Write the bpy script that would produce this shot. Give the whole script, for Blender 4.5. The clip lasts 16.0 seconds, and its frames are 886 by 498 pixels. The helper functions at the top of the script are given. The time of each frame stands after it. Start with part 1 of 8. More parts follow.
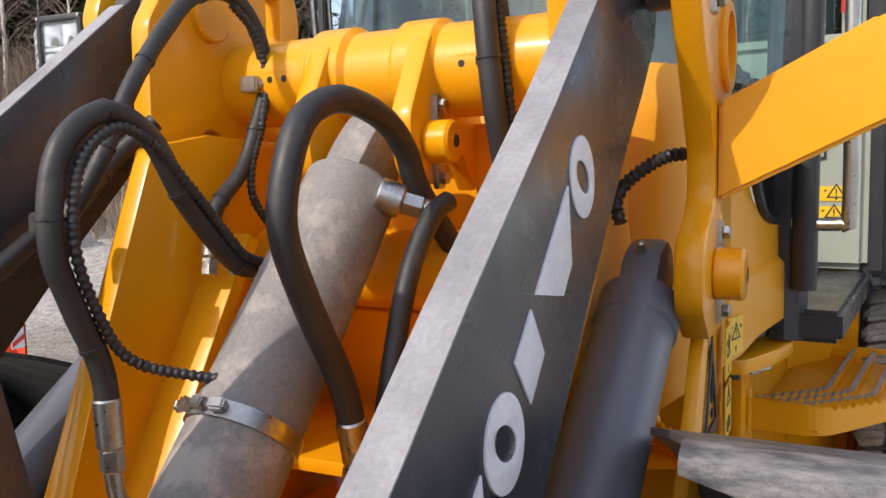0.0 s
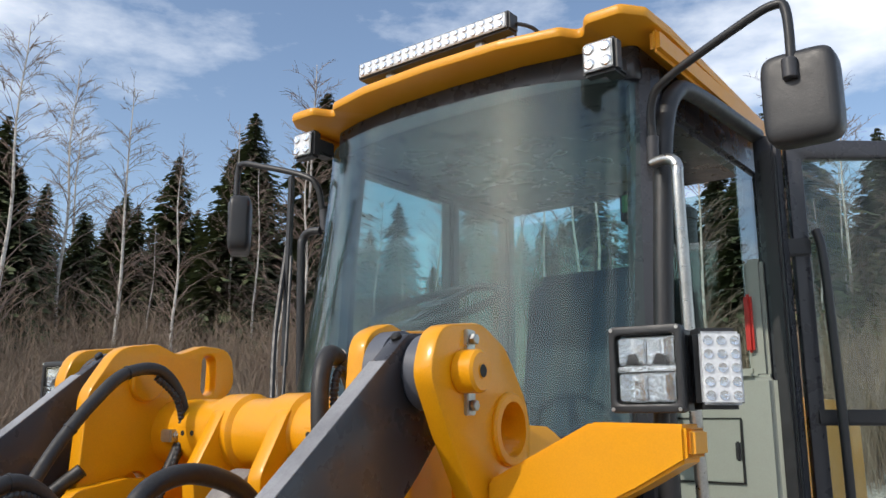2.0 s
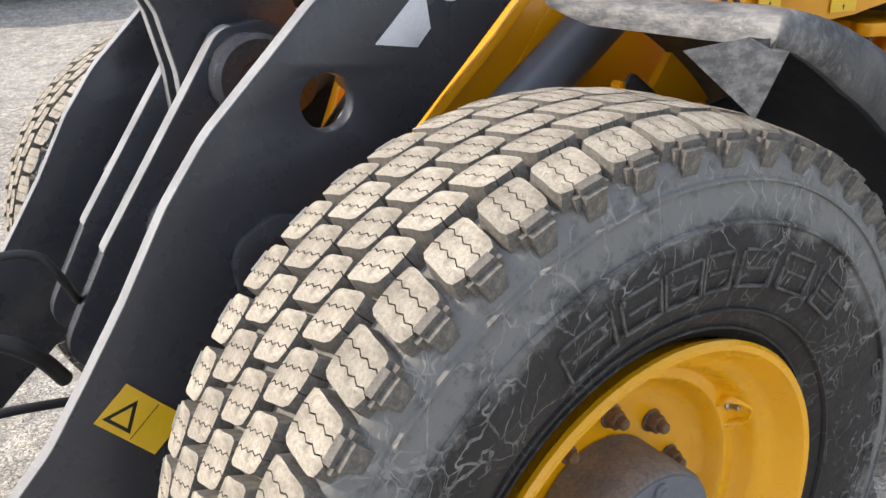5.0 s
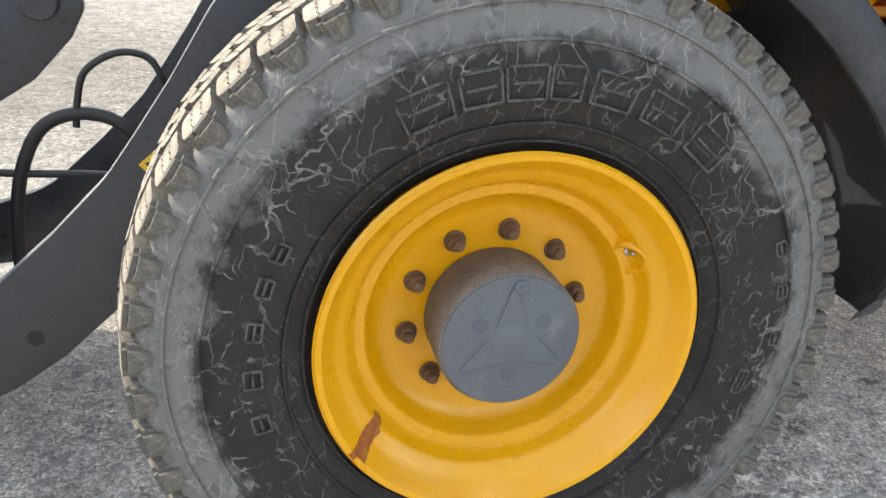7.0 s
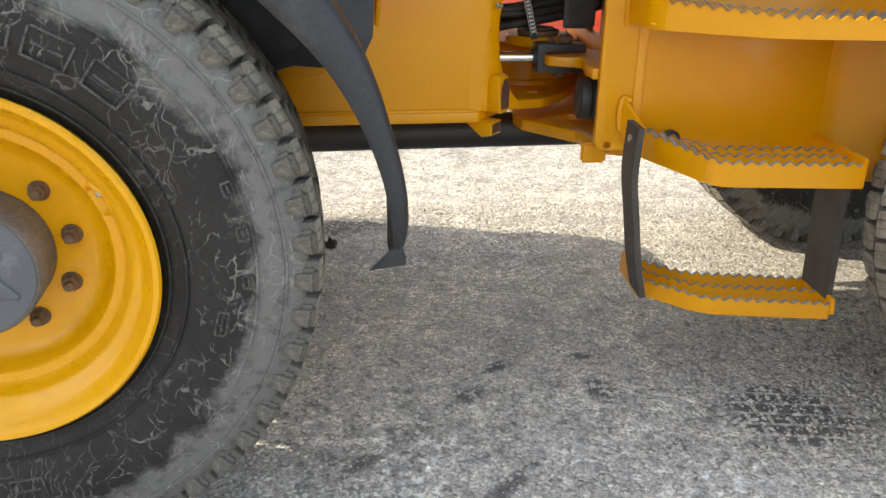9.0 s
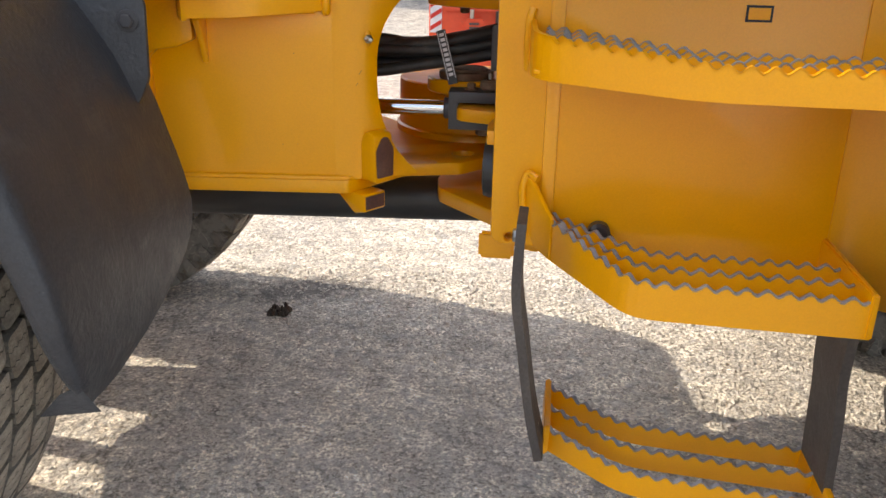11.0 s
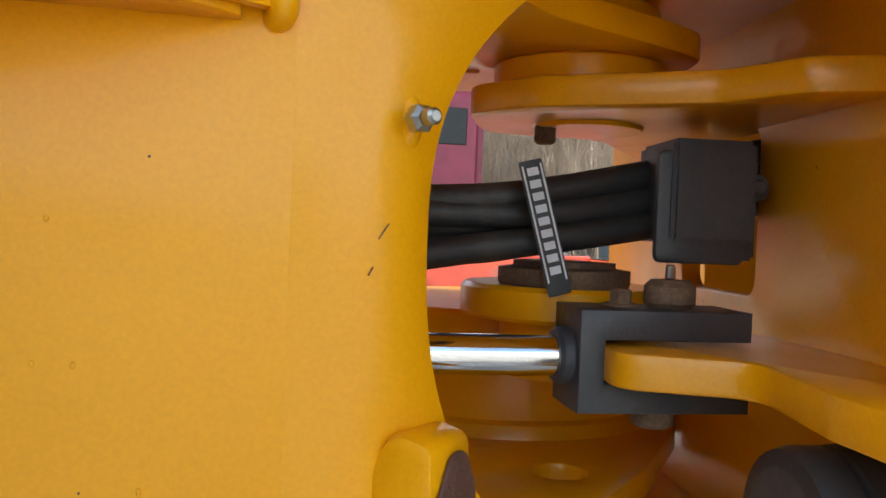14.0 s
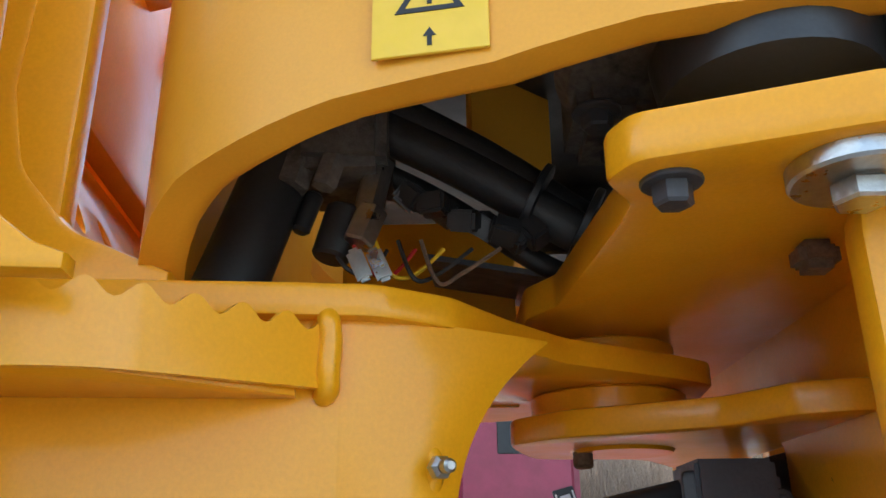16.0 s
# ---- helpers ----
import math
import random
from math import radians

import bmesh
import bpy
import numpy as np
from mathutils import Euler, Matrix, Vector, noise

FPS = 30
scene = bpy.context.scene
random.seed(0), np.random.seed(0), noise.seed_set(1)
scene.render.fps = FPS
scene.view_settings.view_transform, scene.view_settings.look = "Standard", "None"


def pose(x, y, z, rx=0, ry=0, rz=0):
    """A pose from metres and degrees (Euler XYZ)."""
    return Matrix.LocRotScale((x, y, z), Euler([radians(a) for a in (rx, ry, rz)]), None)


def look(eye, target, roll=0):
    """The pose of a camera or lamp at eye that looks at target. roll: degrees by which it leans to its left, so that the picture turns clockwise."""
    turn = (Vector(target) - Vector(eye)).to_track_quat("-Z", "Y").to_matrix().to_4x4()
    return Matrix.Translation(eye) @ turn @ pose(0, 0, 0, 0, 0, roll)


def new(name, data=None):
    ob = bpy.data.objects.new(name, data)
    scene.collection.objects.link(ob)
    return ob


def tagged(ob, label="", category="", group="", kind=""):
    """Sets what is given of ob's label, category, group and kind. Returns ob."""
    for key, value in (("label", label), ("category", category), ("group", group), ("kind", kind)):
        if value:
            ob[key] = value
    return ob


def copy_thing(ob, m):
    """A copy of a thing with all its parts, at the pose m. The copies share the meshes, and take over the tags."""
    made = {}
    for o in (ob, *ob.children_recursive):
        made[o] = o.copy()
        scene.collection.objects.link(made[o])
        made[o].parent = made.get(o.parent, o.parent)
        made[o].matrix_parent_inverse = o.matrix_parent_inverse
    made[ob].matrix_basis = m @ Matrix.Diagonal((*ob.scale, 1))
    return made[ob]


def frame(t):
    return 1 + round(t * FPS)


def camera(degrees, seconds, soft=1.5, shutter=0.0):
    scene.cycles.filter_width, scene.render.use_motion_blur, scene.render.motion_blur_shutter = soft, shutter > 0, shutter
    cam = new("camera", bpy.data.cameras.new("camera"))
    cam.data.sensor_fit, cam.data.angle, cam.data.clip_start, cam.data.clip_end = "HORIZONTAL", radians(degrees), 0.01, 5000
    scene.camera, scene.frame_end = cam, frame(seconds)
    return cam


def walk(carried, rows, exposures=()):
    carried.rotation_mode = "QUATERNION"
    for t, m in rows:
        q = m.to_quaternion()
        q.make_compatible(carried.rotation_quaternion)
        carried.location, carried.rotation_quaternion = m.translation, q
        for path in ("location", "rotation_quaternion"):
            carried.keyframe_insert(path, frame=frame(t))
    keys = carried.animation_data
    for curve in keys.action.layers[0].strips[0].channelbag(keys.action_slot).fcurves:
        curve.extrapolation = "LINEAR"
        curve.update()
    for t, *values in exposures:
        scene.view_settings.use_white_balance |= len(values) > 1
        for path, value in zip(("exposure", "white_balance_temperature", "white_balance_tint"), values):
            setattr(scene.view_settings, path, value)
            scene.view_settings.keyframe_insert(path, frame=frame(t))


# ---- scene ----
cam = camera(57.3, 16.0)
PATH = [
    (0, (-0.551, -0.733, 1.672), (1.237, 0.139, 1.463), -1.5),
    (0.5, (-0.6, -0.866, 1.705), (1.175, 0.057, 1.671), -1.2),
    (1, (-0.643, -1.016, 1.772), (1.103, -0.049, 1.906), -0.8),
    (1.5, (-0.661, -1.135, 1.826), (1.045, -0.133, 2.123), -0.3),
    (2, (-0.639, -1.315, 1.854), (1.014, -0.269, 2.268), 0.1),
    (2.5, (-0.619, -1.478, 1.837), (0.978, -0.341, 2.236), 0.2),
    (3, (-0.661, -1.6, 1.786), (0.851, -0.299, 1.935), -0.4),
    (3.5, (-0.76, -1.657, 1.709), (0.609, -0.215, 1.493), -0.2),
    (4, (-0.773, -1.67, 1.663), (0.452, -0.175, 1.146), -0.8),
    (4.5, (-0.756, -1.676, 1.586), (0.349, -0.164, 0.883), -2.1),
    (4.7, (-0.757, -1.687, 1.569), (0.299, -0.161, 0.822), -2.4),
    (6.8, (-0.518, -2.21, 1.357), (0.004, -0.447, 0.569), 1.6),
    (7, (-0.44, -2.264, 1.331), (0.024, -0.475, 0.566), 2.0),
    (7.5, (-0.151, -2.445, 1.304), (0.04, -0.591, 0.577), 1.1),
    (8, (0.04, -2.652, 1.295), (0.238, -0.787, 0.598), 1.4),
    (8.5, (0.343, -2.637, 1.253), (0.593, -0.775, 0.566), 1.3),
    (9, (0.634, -2.556, 1.255), (0.953, -0.731, 0.503), 1.1),
    (9.2, (0.728, -2.533, 1.252), (1.043, -0.719, 0.472), 0.6),
    (11.3, (1.36, -1.849, 1.2), (1.261, 0.033, 0.53), 1.5),
    (11.5, (1.355, -1.745, 1.185), (1.242, 0.143, 0.536), 1.7),
    (12, (1.295, -1.544, 1.173), (1.228, 0.366, 0.584), 1.5),
    (12.5, (1.159, -1.287, 1.144), (1.231, 0.649, 0.645), 1.6),
    (13, (1.1, -1.099, 1.065), (1.31, 0.853, 0.683), 2.4),
    (13.5, (1.078, -0.916, 1.015), (1.443, 1.037, 0.786), 2.0),
    (14, (1.068, -0.859, 0.986), (1.47, 1.1, 0.944), 2.3),
    (14.5, (1.068, -0.856, 0.957), (1.371, 1.108, 1.18), 1.2),
    (15, (1.09, -0.888, 0.926), (1.292, 1.036, 1.436), 0.0),
    (15.5, (1.102, -0.937, 0.961), (1.267, 0.936, 1.644), -0.3),
    (16, (1.101, -0.976, 0.997), (1.257, 0.893, 1.692), -0.5),
]
EXPOSURE = [(0, 0.08, 6900, 16), (1, -0.15, 6800, 16), (1.5, -0.28, 6600, 12), (2.5, -0.45, 6600, 10), (3.5, 0.02, 6900, 14), (4.5, 0.35, 7000, 12), (7, 0.75, 7200, 8), (8, 0.84, 7300, 6), (9.2, 0.74, 7600, 8), (11.3, 0.78, 7700, 14), (12.5, 0.80, 7500, 8), (13.2, 0.92, 7200, 6), (14, 1.16, 6900, 4), (15, 1.32, 6500, 4), (16, 1.1, 6000, 4)]
walk(cam, [(t, look(eye, target, roll)) for t, eye, target, roll in PATH], EXPOSURE)

# ---- light ----
SUN_DIR = Vector((-0.72, 0.30, 0.62)).normalized()
sun = new("sun", bpy.data.lights.new("sun", "SUN"))
sun.data.energy, sun.data.angle, sun.data.color = 3.1, radians(0.53), (1.0, 0.94, 0.84)
sun.rotation_euler = SUN_DIR.to_track_quat("Z", "Y").to_euler()
world = bpy.data.worlds.new("sky")
scene.world = world
world.use_nodes = True
wn, wl = world.node_tree.nodes, world.node_tree.links
wn.clear()
sky = wn.new("ShaderNodeTexSky")
sky.sky_type, sky.sun_disc = "NISHITA", False
sky.sun_elevation = math.asin(SUN_DIR.z)
sky.sun_rotation = math.atan2(SUN_DIR.x, SUN_DIR.y)
sky.air_density, sky.dust_density = 1.0, 1.2
w_geo = wn.new("ShaderNodeTexCoord")
w_map = wn.new("ShaderNodeMapping")
w_map.inputs["Scale"].default_value = (1.6, 1.6, 4.2)
w_noise = wn.new("ShaderNodeTexNoise")
w_noise.inputs["Scale"].default_value, w_noise.inputs["Detail"].default_value, w_noise.inputs["Roughness"].default_value = 1.5, 9.0, 0.58
w_ramp = wn.new("ShaderNodeValToRGB")
w_ramp.color_ramp.elements[0].position, w_ramp.color_ramp.elements[1].position = 0.46, 0.72
w_mix = wn.new("ShaderNodeMixRGB")
w_mix.inputs["Color2"].default_value = (7.5, 7.8, 8.2, 1)
w_bg, w_out = wn.new("ShaderNodeBackground"), wn.new("ShaderNodeOutputWorld")
w_bg.inputs["Strength"].default_value = 0.23
wl.new(w_geo.outputs["Generated"], w_map.inputs["Vector"])
wl.new(w_map.outputs["Vector"], w_noise.inputs["Vector"])
wl.new(w_noise.outputs["Fac"], w_ramp.inputs["Fac"])
wl.new(w_ramp.outputs["Color"], w_mix.inputs["Fac"])
wl.new(sky.outputs["Color"], w_mix.inputs["Color1"])
wl.new(w_mix.outputs["Color"], w_bg.inputs["Color"])
wl.new(w_bg.outputs["Background"], w_out.inputs["Surface"])

# ---- materials ----


def material(name, base, rough=0.5, metal=0.0, second=None, scale=3.0, low=0.4, high=0.65, fine=60.0, fine_amount=0.08,
             bump=0.0, bump_scale=80.0, dirt=None, dirt_scale=1.2, dirt_low=0.58, dirt_high=0.72, coat=0.0, rough_var=0.08, stretch=(1, 1, 1), per_object=0.0, detail=6.0):
    """Base colour with large blotches of a second colour, fine grain, optional dirt patches and relief."""
    m = bpy.data.materials.new(name)
    m.use_nodes = True
    n, l = m.node_tree.nodes, m.node_tree.links
    b = n["Principled BSDF"]
    co = n.new("ShaderNodeTexCoord")
    mp = n.new("ShaderNodeMapping")
    mp.inputs["Scale"].default_value = stretch
    l.new(co.outputs["Object"], mp.inputs["Vector"])

    def noise_tex(s, d=detail, r=0.6):
        t = n.new("ShaderNodeTexNoise")
        t.inputs["Scale"].default_value, t.inputs["Detail"].default_value, t.inputs["Roughness"].default_value = s, d, r
        l.new(mp.outputs["Vector"], t.inputs["Vector"])
        return t

    def ramp(src, a, c):
        r = n.new("ShaderNodeMapRange")
        r.inputs["From Min"].default_value, r.inputs["From Max"].default_value = a, c
        l.new(src, r.inputs["Value"])
        return r.outputs["Result"]

    def mix(fac, c1, c2, kind="MIX"):
        x = n.new("ShaderNodeMixRGB")
        x.blend_type = kind
        for sock, v in (("Fac", fac), ("Color1", c1), ("Color2", c2)):
            if hasattr(v, "links"):
                l.new(v, x.inputs[sock])
            else:
                x.inputs[sock].default_value = v if sock == "Fac" else (*v, 1)
        return x.outputs["Color"]

    second = second or tuple(0.82 * c for c in base)
    col = mix(ramp(noise_tex(scale).outputs["Fac"], low, high), base, second)
    grain = noise_tex(fine, 3.0)
    g = n.new("ShaderNodeMapRange")
    g.inputs["To Min"].default_value, g.inputs["To Max"].default_value = 1 - fine_amount, 1 + fine_amount
    g.inputs["From Min"].default_value, g.inputs["From Max"].default_value = 0.3, 0.7
    l.new(grain.outputs["Fac"], g.inputs["Value"])
    gc = n.new("ShaderNodeCombineColor")
    for k in ("Red", "Green", "Blue"):
        l.new(g.outputs["Result"], gc.inputs[k])
    col = mix(1.0, col, gc.outputs["Color"], "MULTIPLY")
    if dirt:
        d = ramp(noise_tex(dirt_scale, 10.0, 0.68).outputs["Fac"], dirt_low, dirt_high)
        col = mix(d, col, dirt)
    if per_object:
        oi = n.new("ShaderNodeObjectInfo")
        r = n.new("ShaderNodeMapRange")
        r.inputs["To Min"].default_value, r.inputs["To Max"].default_value = 1 - per_object, 1 + per_object
        l.new(oi.outputs["Random"], r.inputs["Value"])
        rc = n.new("ShaderNodeCombineColor")
        for k in ("Red", "Green", "Blue"):
            l.new(r.outputs["Result"], rc.inputs[k])
        col = mix(1.0, col, rc.outputs["Color"], "MULTIPLY")
    l.new(col, b.inputs["Base Color"])
    rv = n.new("ShaderNodeMapRange")
    rv.inputs["From Min"].default_value, rv.inputs["From Max"].default_value = 0.35, 0.65
    rv.inputs["To Min"].default_value, rv.inputs["To Max"].default_value = max(0.02, rough - rough_var), min(1, rough + rough_var)
    l.new(noise_tex(scale * 4, 5.0).outputs["Fac"], rv.inputs["Value"])
    l.new(rv.outputs["Result"], b.inputs["Roughness"])
    b.inputs["Metallic"].default_value = metal
    b.inputs["Coat Weight"].default_value = coat
    b.inputs["Coat Roughness"].default_value = 0.12
    if bump:
        bp = n.new("ShaderNodeBump")
        bp.inputs["Strength"].default_value, bp.inputs["Distance"].default_value = min(1, bump), 0.01
        l.new(noise_tex(bump_scale, 5.0, 0.65).outputs["Fac"], bp.inputs["Height"])
        l.new(bp.outputs["Normal"], b.inputs["Normal"])
    return m


def worn_fender():
    """Black plastic, rubbed grey in patches and fine scratches, most of all on the front lip."""
    m = material("scuffed_black_fender", (0.030, 0.033, 0.040), 0.44, second=(0.042, 0.045, 0.052), scale=5, fine=220, fine_amount=0.2, bump=0.3, bump_scale=90)
    n, l = m.node_tree.nodes, m.node_tree.links
    b = n["Principled BSDF"]
    co = n.new("ShaderNodeTexCoord")
    sep = n.new("ShaderNodeSeparateXYZ")
    l.new(co.outputs["Object"], sep.inputs["Vector"])
    front = n.new("ShaderNodeMapRange")
    front.inputs["From Min"].default_value, front.inputs["From Max"].default_value = 0.20, 0.52
    front.inputs["To Min"].default_value, front.inputs["To Max"].default_value = 0.17, -0.06
    l.new(sep.outputs["X"], front.inputs["Value"])
    col = b.inputs["Base Color"].links[0].from_socket
    for size, low, high, tone, squash in ((9.0, 0.52, 0.80, (0.13, 0.13, 0.135), (1, 0.6, 1)), (70.0, 0.60, 0.86, (0.30, 0.29, 0.28), (1, 0.25, 1))):
        mp = n.new("ShaderNodeMapping")
        mp.inputs["Scale"].default_value = squash
        l.new(co.outputs["Object"], mp.inputs["Vector"])
        t = n.new("ShaderNodeTexNoise")
        t.inputs["Scale"].default_value, t.inputs["Detail"].default_value, t.inputs["Roughness"].default_value = size, 9.0, 0.7
        l.new(mp.outputs["Vector"], t.inputs["Vector"])
        add = n.new("ShaderNodeMath")
        l.new(t.outputs["Fac"], add.inputs[0])
        l.new(front.outputs["Result"], add.inputs[1])
        r = n.new("ShaderNodeMapRange")
        r.inputs["From Min"].default_value, r.inputs["From Max"].default_value = low, high
        r.inputs["To Max"].default_value = 0.75
        l.new(add.outputs["Value"], r.inputs["Value"])
        x = n.new("ShaderNodeMixRGB")
        l.new(r.outputs["Result"], x.inputs["Fac"])
        l.new(col, x.inputs["Color1"])
        x.inputs["Color2"].default_value = (*tone, 1)
        col = x.outputs["Color"]
    l.new(col, b.inputs["Base Color"])
    return m


def glass(name, tint=(0.8, 0.9, 0.88), rough=0.0, floor=0.05, gain=0.9, haze=0.0):
    """A thin pane: clear, with gloss that grows at flat angles."""
    m = bpy.data.materials.new(name)
    m.use_nodes = True
    n, l = m.node_tree.nodes, m.node_tree.links
    n.clear()
    out = n.new("ShaderNodeOutputMaterial")
    tr, gl, mx, fr = n.new("ShaderNodeBsdfTransparent"), n.new("ShaderNodeBsdfGlossy"), n.new("ShaderNodeMixShader"), n.new("ShaderNodeLayerWeight")
    fr.inputs["Blend"].default_value = 0.5
    pw, mu = n.new("ShaderNodeMath"), n.new("ShaderNodeMath")
    pw.operation, mu.operation = "POWER", "MULTIPLY_ADD"
    pw.inputs[1].default_value = 4.0
    mu.inputs[1].default_value, mu.inputs[2].default_value = gain, floor
    l.new(fr.outputs["Facing"], pw.inputs[0])
    l.new(pw.outputs["Value"], mu.inputs[0])
    tr.inputs["Color"].default_value = (*tint, 1)
    gl.inputs["Roughness"].default_value = rough
    l.new(mu.outputs["Value"], mx.inputs["Fac"])
    l.new(tr.outputs["BSDF"], mx.inputs[1])
    l.new(gl.outputs["BSDF"], mx.inputs[2])
    last = mx
    if haze:
        # dried streaks and a film of dust on the pane
        co, mp, nz, rp, df, last = (n.new("ShaderNode" + k) for k in ("TexCoord", "Mapping", "TexNoise", "MapRange", "BsdfDiffuse", "MixShader"))
        mp.inputs["Rotation"].default_value = (0.35, 0.0, 0.2)
        mp.inputs["Scale"].default_value = (5.0, 5.0, 0.45)
        nz.inputs["Scale"].default_value, nz.inputs["Detail"].default_value = 1.3, 3.0
        rp.inputs["From Min"].default_value, rp.inputs["From Max"].default_value = 0.42, 0.75
        rp.inputs["To Min"].default_value, rp.inputs["To Max"].default_value = haze * 0.45, haze * 2.2
        df.inputs["Color"].default_value = (0.62, 0.66, 0.66, 1)
        l.new(co.outputs["Object"], mp.inputs["Vector"])
        l.new(mp.outputs["Vector"], nz.inputs["Vector"])
        l.new(nz.outputs["Fac"], rp.inputs["Value"])
        l.new(rp.outputs["Result"], last.inputs["Fac"])
        l.new(mx.outputs["Shader"], last.inputs[1])
        l.new(df.outputs["BSDF"], last.inputs[2])
    l.new(last.outputs["Shader"], out.inputs["Surface"])
    return m


YEL = (0.84, 0.358, 0.005)
yellow = material("yellow_paint", YEL, 0.36, second=(0.79, 0.335, 0.006), scale=2.2, fine=300, fine_amount=0.04, bump=0.06, bump_scale=22, coat=0.30, dirt=(0.55, 0.25, 0.02), dirt_scale=2.5, dirt_low=0.66, dirt_high=0.9)
yellow.node_tree.nodes["Principled BSDF"].inputs["Specular IOR Level"].default_value = 0.3
greasy_yellow = material("yellow_paint_with_grease_specks", YEL, 0.36, second=(0.76, 0.32, 0.006), scale=3, fine=300, fine_amount=0.05, bump=0.08, bump_scale=30, coat=0.25, dirt=(0.07, 0.04, 0.012), dirt_scale=34, dirt_low=0.69, dirt_high=0.74)
yellow_pl = material("yellow_plastic_panel", (0.80, 0.355, 0.02), 0.38, second=(0.77, 0.335, 0.016), scale=1.4, fine=400, fine_amount=0.03, bump=0.05, bump_scale=120)
darkgrey = material("dark_grey_paint", (0.046, 0.047, 0.055), 0.30, second=(0.034, 0.036, 0.044), scale=3, fine=250, fine_amount=0.06, bump=0.06, bump_scale=50, dirt=(0.09, 0.085, 0.08), dirt_scale=3.2, dirt_low=0.6, dirt_high=0.85)
edgegrey = material("worn_grey_edge", (0.30, 0.30, 0.31), 0.5, second=(0.20, 0.20, 0.21), scale=9, fine=200, fine_amount=0.12, bump=0.1)
cylgrey = material("cylinder_grey_paint", (0.115, 0.125, 0.15), 0.36, second=(0.095, 0.105, 0.13), scale=4, fine=250, fine_amount=0.06, bump=0.08, bump_scale=40, dirt=(0.22, 0.21, 0.2), dirt_scale=4, dirt_low=0.6, dirt_high=0.8)
dustycyl = material("dusty_cylinder_paint", (0.20, 0.19, 0.185), 0.62, second=(0.25, 0.235, 0.22), scale=6, fine=180, fine_amount=0.15, bump=0.12, bump_scale=60, dirt=(0.34, 0.31, 0.28), dirt_scale=14, dirt_low=0.52, dirt_high=0.62)
hose_m = material("black_rubber_hose", (0.022, 0.022, 0.024), 0.5, second=(0.032, 0.031, 0.03), scale=12, fine=200, fine_amount=0.15, bump=0.12, bump_scale=160, dirt=(0.075, 0.068, 0.06), dirt_scale=9, dirt_low=0.56, dirt_high=0.75)


def tyre_rubber(cx, cy, cz):
    """Dark rubber, scratched near the rim and grey with dust towards the tread."""
    m = material("dusty_tyre_rubber", (0.018, 0.016, 0.0155), 0.72, second=(0.028, 0.025, 0.024), scale=9, fine=160, fine_amount=0.25, bump=0.25, bump_scale=70)
    n, l = m.node_tree.nodes, m.node_tree.links
    b = n["Principled BSDF"]
    base = b.inputs["Base Color"].links[0].from_socket
    co = n.new("ShaderNodeTexCoord")

    def math_node(op, a, c=None):
        x = n.new("ShaderNodeMath")
        x.operation = op
        for k, v in ((0, a), (1, c)):
            if v is None:
                continue
            if hasattr(v, "links"):
                l.new(v, x.inputs[k])
            else:
                x.inputs[k].default_value = v
        return x.outputs["Value"]

    sub_n = n.new("ShaderNodeVectorMath")
    sub_n.operation = "SUBTRACT"
    sub_n.inputs[1].default_value = (cx, cy, cz)
    l.new(co.outputs["Object"], sub_n.inputs[0])
    sep = n.new("ShaderNodeSeparateXYZ")
    l.new(sub_n.outputs["Vector"], sep.inputs["Vector"])
    r = math_node("SQRT", math_node("ADD", math_node("POWER", sep.outputs["X"], 2.0), math_node("POWER", sep.outputs["Z"], 2.0)))

    def noise_tex(s, d=6.0):
        t = n.new("ShaderNodeTexNoise")
        t.inputs["Scale"].default_value, t.inputs["Detail"].default_value, t.inputs["Roughness"].default_value = s, d, 0.7
        l.new(co.outputs["Object"], t.inputs["Vector"])
        return t.outputs["Fac"]

    def ramp(v, a, c):
        x = n.new("ShaderNodeMapRange")
        x.inputs["From Min"].default_value, x.inputs["From Max"].default_value = a, c
        l.new(v, x.inputs["Value"])
        return x.outputs["Result"]

    # dust, broken at its inner border
    edge = math_node("ADD", r, math_node("MULTIPLY", math_node("SUBTRACT", noise_tex(9.0, 9.0), 0.5), 0.20))
    dust = math_node("MULTIPLY", ramp(edge, 0.512, 0.545), ramp(noise_tex(34.0), 0.18, 0.50))
    # scratches: thin borders of stretched cells
    lines = None
    for sc, w, rot in ((11.0, 0.012, 0.4), (19.0, 0.016, 1.3), (6.0, 0.006, 2.2), (30.0, 0.03, 0.9)):
        mp = n.new("ShaderNodeMapping")
        mp.inputs["Rotation"].default_value = (0, rot, 0)
        mp.inputs["Scale"].default_value = (1, 1, 0.45)
        wv = n.new("ShaderNodeTexNoise")
        wv.inputs["Scale"].default_value, wv.inputs["Detail"].default_value = 5.0, 4.0
        l.new(co.outputs["Object"], wv.inputs["Vector"])
        wa = n.new("ShaderNodeVectorMath")
        wa.operation = "MULTIPLY_ADD"
        wa.inputs[1].default_value = (0.22, 0.22, 0.22)
        l.new(wv.outputs["Color"], wa.inputs[0])
        l.new(co.outputs["Object"], wa.inputs[2])
        l.new(wa.outputs["Vector"], mp.inputs["Vector"])
        v = n.new("ShaderNodeTexVoronoi")
        v.feature = "DISTANCE_TO_EDGE"
        v.inputs["Scale"].default_value = sc
        l.new(mp.outputs["Vector"], v.inputs["Vector"])
        k = math_node("MULTIPLY", math_node("LESS_THAN", v.outputs["Distance"], w), ramp(noise_tex(sc * 0.5, 3.0), 0.50, 0.56))
        lines = k if lines is None else math_node("MAXIMUM", lines, k)
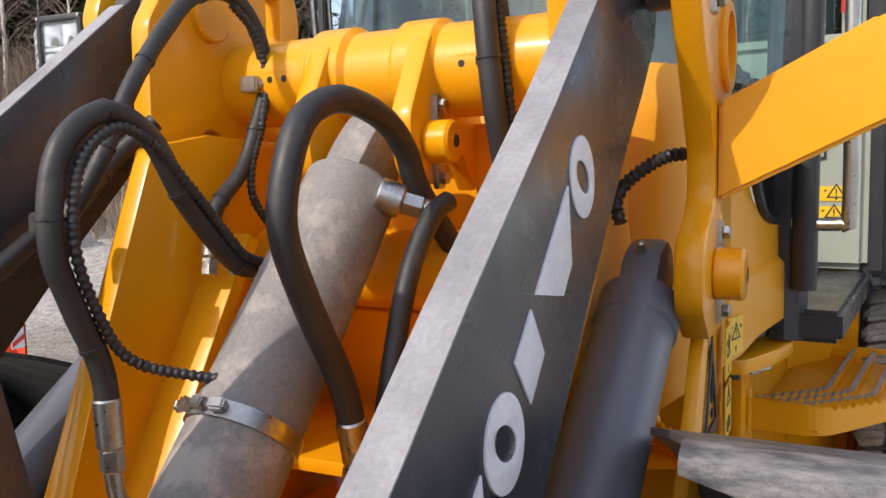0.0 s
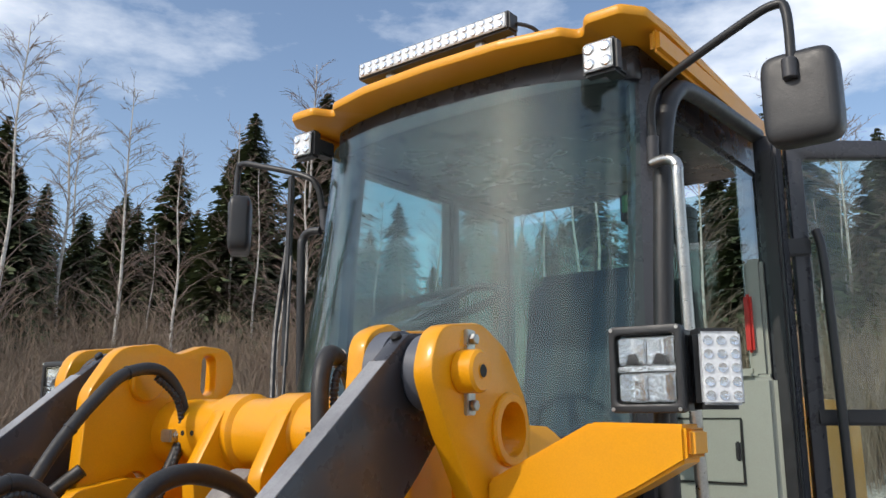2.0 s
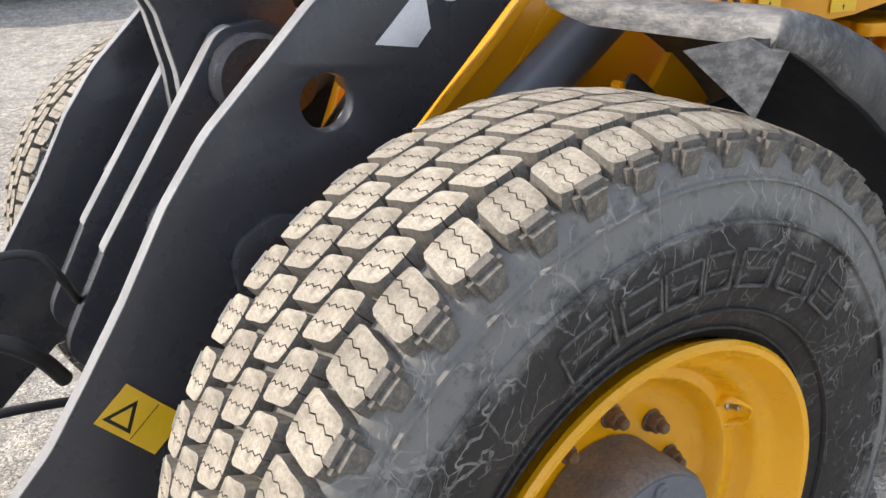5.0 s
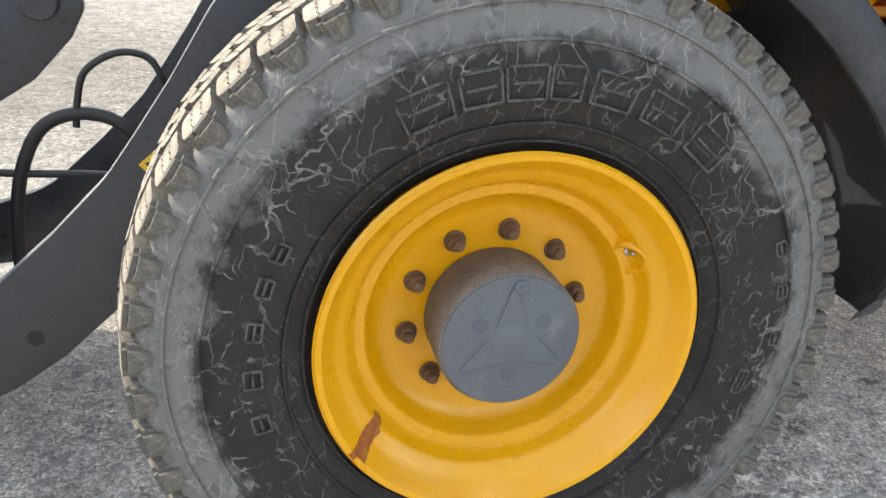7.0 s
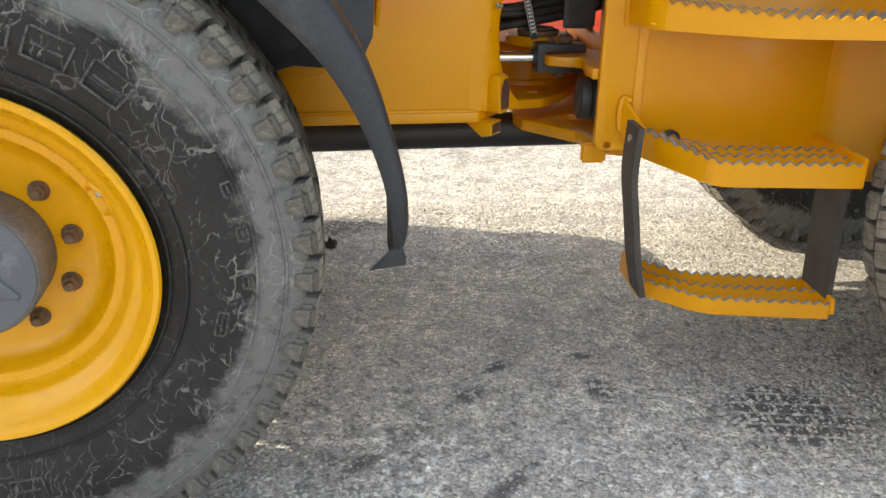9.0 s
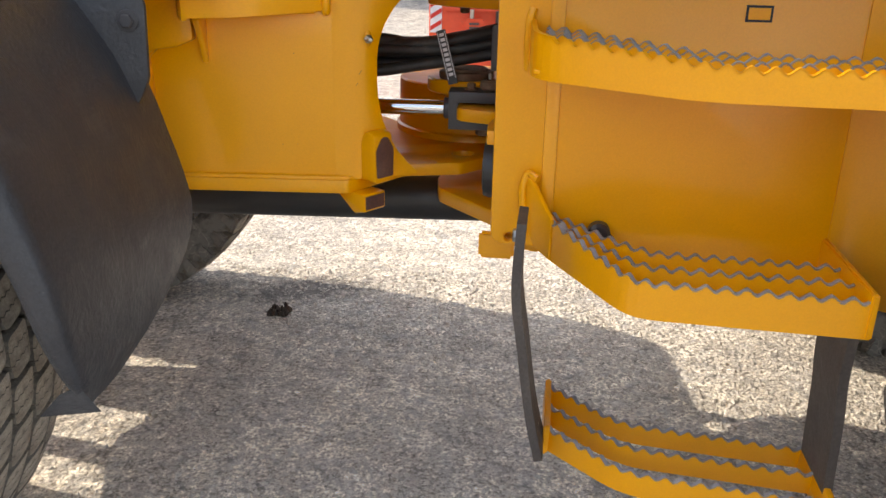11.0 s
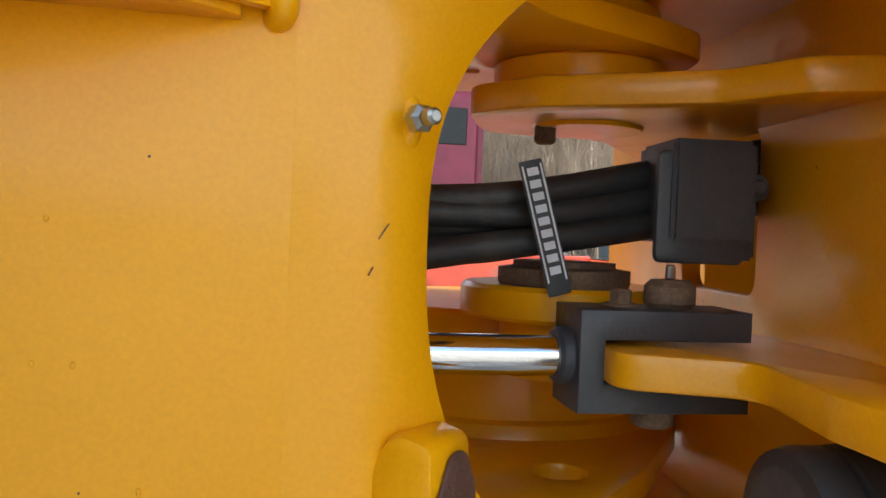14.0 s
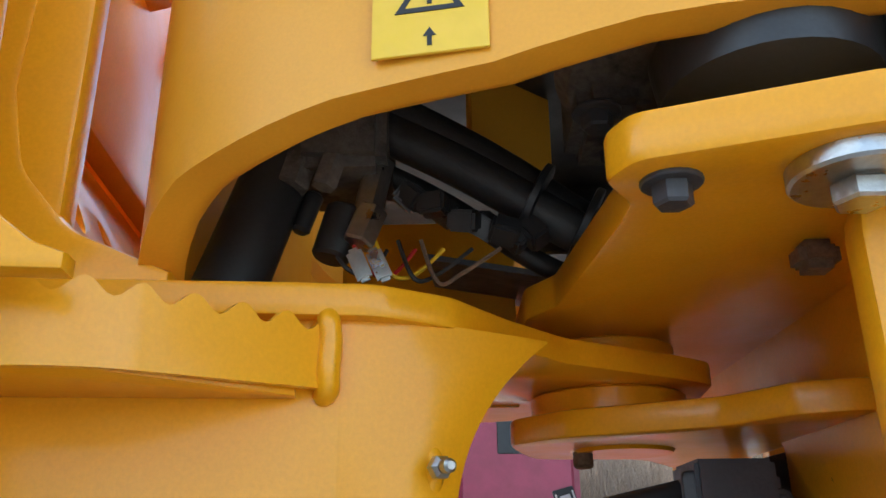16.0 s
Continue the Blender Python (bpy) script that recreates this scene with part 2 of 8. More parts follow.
    lines = math_node("MULTIPLY", lines, math_node("MULTIPLY", ramp(noise_tex(40.0), 0.35, 0.6), 0.6))
    ring = math_node("MULTIPLY_ADD", ramp(edge, 0.38, 0.50), 0.75)
    ring.node.inputs[2].default_value = 0.25
    lines = math_node("MULTIPLY", lines, ring)
    for fac, colour in ((dust, (0.18, 0.176, 0.168)), (lines, (0.36, 0.345, 0.32))):
        x = n.new("ShaderNodeMixRGB")
        x.inputs["Color2"].default_value = (*colour, 1)
        l.new(fac, x.inputs["Fac"])
        l.new(base, x.inputs["Color1"])
        base = x.outputs["Color"]
    l.new(base, b.inputs["Base Color"])
    return m


mark_m = material("scratched_raised_rubber", (0.10, 0.096, 0.09), 0.7, second=(0.04, 0.038, 0.036), scale=60, low=0.45, high=0.6, fine=200, fine_amount=0.3, bump=0.3)
tread_m = material("gravel_dusted_tread", (0.42, 0.375, 0.31), 0.9, second=(0.25, 0.22, 0.18), scale=30, fine=240, fine_amount=0.3, bump=0.6, bump_scale=170, per_object=0.12)
tread_side = material("tread_side_rubber", (0.17, 0.155, 0.135), 0.85, second=(0.09, 0.084, 0.076), scale=30, fine=200, fine_amount=0.3, bump=0.3, bump_scale=150, dirt=(0.24, 0.215, 0.18), dirt_scale=30, dirt_low=0.52, dirt_high=0.64)
black_pl = material("black_plastic", (0.024, 0.025, 0.027), 0.42, second=(0.03, 0.03, 0.032), scale=8, fine=300, fine_amount=0.1, bump=0.08, bump_scale=200)
fender_m = worn_fender()
mat_m = material("worn_rubber_strap", (0.06, 0.05, 0.045), 0.7, second=(0.09, 0.075, 0.065), scale=10, fine=180, fine_amount=0.2, bump=0.2)
chrome = material("chromed_rod", (0.75, 0.76, 0.78), 0.09, 1.0, second=(0.7, 0.71, 0.73), fine_amount=0.02, rough_var=0.03)
steel = material("zinc_plated_steel", (0.52, 0.52, 0.50), 0.34, 1.0, second=(0.42, 0.42, 0.40), scale=14, fine=200, fine_amount=0.1, bump=0.1)
rusty = material("rusty_steel", (0.16, 0.10, 0.065), 0.75, 0.3, second=(0.24, 0.15, 0.09), scale=20, fine=260, fine_amount=0.25, bump=0.4, bump_scale=150)
primer = material("bare_brown_patch", (0.10, 0.042, 0.03), 0.7, second=(0.15, 0.07, 0.045), scale=18, fine=220, fine_amount=0.2, bump=0.3)
bracket_m = material("charcoal_bracket", (0.055, 0.055, 0.06), 0.45, second=(0.045, 0.045, 0.05), scale=8, fine=250, fine_amount=0.1, bump=0.1, bump_scale=90)
hub_m = material("grey_hub_paint", (0.135, 0.145, 0.165), 0.46, second=(0.115, 0.125, 0.145), scale=7, fine=220, fine_amount=0.1, bump=0.12, bump_scale=60, dirt=(0.26, 0.26, 0.26), dirt_scale=9, dirt_low=0.6, dirt_high=0.76)
dusty_dark = material("dusty_dark_casting", (0.10, 0.088, 0.078), 0.7, second=(0.15, 0.13, 0.11), scale=16, fine=160, fine_amount=0.25, bump=0.3, bump_scale=90, dirt=(0.035, 0.033, 0.032), dirt_scale=14, dirt_low=0.5, dirt_high=0.62)
rim_m = material("yellow_rim_paint", (0.88, 0.42, 0.006), 0.32, second=(0.85, 0.395, 0.006), scale=4, fine=300, fine_amount=0.03, bump=0.05, bump_scale=25, coat=0.3, dirt=(0.5, 0.26, 0.03), dirt_scale=9, dirt_low=0.66, dirt_high=0.85)
dusty_hub = material("dusty_hub_side", (0.19, 0.165, 0.14), 0.75, second=(0.12, 0.115, 0.115), scale=14, fine=180, fine_amount=0.25, bump=0.25, bump_scale=120)
rust_m = material("rust_stain", (0.32, 0.085, 0.02), 0.8, second=(0.48, 0.18, 0.03), scale=40, fine=120, fine_amount=0.3, bump=0.3)
teal_m = material("dark_teal_paint", (0.035, 0.05, 0.062), 0.5, second=(0.05, 0.06, 0.07), scale=3, fine_amount=0.1)
trim_green = material("grey_green_cab_trim", (0.34, 0.36, 0.31), 0.55, second=(0.31, 0.33, 0.285), scale=2, fine=300, fine_amount=0.06, bump=0.12, bump_scale=240)
seat_m = material("dark_seat_fabric", (0.05, 0.058, 0.07), 0.9, second=(0.04, 0.043, 0.05), scale=6, fine=500, fine_amount=0.25, bump=0.4, bump_scale=400)
white_m = material("pale_marking", (0.72, 0.72, 0.74), 0.5, second=(0.62, 0.62, 0.65), scale=12, fine=200, fine_amount=0.06)
decal_y = material("warning_yellow_film", (0.86, 0.53, 0.05), 0.4, second=(0.8, 0.5, 0.01), scale=10, fine_amount=0.03)
decal_k = material("printed_black", (0.012, 0.012, 0.012), 0.5, fine_amount=0.02)
red_m = material("red_plastic", (0.62, 0.03, 0.02), 0.4, second=(0.5, 0.025, 0.02), fine_amount=0.05)
orange_m = material("orange_red_paint", (0.72, 0.085, 0.03), 0.45, second=(0.6, 0.07, 0.03), scale=3, fine_amount=0.08, dirt=(0.25, 0.12, 0.08), dirt_scale=2)
maroon_m = material("maroon_paint", (0.22, 0.02, 0.05), 0.4, second=(0.18, 0.018, 0.04), fine_amount=0.06)
led_m = material("led_lens", (0.85, 0.87, 0.88), 0.12, second=(0.75, 0.77, 0.8), scale=60, fine=90, fine_amount=0.1, coat=0.6, bump=0.3, bump_scale=120)
reflector = material("lamp_reflector", (0.86, 0.87, 0.88), 0.16, 0.9, second=(0.7, 0.72, 0.74), scale=40, fine_amount=0.05, bump=0.3, bump_scale=60)
clear = glass("clear_glass", (0.97, 0.98, 0.98))
shield = glass("windscreen_glass", (0.74, 0.90, 0.88), floor=0.05, haze=0.015)
rear_glass = glass("cab_side_glass", (0.82, 0.90, 0.88))
dark_glass = glass("dark_lower_glass", (0.16, 0.18, 0.18))
mirror_m = material("mirror_glass", (0.9, 0.9, 0.9), 0.02, 1.0, fine_amount=0.0, rough_var=0.01)
ground_m = material("packed_gravel", (0.44, 0.41, 0.36), 0.95, second=(0.36, 0.34, 0.31), scale=2.2, low=0.40, high=0.62, fine=95, fine_amount=0.62, bump=1.0, bump_scale=85, dirt=(0.30, 0.29, 0.275), dirt_scale=15.0, dirt_low=0.50, dirt_high=0.60, detail=12.0)


def damp_and_toned_patches(m, spots):
    """Ovals with broken borders at given places (x, y, half length, half width, turn): dark damp prints; a sixth value
    multiplies the ground colour instead.
    """
    n, l = m.node_tree.nodes, m.node_tree.links
    b = n["Principled BSDF"]
    col = b.inputs["Base Color"].links[0].from_socket
    co = n.new("ShaderNodeTexCoord")
    nz = n.new("ShaderNodeTexNoise")
    nz.inputs["Scale"].default_value, nz.inputs["Detail"].default_value = 26.0, 6.0
    l.new(co.outputs["Object"], nz.inputs["Vector"])
    for x, y, a, w, turn, *tone in spots:
        mp = n.new("ShaderNodeMapping")
        mp.vector_type = "TEXTURE"
        mp.inputs["Location"].default_value = (x, y, 0)
        mp.inputs["Rotation"].default_value = (0, 0, radians(turn))
        mp.inputs["Scale"].default_value = (a, w, 1)
        l.new(co.outputs["Object"], mp.inputs["Vector"])
        ln = n.new("ShaderNodeVectorMath")
        ln.operation = "LENGTH"
        l.new(mp.outputs["Vector"], ln.inputs[0])
        ad = n.new("ShaderNodeMath")
        ad.operation = "MULTIPLY_ADD"
        ad.inputs[1].default_value = 2.4
        l.new(nz.outputs["Fac"], ad.inputs[0])
        l.new(ln.outputs["Value"], ad.inputs[2])
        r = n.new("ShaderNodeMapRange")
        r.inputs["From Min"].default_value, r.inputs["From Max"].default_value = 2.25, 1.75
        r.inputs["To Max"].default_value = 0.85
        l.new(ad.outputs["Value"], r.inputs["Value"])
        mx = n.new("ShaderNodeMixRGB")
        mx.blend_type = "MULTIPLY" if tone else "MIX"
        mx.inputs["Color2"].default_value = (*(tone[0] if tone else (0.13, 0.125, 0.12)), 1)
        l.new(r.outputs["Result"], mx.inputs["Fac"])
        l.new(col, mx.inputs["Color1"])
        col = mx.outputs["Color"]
    l.new(col, b.inputs["Base Color"])


def pebbled(m):
    """Packed stones of uneven tone with relief, and washed-out and dark blotches a hand wide."""
    n, l = m.node_tree.nodes, m.node_tree.links
    b = n["Principled BSDF"]
    col = b.inputs["Base Color"].links[0].from_socket
    co = n.new("ShaderNodeTexCoord")
    for kind, size, low, high, a, c in (("V", 62.0, 0.0, 1.0, 0.66, 1.40), ("V", 150.0, 0.0, 1.0, 0.75, 1.25), ("N", 7.0, 0.36, 0.62, 0.78, 1.22), ("N", 24.0, 0.30, 0.47, 0.55, 1.08)):
        t = n.new("ShaderNodeTexVoronoi" if kind == "V" else "ShaderNodeTexNoise")
        t.inputs["Scale"].default_value = size
        if kind == "N":
            t.inputs["Detail"].default_value, t.inputs["Roughness"].default_value = 9.0, 0.66
        l.new(co.outputs["Object"], t.inputs["Vector"])
        r = n.new("ShaderNodeMapRange")
        r.inputs["From Min"].default_value, r.inputs["From Max"].default_value = low, high
        r.inputs["To Min"].default_value, r.inputs["To Max"].default_value = a, c
        l.new(t.outputs["Color"] if kind == "V" else t.outputs["Fac"], r.inputs["Value"])
        x = n.new("ShaderNodeMixRGB")
        x.blend_type = "MULTIPLY"
        x.inputs["Fac"].default_value = 1.0
        l.new(col, x.inputs["Color1"])
        l.new(r.outputs["Result"], x.inputs["Color2"])
        col = x.outputs["Color"]
        if size == 62.0:
            bp = n.new("ShaderNodeBump")
            bp.invert = True
            bp.inputs["Strength"].default_value, bp.inputs["Distance"].default_value = 0.8, 0.006
            l.new(t.outputs["Distance"], bp.inputs["Height"])
            l.new(b.inputs["Normal"].links[0].from_socket, bp.inputs["Normal"])
            l.new(bp.outputs["Normal"], b.inputs["Normal"])
    l.new(col, b.inputs["Base Color"])


def tread_print(m, x, y, a, w, turn, block):
    """A damp tyre print: rows of dark blocks with pale gaps inside a broken oval."""
    n, l = m.node_tree.nodes, m.node_tree.links
    b = n["Principled BSDF"]
    co = n.new("ShaderNodeTexCoord")
    vec = []
    for size in ((a, w, 1), (block, block, 1)):
        mp = n.new("ShaderNodeMapping")
        mp.vector_type = "TEXTURE"
        mp.inputs["Location"].default_value = (x, y, 0)
        mp.inputs["Rotation"].default_value = (0, 0, radians(turn))
        mp.inputs["Scale"].default_value = size
        l.new(co.outputs["Object"], mp.inputs["Vector"])
        vec.append(mp.outputs["Vector"])
    ln = n.new("ShaderNodeVectorMath")
    ln.operation = "LENGTH"
    l.new(vec[0], ln.inputs[0])
    nz = n.new("ShaderNodeTexNoise")
    nz.inputs["Scale"].default_value, nz.inputs["Detail"].default_value = 30.0, 6.0
    l.new(co.outputs["Object"], nz.inputs["Vector"])
    br = n.new("ShaderNodeTexBrick")
    for k, v in (("Scale", 1.0), ("Mortar Size", 0.14), ("Mortar Smooth", 0.4), ("Brick Width", 1.15), ("Row Height", 1.0)):
        br.inputs[k].default_value = v
    l.new(vec[1], br.inputs["Vector"])
    s1, s2 = n.new("ShaderNodeMath"), n.new("ShaderNodeMath")
    s1.operation = s2.operation = "MULTIPLY_ADD"
    s1.inputs[1].default_value, s2.inputs[1].default_value = 1.3, 0.9
    l.new(nz.outputs["Fac"], s1.inputs[0])
    l.new(ln.outputs["Value"], s1.inputs[2])
    l.new(br.outputs["Fac"], s2.inputs[0])
    l.new(s1.outputs["Value"], s2.inputs[2])
    r = n.new("ShaderNodeMapRange")
    r.inputs["From Min"].default_value, r.inputs["From Max"].default_value = 1.72, 1.42
    r.inputs["To Max"].default_value = 0.85
    l.new(s2.outputs["Value"], r.inputs["Value"])
    mx = n.new("ShaderNodeMixRGB")
    mx.inputs["Color2"].default_value = (0.10, 0.096, 0.09, 1)
    l.new(r.outputs["Result"], mx.inputs["Fac"])
    l.new(b.inputs["Base Color"].links[0].from_socket, mx.inputs["Color1"])
    l.new(mx.outputs["Color"], b.inputs["Base Color"])


pebbled(ground_m)
# Multipliers that lighten the gravel around the loader; two more darken the far yard.
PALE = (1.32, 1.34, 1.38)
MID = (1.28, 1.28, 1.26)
damp_and_toned_patches(ground_m, [(1.4, 0.7, 1.9, 1.5, 20, MID), (1.3, -0.4, 1.3, 0.7, 0, MID), (1.25, -1.05, 0.60, 0.42, 10, PALE), (0.55, -0.95, 0.40, 0.34, -10, PALE), (1.75, -1.25, 0.40, 0.25, 0, PALE), (1.443, -0.438, 0.05, 0.025, 0), (1.437, -0.636, 0.05, 0.06, 10), (1.173, -0.47, 0.05, 0.03, 20), (1.057, -0.614, 0.06, 0.03, 40), (1.073, -1.019, 0.12, 0.03, 40), (0.732, -0.882, 0.06, 0.03, 30), (0.75, 0.8, 0.3, 0.12, 20), (-3.0, 5.2, 3.2, 3.6, 0, (0.55, 0.53, 0.50)), (4.8, 5.6, 2.0, 1.8, 0, (0.58, 0.54, 0.50))])
tread_print(ground_m, 1.92, -0.83, 0.19, 0.16, -12, 0.052)
stone_m = material("loose_gravel", (0.60, 0.57, 0.51), 0.95, second=(0.44, 0.42, 0.385), scale=14, fine=120, fine_amount=0.25, bump=0.3, bump_scale=150)
clod_m = material("dark_clod", (0.06, 0.045, 0.035), 0.95, fine=150, fine_amount=0.3, bump=0.6)
bark_m = material("spruce_bark", (0.12, 0.085, 0.06), 0.9, fine=30, fine_amount=0.3, bump=0.4, bump_scale=30)
birch_m = material("birch_bark", (0.58, 0.55, 0.50), 0.8, second=(0.3, 0.27, 0.24), scale=1.5, stretch=(1, 1, 4), low=0.5, high=0.7, fine=20, fine_amount=0.2)
twig_m = material("bare_twigs", (0.26, 0.20, 0.165), 0.9, second=(0.15, 0.105, 0.085), scale=0.6, fine_amount=0.2, per_object=0.25)
needle_m = material("spruce_needles", (0.115, 0.135, 0.058), 0.85, second=(0.065, 0.085, 0.04), scale=0.7, fine=9, fine_amount=0.35, per_object=0.25)
scrub_m = material("dry_scrub", (0.24, 0.175, 0.13), 0.95, second=(0.30, 0.24, 0.17), scale=0.4, fine_amount=0.3, per_object=0.2)
snow_m = material("old_snow", (0.75, 0.77, 0.8), 0.8, second=(0.6, 0.6, 0.6), scale=1.0, bump=0.4, bump_scale=12)

# ---- building helpers ----
FRONT = Matrix.Translation((-0.016, -0.029, 0.021))
REAR = pose(1.38, -0.106, 0, 0, 0, -6.0)
CAB = pose(1.422, -0.040, 0.006, 0, 0, -6.0) @ Matrix.Diagonal((1.05, 1.065, 1.008, 1))
XF = [Matrix()]


def mesh_of(bm, name, mat, angle=35):
    bmesh.ops.transform(bm, matrix=XF[0], verts=bm.verts)
    bmesh.ops.recalc_face_normals(bm, faces=bm.faces)
    me = bpy.data.meshes.new(name)
    bm.to_mesh(me)
    bm.free()
    me.materials.append(mat)
    me.shade_smooth()
    me.set_sharp_from_angle(angle=radians(angle))
    return me


def part(name, bm, mat, parent=None, label="", angle=35):
    ob = new(name, mesh_of(bm, name, mat, angle))
    # thing, part, sub-part: no deeper
    while parent and parent.parent and parent.parent.parent:
        parent = parent.parent
    ob.parent = parent
    return tagged(ob, label)


def thing(name, label, category, group="", kind="", at=(0, 0, 0)):
    ob = new(name)
    ob.location = at
    ob.empty_display_size = 0.1
    return tagged(ob, label, category, group, kind)


def rounded(pts, r, steps=5):
    """An outline with its corners filleted; a third number in a point is its own radius."""
    out = []
    k = len(pts)
    for i, p in enumerate(pts):
        rr = p[2] if len(p) > 2 else r
        p0, p1, p2 = Vector(pts[i - 1][:2]), Vector(p[:2]), Vector(pts[(i + 1) % k][:2])
        a, b = p0 - p1, p2 - p1
        if rr <= 0 or a.length < 1e-6 or b.length < 1e-6:
            out.append(p1)
            continue
        ang = a.angle(b)
        if ang > 3.05:
            out.append(p1)
            continue
        d = min(rr / math.tan(ang / 2), 0.48 * a.length, 0.48 * b.length)
        s, e = p1 + a.normalized() * d, p1 + b.normalized() * d
        for j in range(steps + 1):
            u = j / steps
            out.append(s * (1 - u) ** 2 + p1 * 2 * u * (1 - u) + e * u * u)
    return out


def circle(cx, cz, r, k=28):
    return [Vector((cx + r * math.cos(2 * math.pi * i / k), cz + r * math.sin(2 * math.pi * i / k))) for i in range(k)]


def plate_bm(outline, a0, a1, holes=(), bevel=0.003, axis="y"):
    """A plate with holes. axis y: outline in x, z; axis z: in x, y; axis x: in y, z. It spans a0 to a1 along the axis."""
    cu = bpy.data.curves.new("outline", "CURVE")
    cu.dimensions, cu.fill_mode = "2D", "BOTH"
    for loop in (outline, *holes):
        sp = cu.splines.new("POLY")
        sp.points.add(len(loop) - 1)
        for q, p in zip(sp.points, loop):
            q.co = (p[0], p[1], 0, 1)
        sp.use_cyclic_u = True
    half = abs(a1 - a0) / 2
    bevel = min(bevel, half * 0.8)
    cu.extrude, cu.bevel_depth, cu.bevel_resolution, cu.offset = half - bevel, bevel, 1, -bevel
    ob = bpy.data.objects.new("outline", cu)
    scene.collection.objects.link(ob)
    me = bpy.data.meshes.new_from_object(ob.evaluated_get(bpy.context.evaluated_depsgraph_get()))
    bpy.data.objects.remove(ob)
    bpy.data.curves.remove(cu)
    bm = bmesh.new()
    bm.from_mesh(me)
    bpy.data.meshes.remove(me)
    bmesh.ops.remove_doubles(bm, verts=bm.verts, dist=1e-5)
    mid = (a0 + a1) / 2
    rot = {"y": Matrix(((1, 0, 0, 0), (0, 0, 1, mid), (0, 1, 0, 0), (0, 0, 0, 1))),
           "z": Matrix.Translation((0, 0, mid)),
           "x": Matrix(((0, 0, 1, mid), (1, 0, 0, 0), (0, 1, 0, 0), (0, 0, 0, 1)))}[axis]
    bmesh.ops.transform(bm, matrix=rot, verts=bm.verts)
    return bm


def box_bm(x0, x1, y0, y1, z0, z1, bevel=0.004, seg=2):
    bm = bmesh.new()
    bmesh.ops.create_cube(bm, size=1, matrix=Matrix.LocRotScale(((x0 + x1) / 2, (y0 + y1) / 2, (z0 + z1) / 2), None, (abs(x1 - x0), abs(y1 - y0), abs(z1 - z0))))
    if bevel:
        bmesh.ops.bevel(bm, geom=bm.edges[:], offset=bevel, segments=seg, affect="EDGES", clamp_overlap=True)
    return bm


def join(*bms):
    out = bms[0]
    for b in bms[1:]:
        me = bpy.data.meshes.new("join")
        b.to_mesh(me)
        out.from_mesh(me)
        bpy.data.meshes.remove(me)
        b.free()
    return out


def moved(bm, m):
    bmesh.ops.transform(bm, matrix=m, verts=bm.verts)
    return bm


def lathe_bm(profile, k=48, axis="y", at=(0, 0, 0), closed=False):
    """A turned body: profile of (radius, along) round the axis."""
    bm = bmesh.new()
    rings = []
    for r, a in profile:
        ring = []
        for i in range(k):
            c, s = math.cos(2 * math.pi * i / k) * r, math.sin(2 * math.pi * i / k) * r
            p = {"y": (c, a, s), "z": (c, s, a), "x": (a, c, s)}[axis]
            ring.append(bm.verts.new(Vector(p) + Vector(at)))
        rings.append(ring)
    pairs = list(zip(rings, rings[1:])) + ([(rings[-1], rings[0])] if closed else [])
    for a, b in pairs:
        for i in range(k):
            bm.faces.new((a[i], a[(i + 1) % k], b[(i + 1) % k], b[i]))
    if not closed:
        if profile[0][0] > 1e-4:
            bm.faces.new(rings[0])
        if profile[-1][0] > 1e-4:
            bm.faces.new(rings[-1])
    bmesh.ops.remove_doubles(bm, verts=bm.verts, dist=1e-6)
    return bm


def along(p, q):
    """A pose at p whose z points to q."""
    d = Vector(q) - Vector(p)
    return Matrix.Translation(p) @ d.to_track_quat("Z", "Y").to_matrix().to_4x4(), d.length


def rod_bm(p, q, r, r2=None, k=24, bevel=0.003):
    m, length = along(p, q)
    r2 = r if r2 is None else r2
    b = min(bevel, r * 0.4, r2 * 0.4, length * 0.3)
    return moved(lathe_bm([(r - b, 0), (r, b), (r2, length - b), (r2 - b, length)], k, "z"), m)


def smooth_path(pts, steps=8, closed=False):
    """A spline through the points."""
    v = [Vector(p) for p in pts]
    out = []
    for i in range(len(v) - 1):
        p0, p1, p2, p3 = v[max(i - 1, 0)], v[i], v[i + 1], v[min(i + 2, len(v) - 1)]
        for j in range(steps):
            u = j / steps
            out.append(0.5 * ((2 * p1) + (p2 - p0) * u + (2 * p0 - 5 * p1 + 4 * p2 - p3) * u * u + (3 * p1 - p0 - 3 * p2 + p3) * u ** 3))
    out.append(v[-1])
    return out


def tube_bm(path, r, k=12, radii=None, flat=1.0):
    bm = bmesh.new()
    rings, up = [], None
    for i, p in enumerate(path):
        d = (path[min(i + 1, len(path) - 1)] - path[max(i - 1, 0)]).normalized()
        if up is None:
            up = d.orthogonal().normalized()
        up = (up - d * up.dot(d)).normalized()
        side = d.cross(up)
        rr = radii[i] if radii else r
        rings.append([bm.verts.new(p + up * (rr * math.cos(2 * math.pi * j / k)) + side * (rr * flat * math.sin(2 * math.pi * j / k))) for j in range(k)])
    for a, b in zip(rings, rings[1:]):
        for j in range(k):
            bm.faces.new((a[j], a[(j + 1) % k], b[(j + 1) % k], b[j]))
    bm.faces.new(rings[0])
    bm.faces.new(rings[-1])
    return bm


def hex_bm(p, q, r, bevel=0.002):
    m, length = along(p, q)
    return moved(lathe_bm([(r - bevel, 0), (r, bevel), (r, length - bevel), (r - bevel, length)], 6, "z"), m)


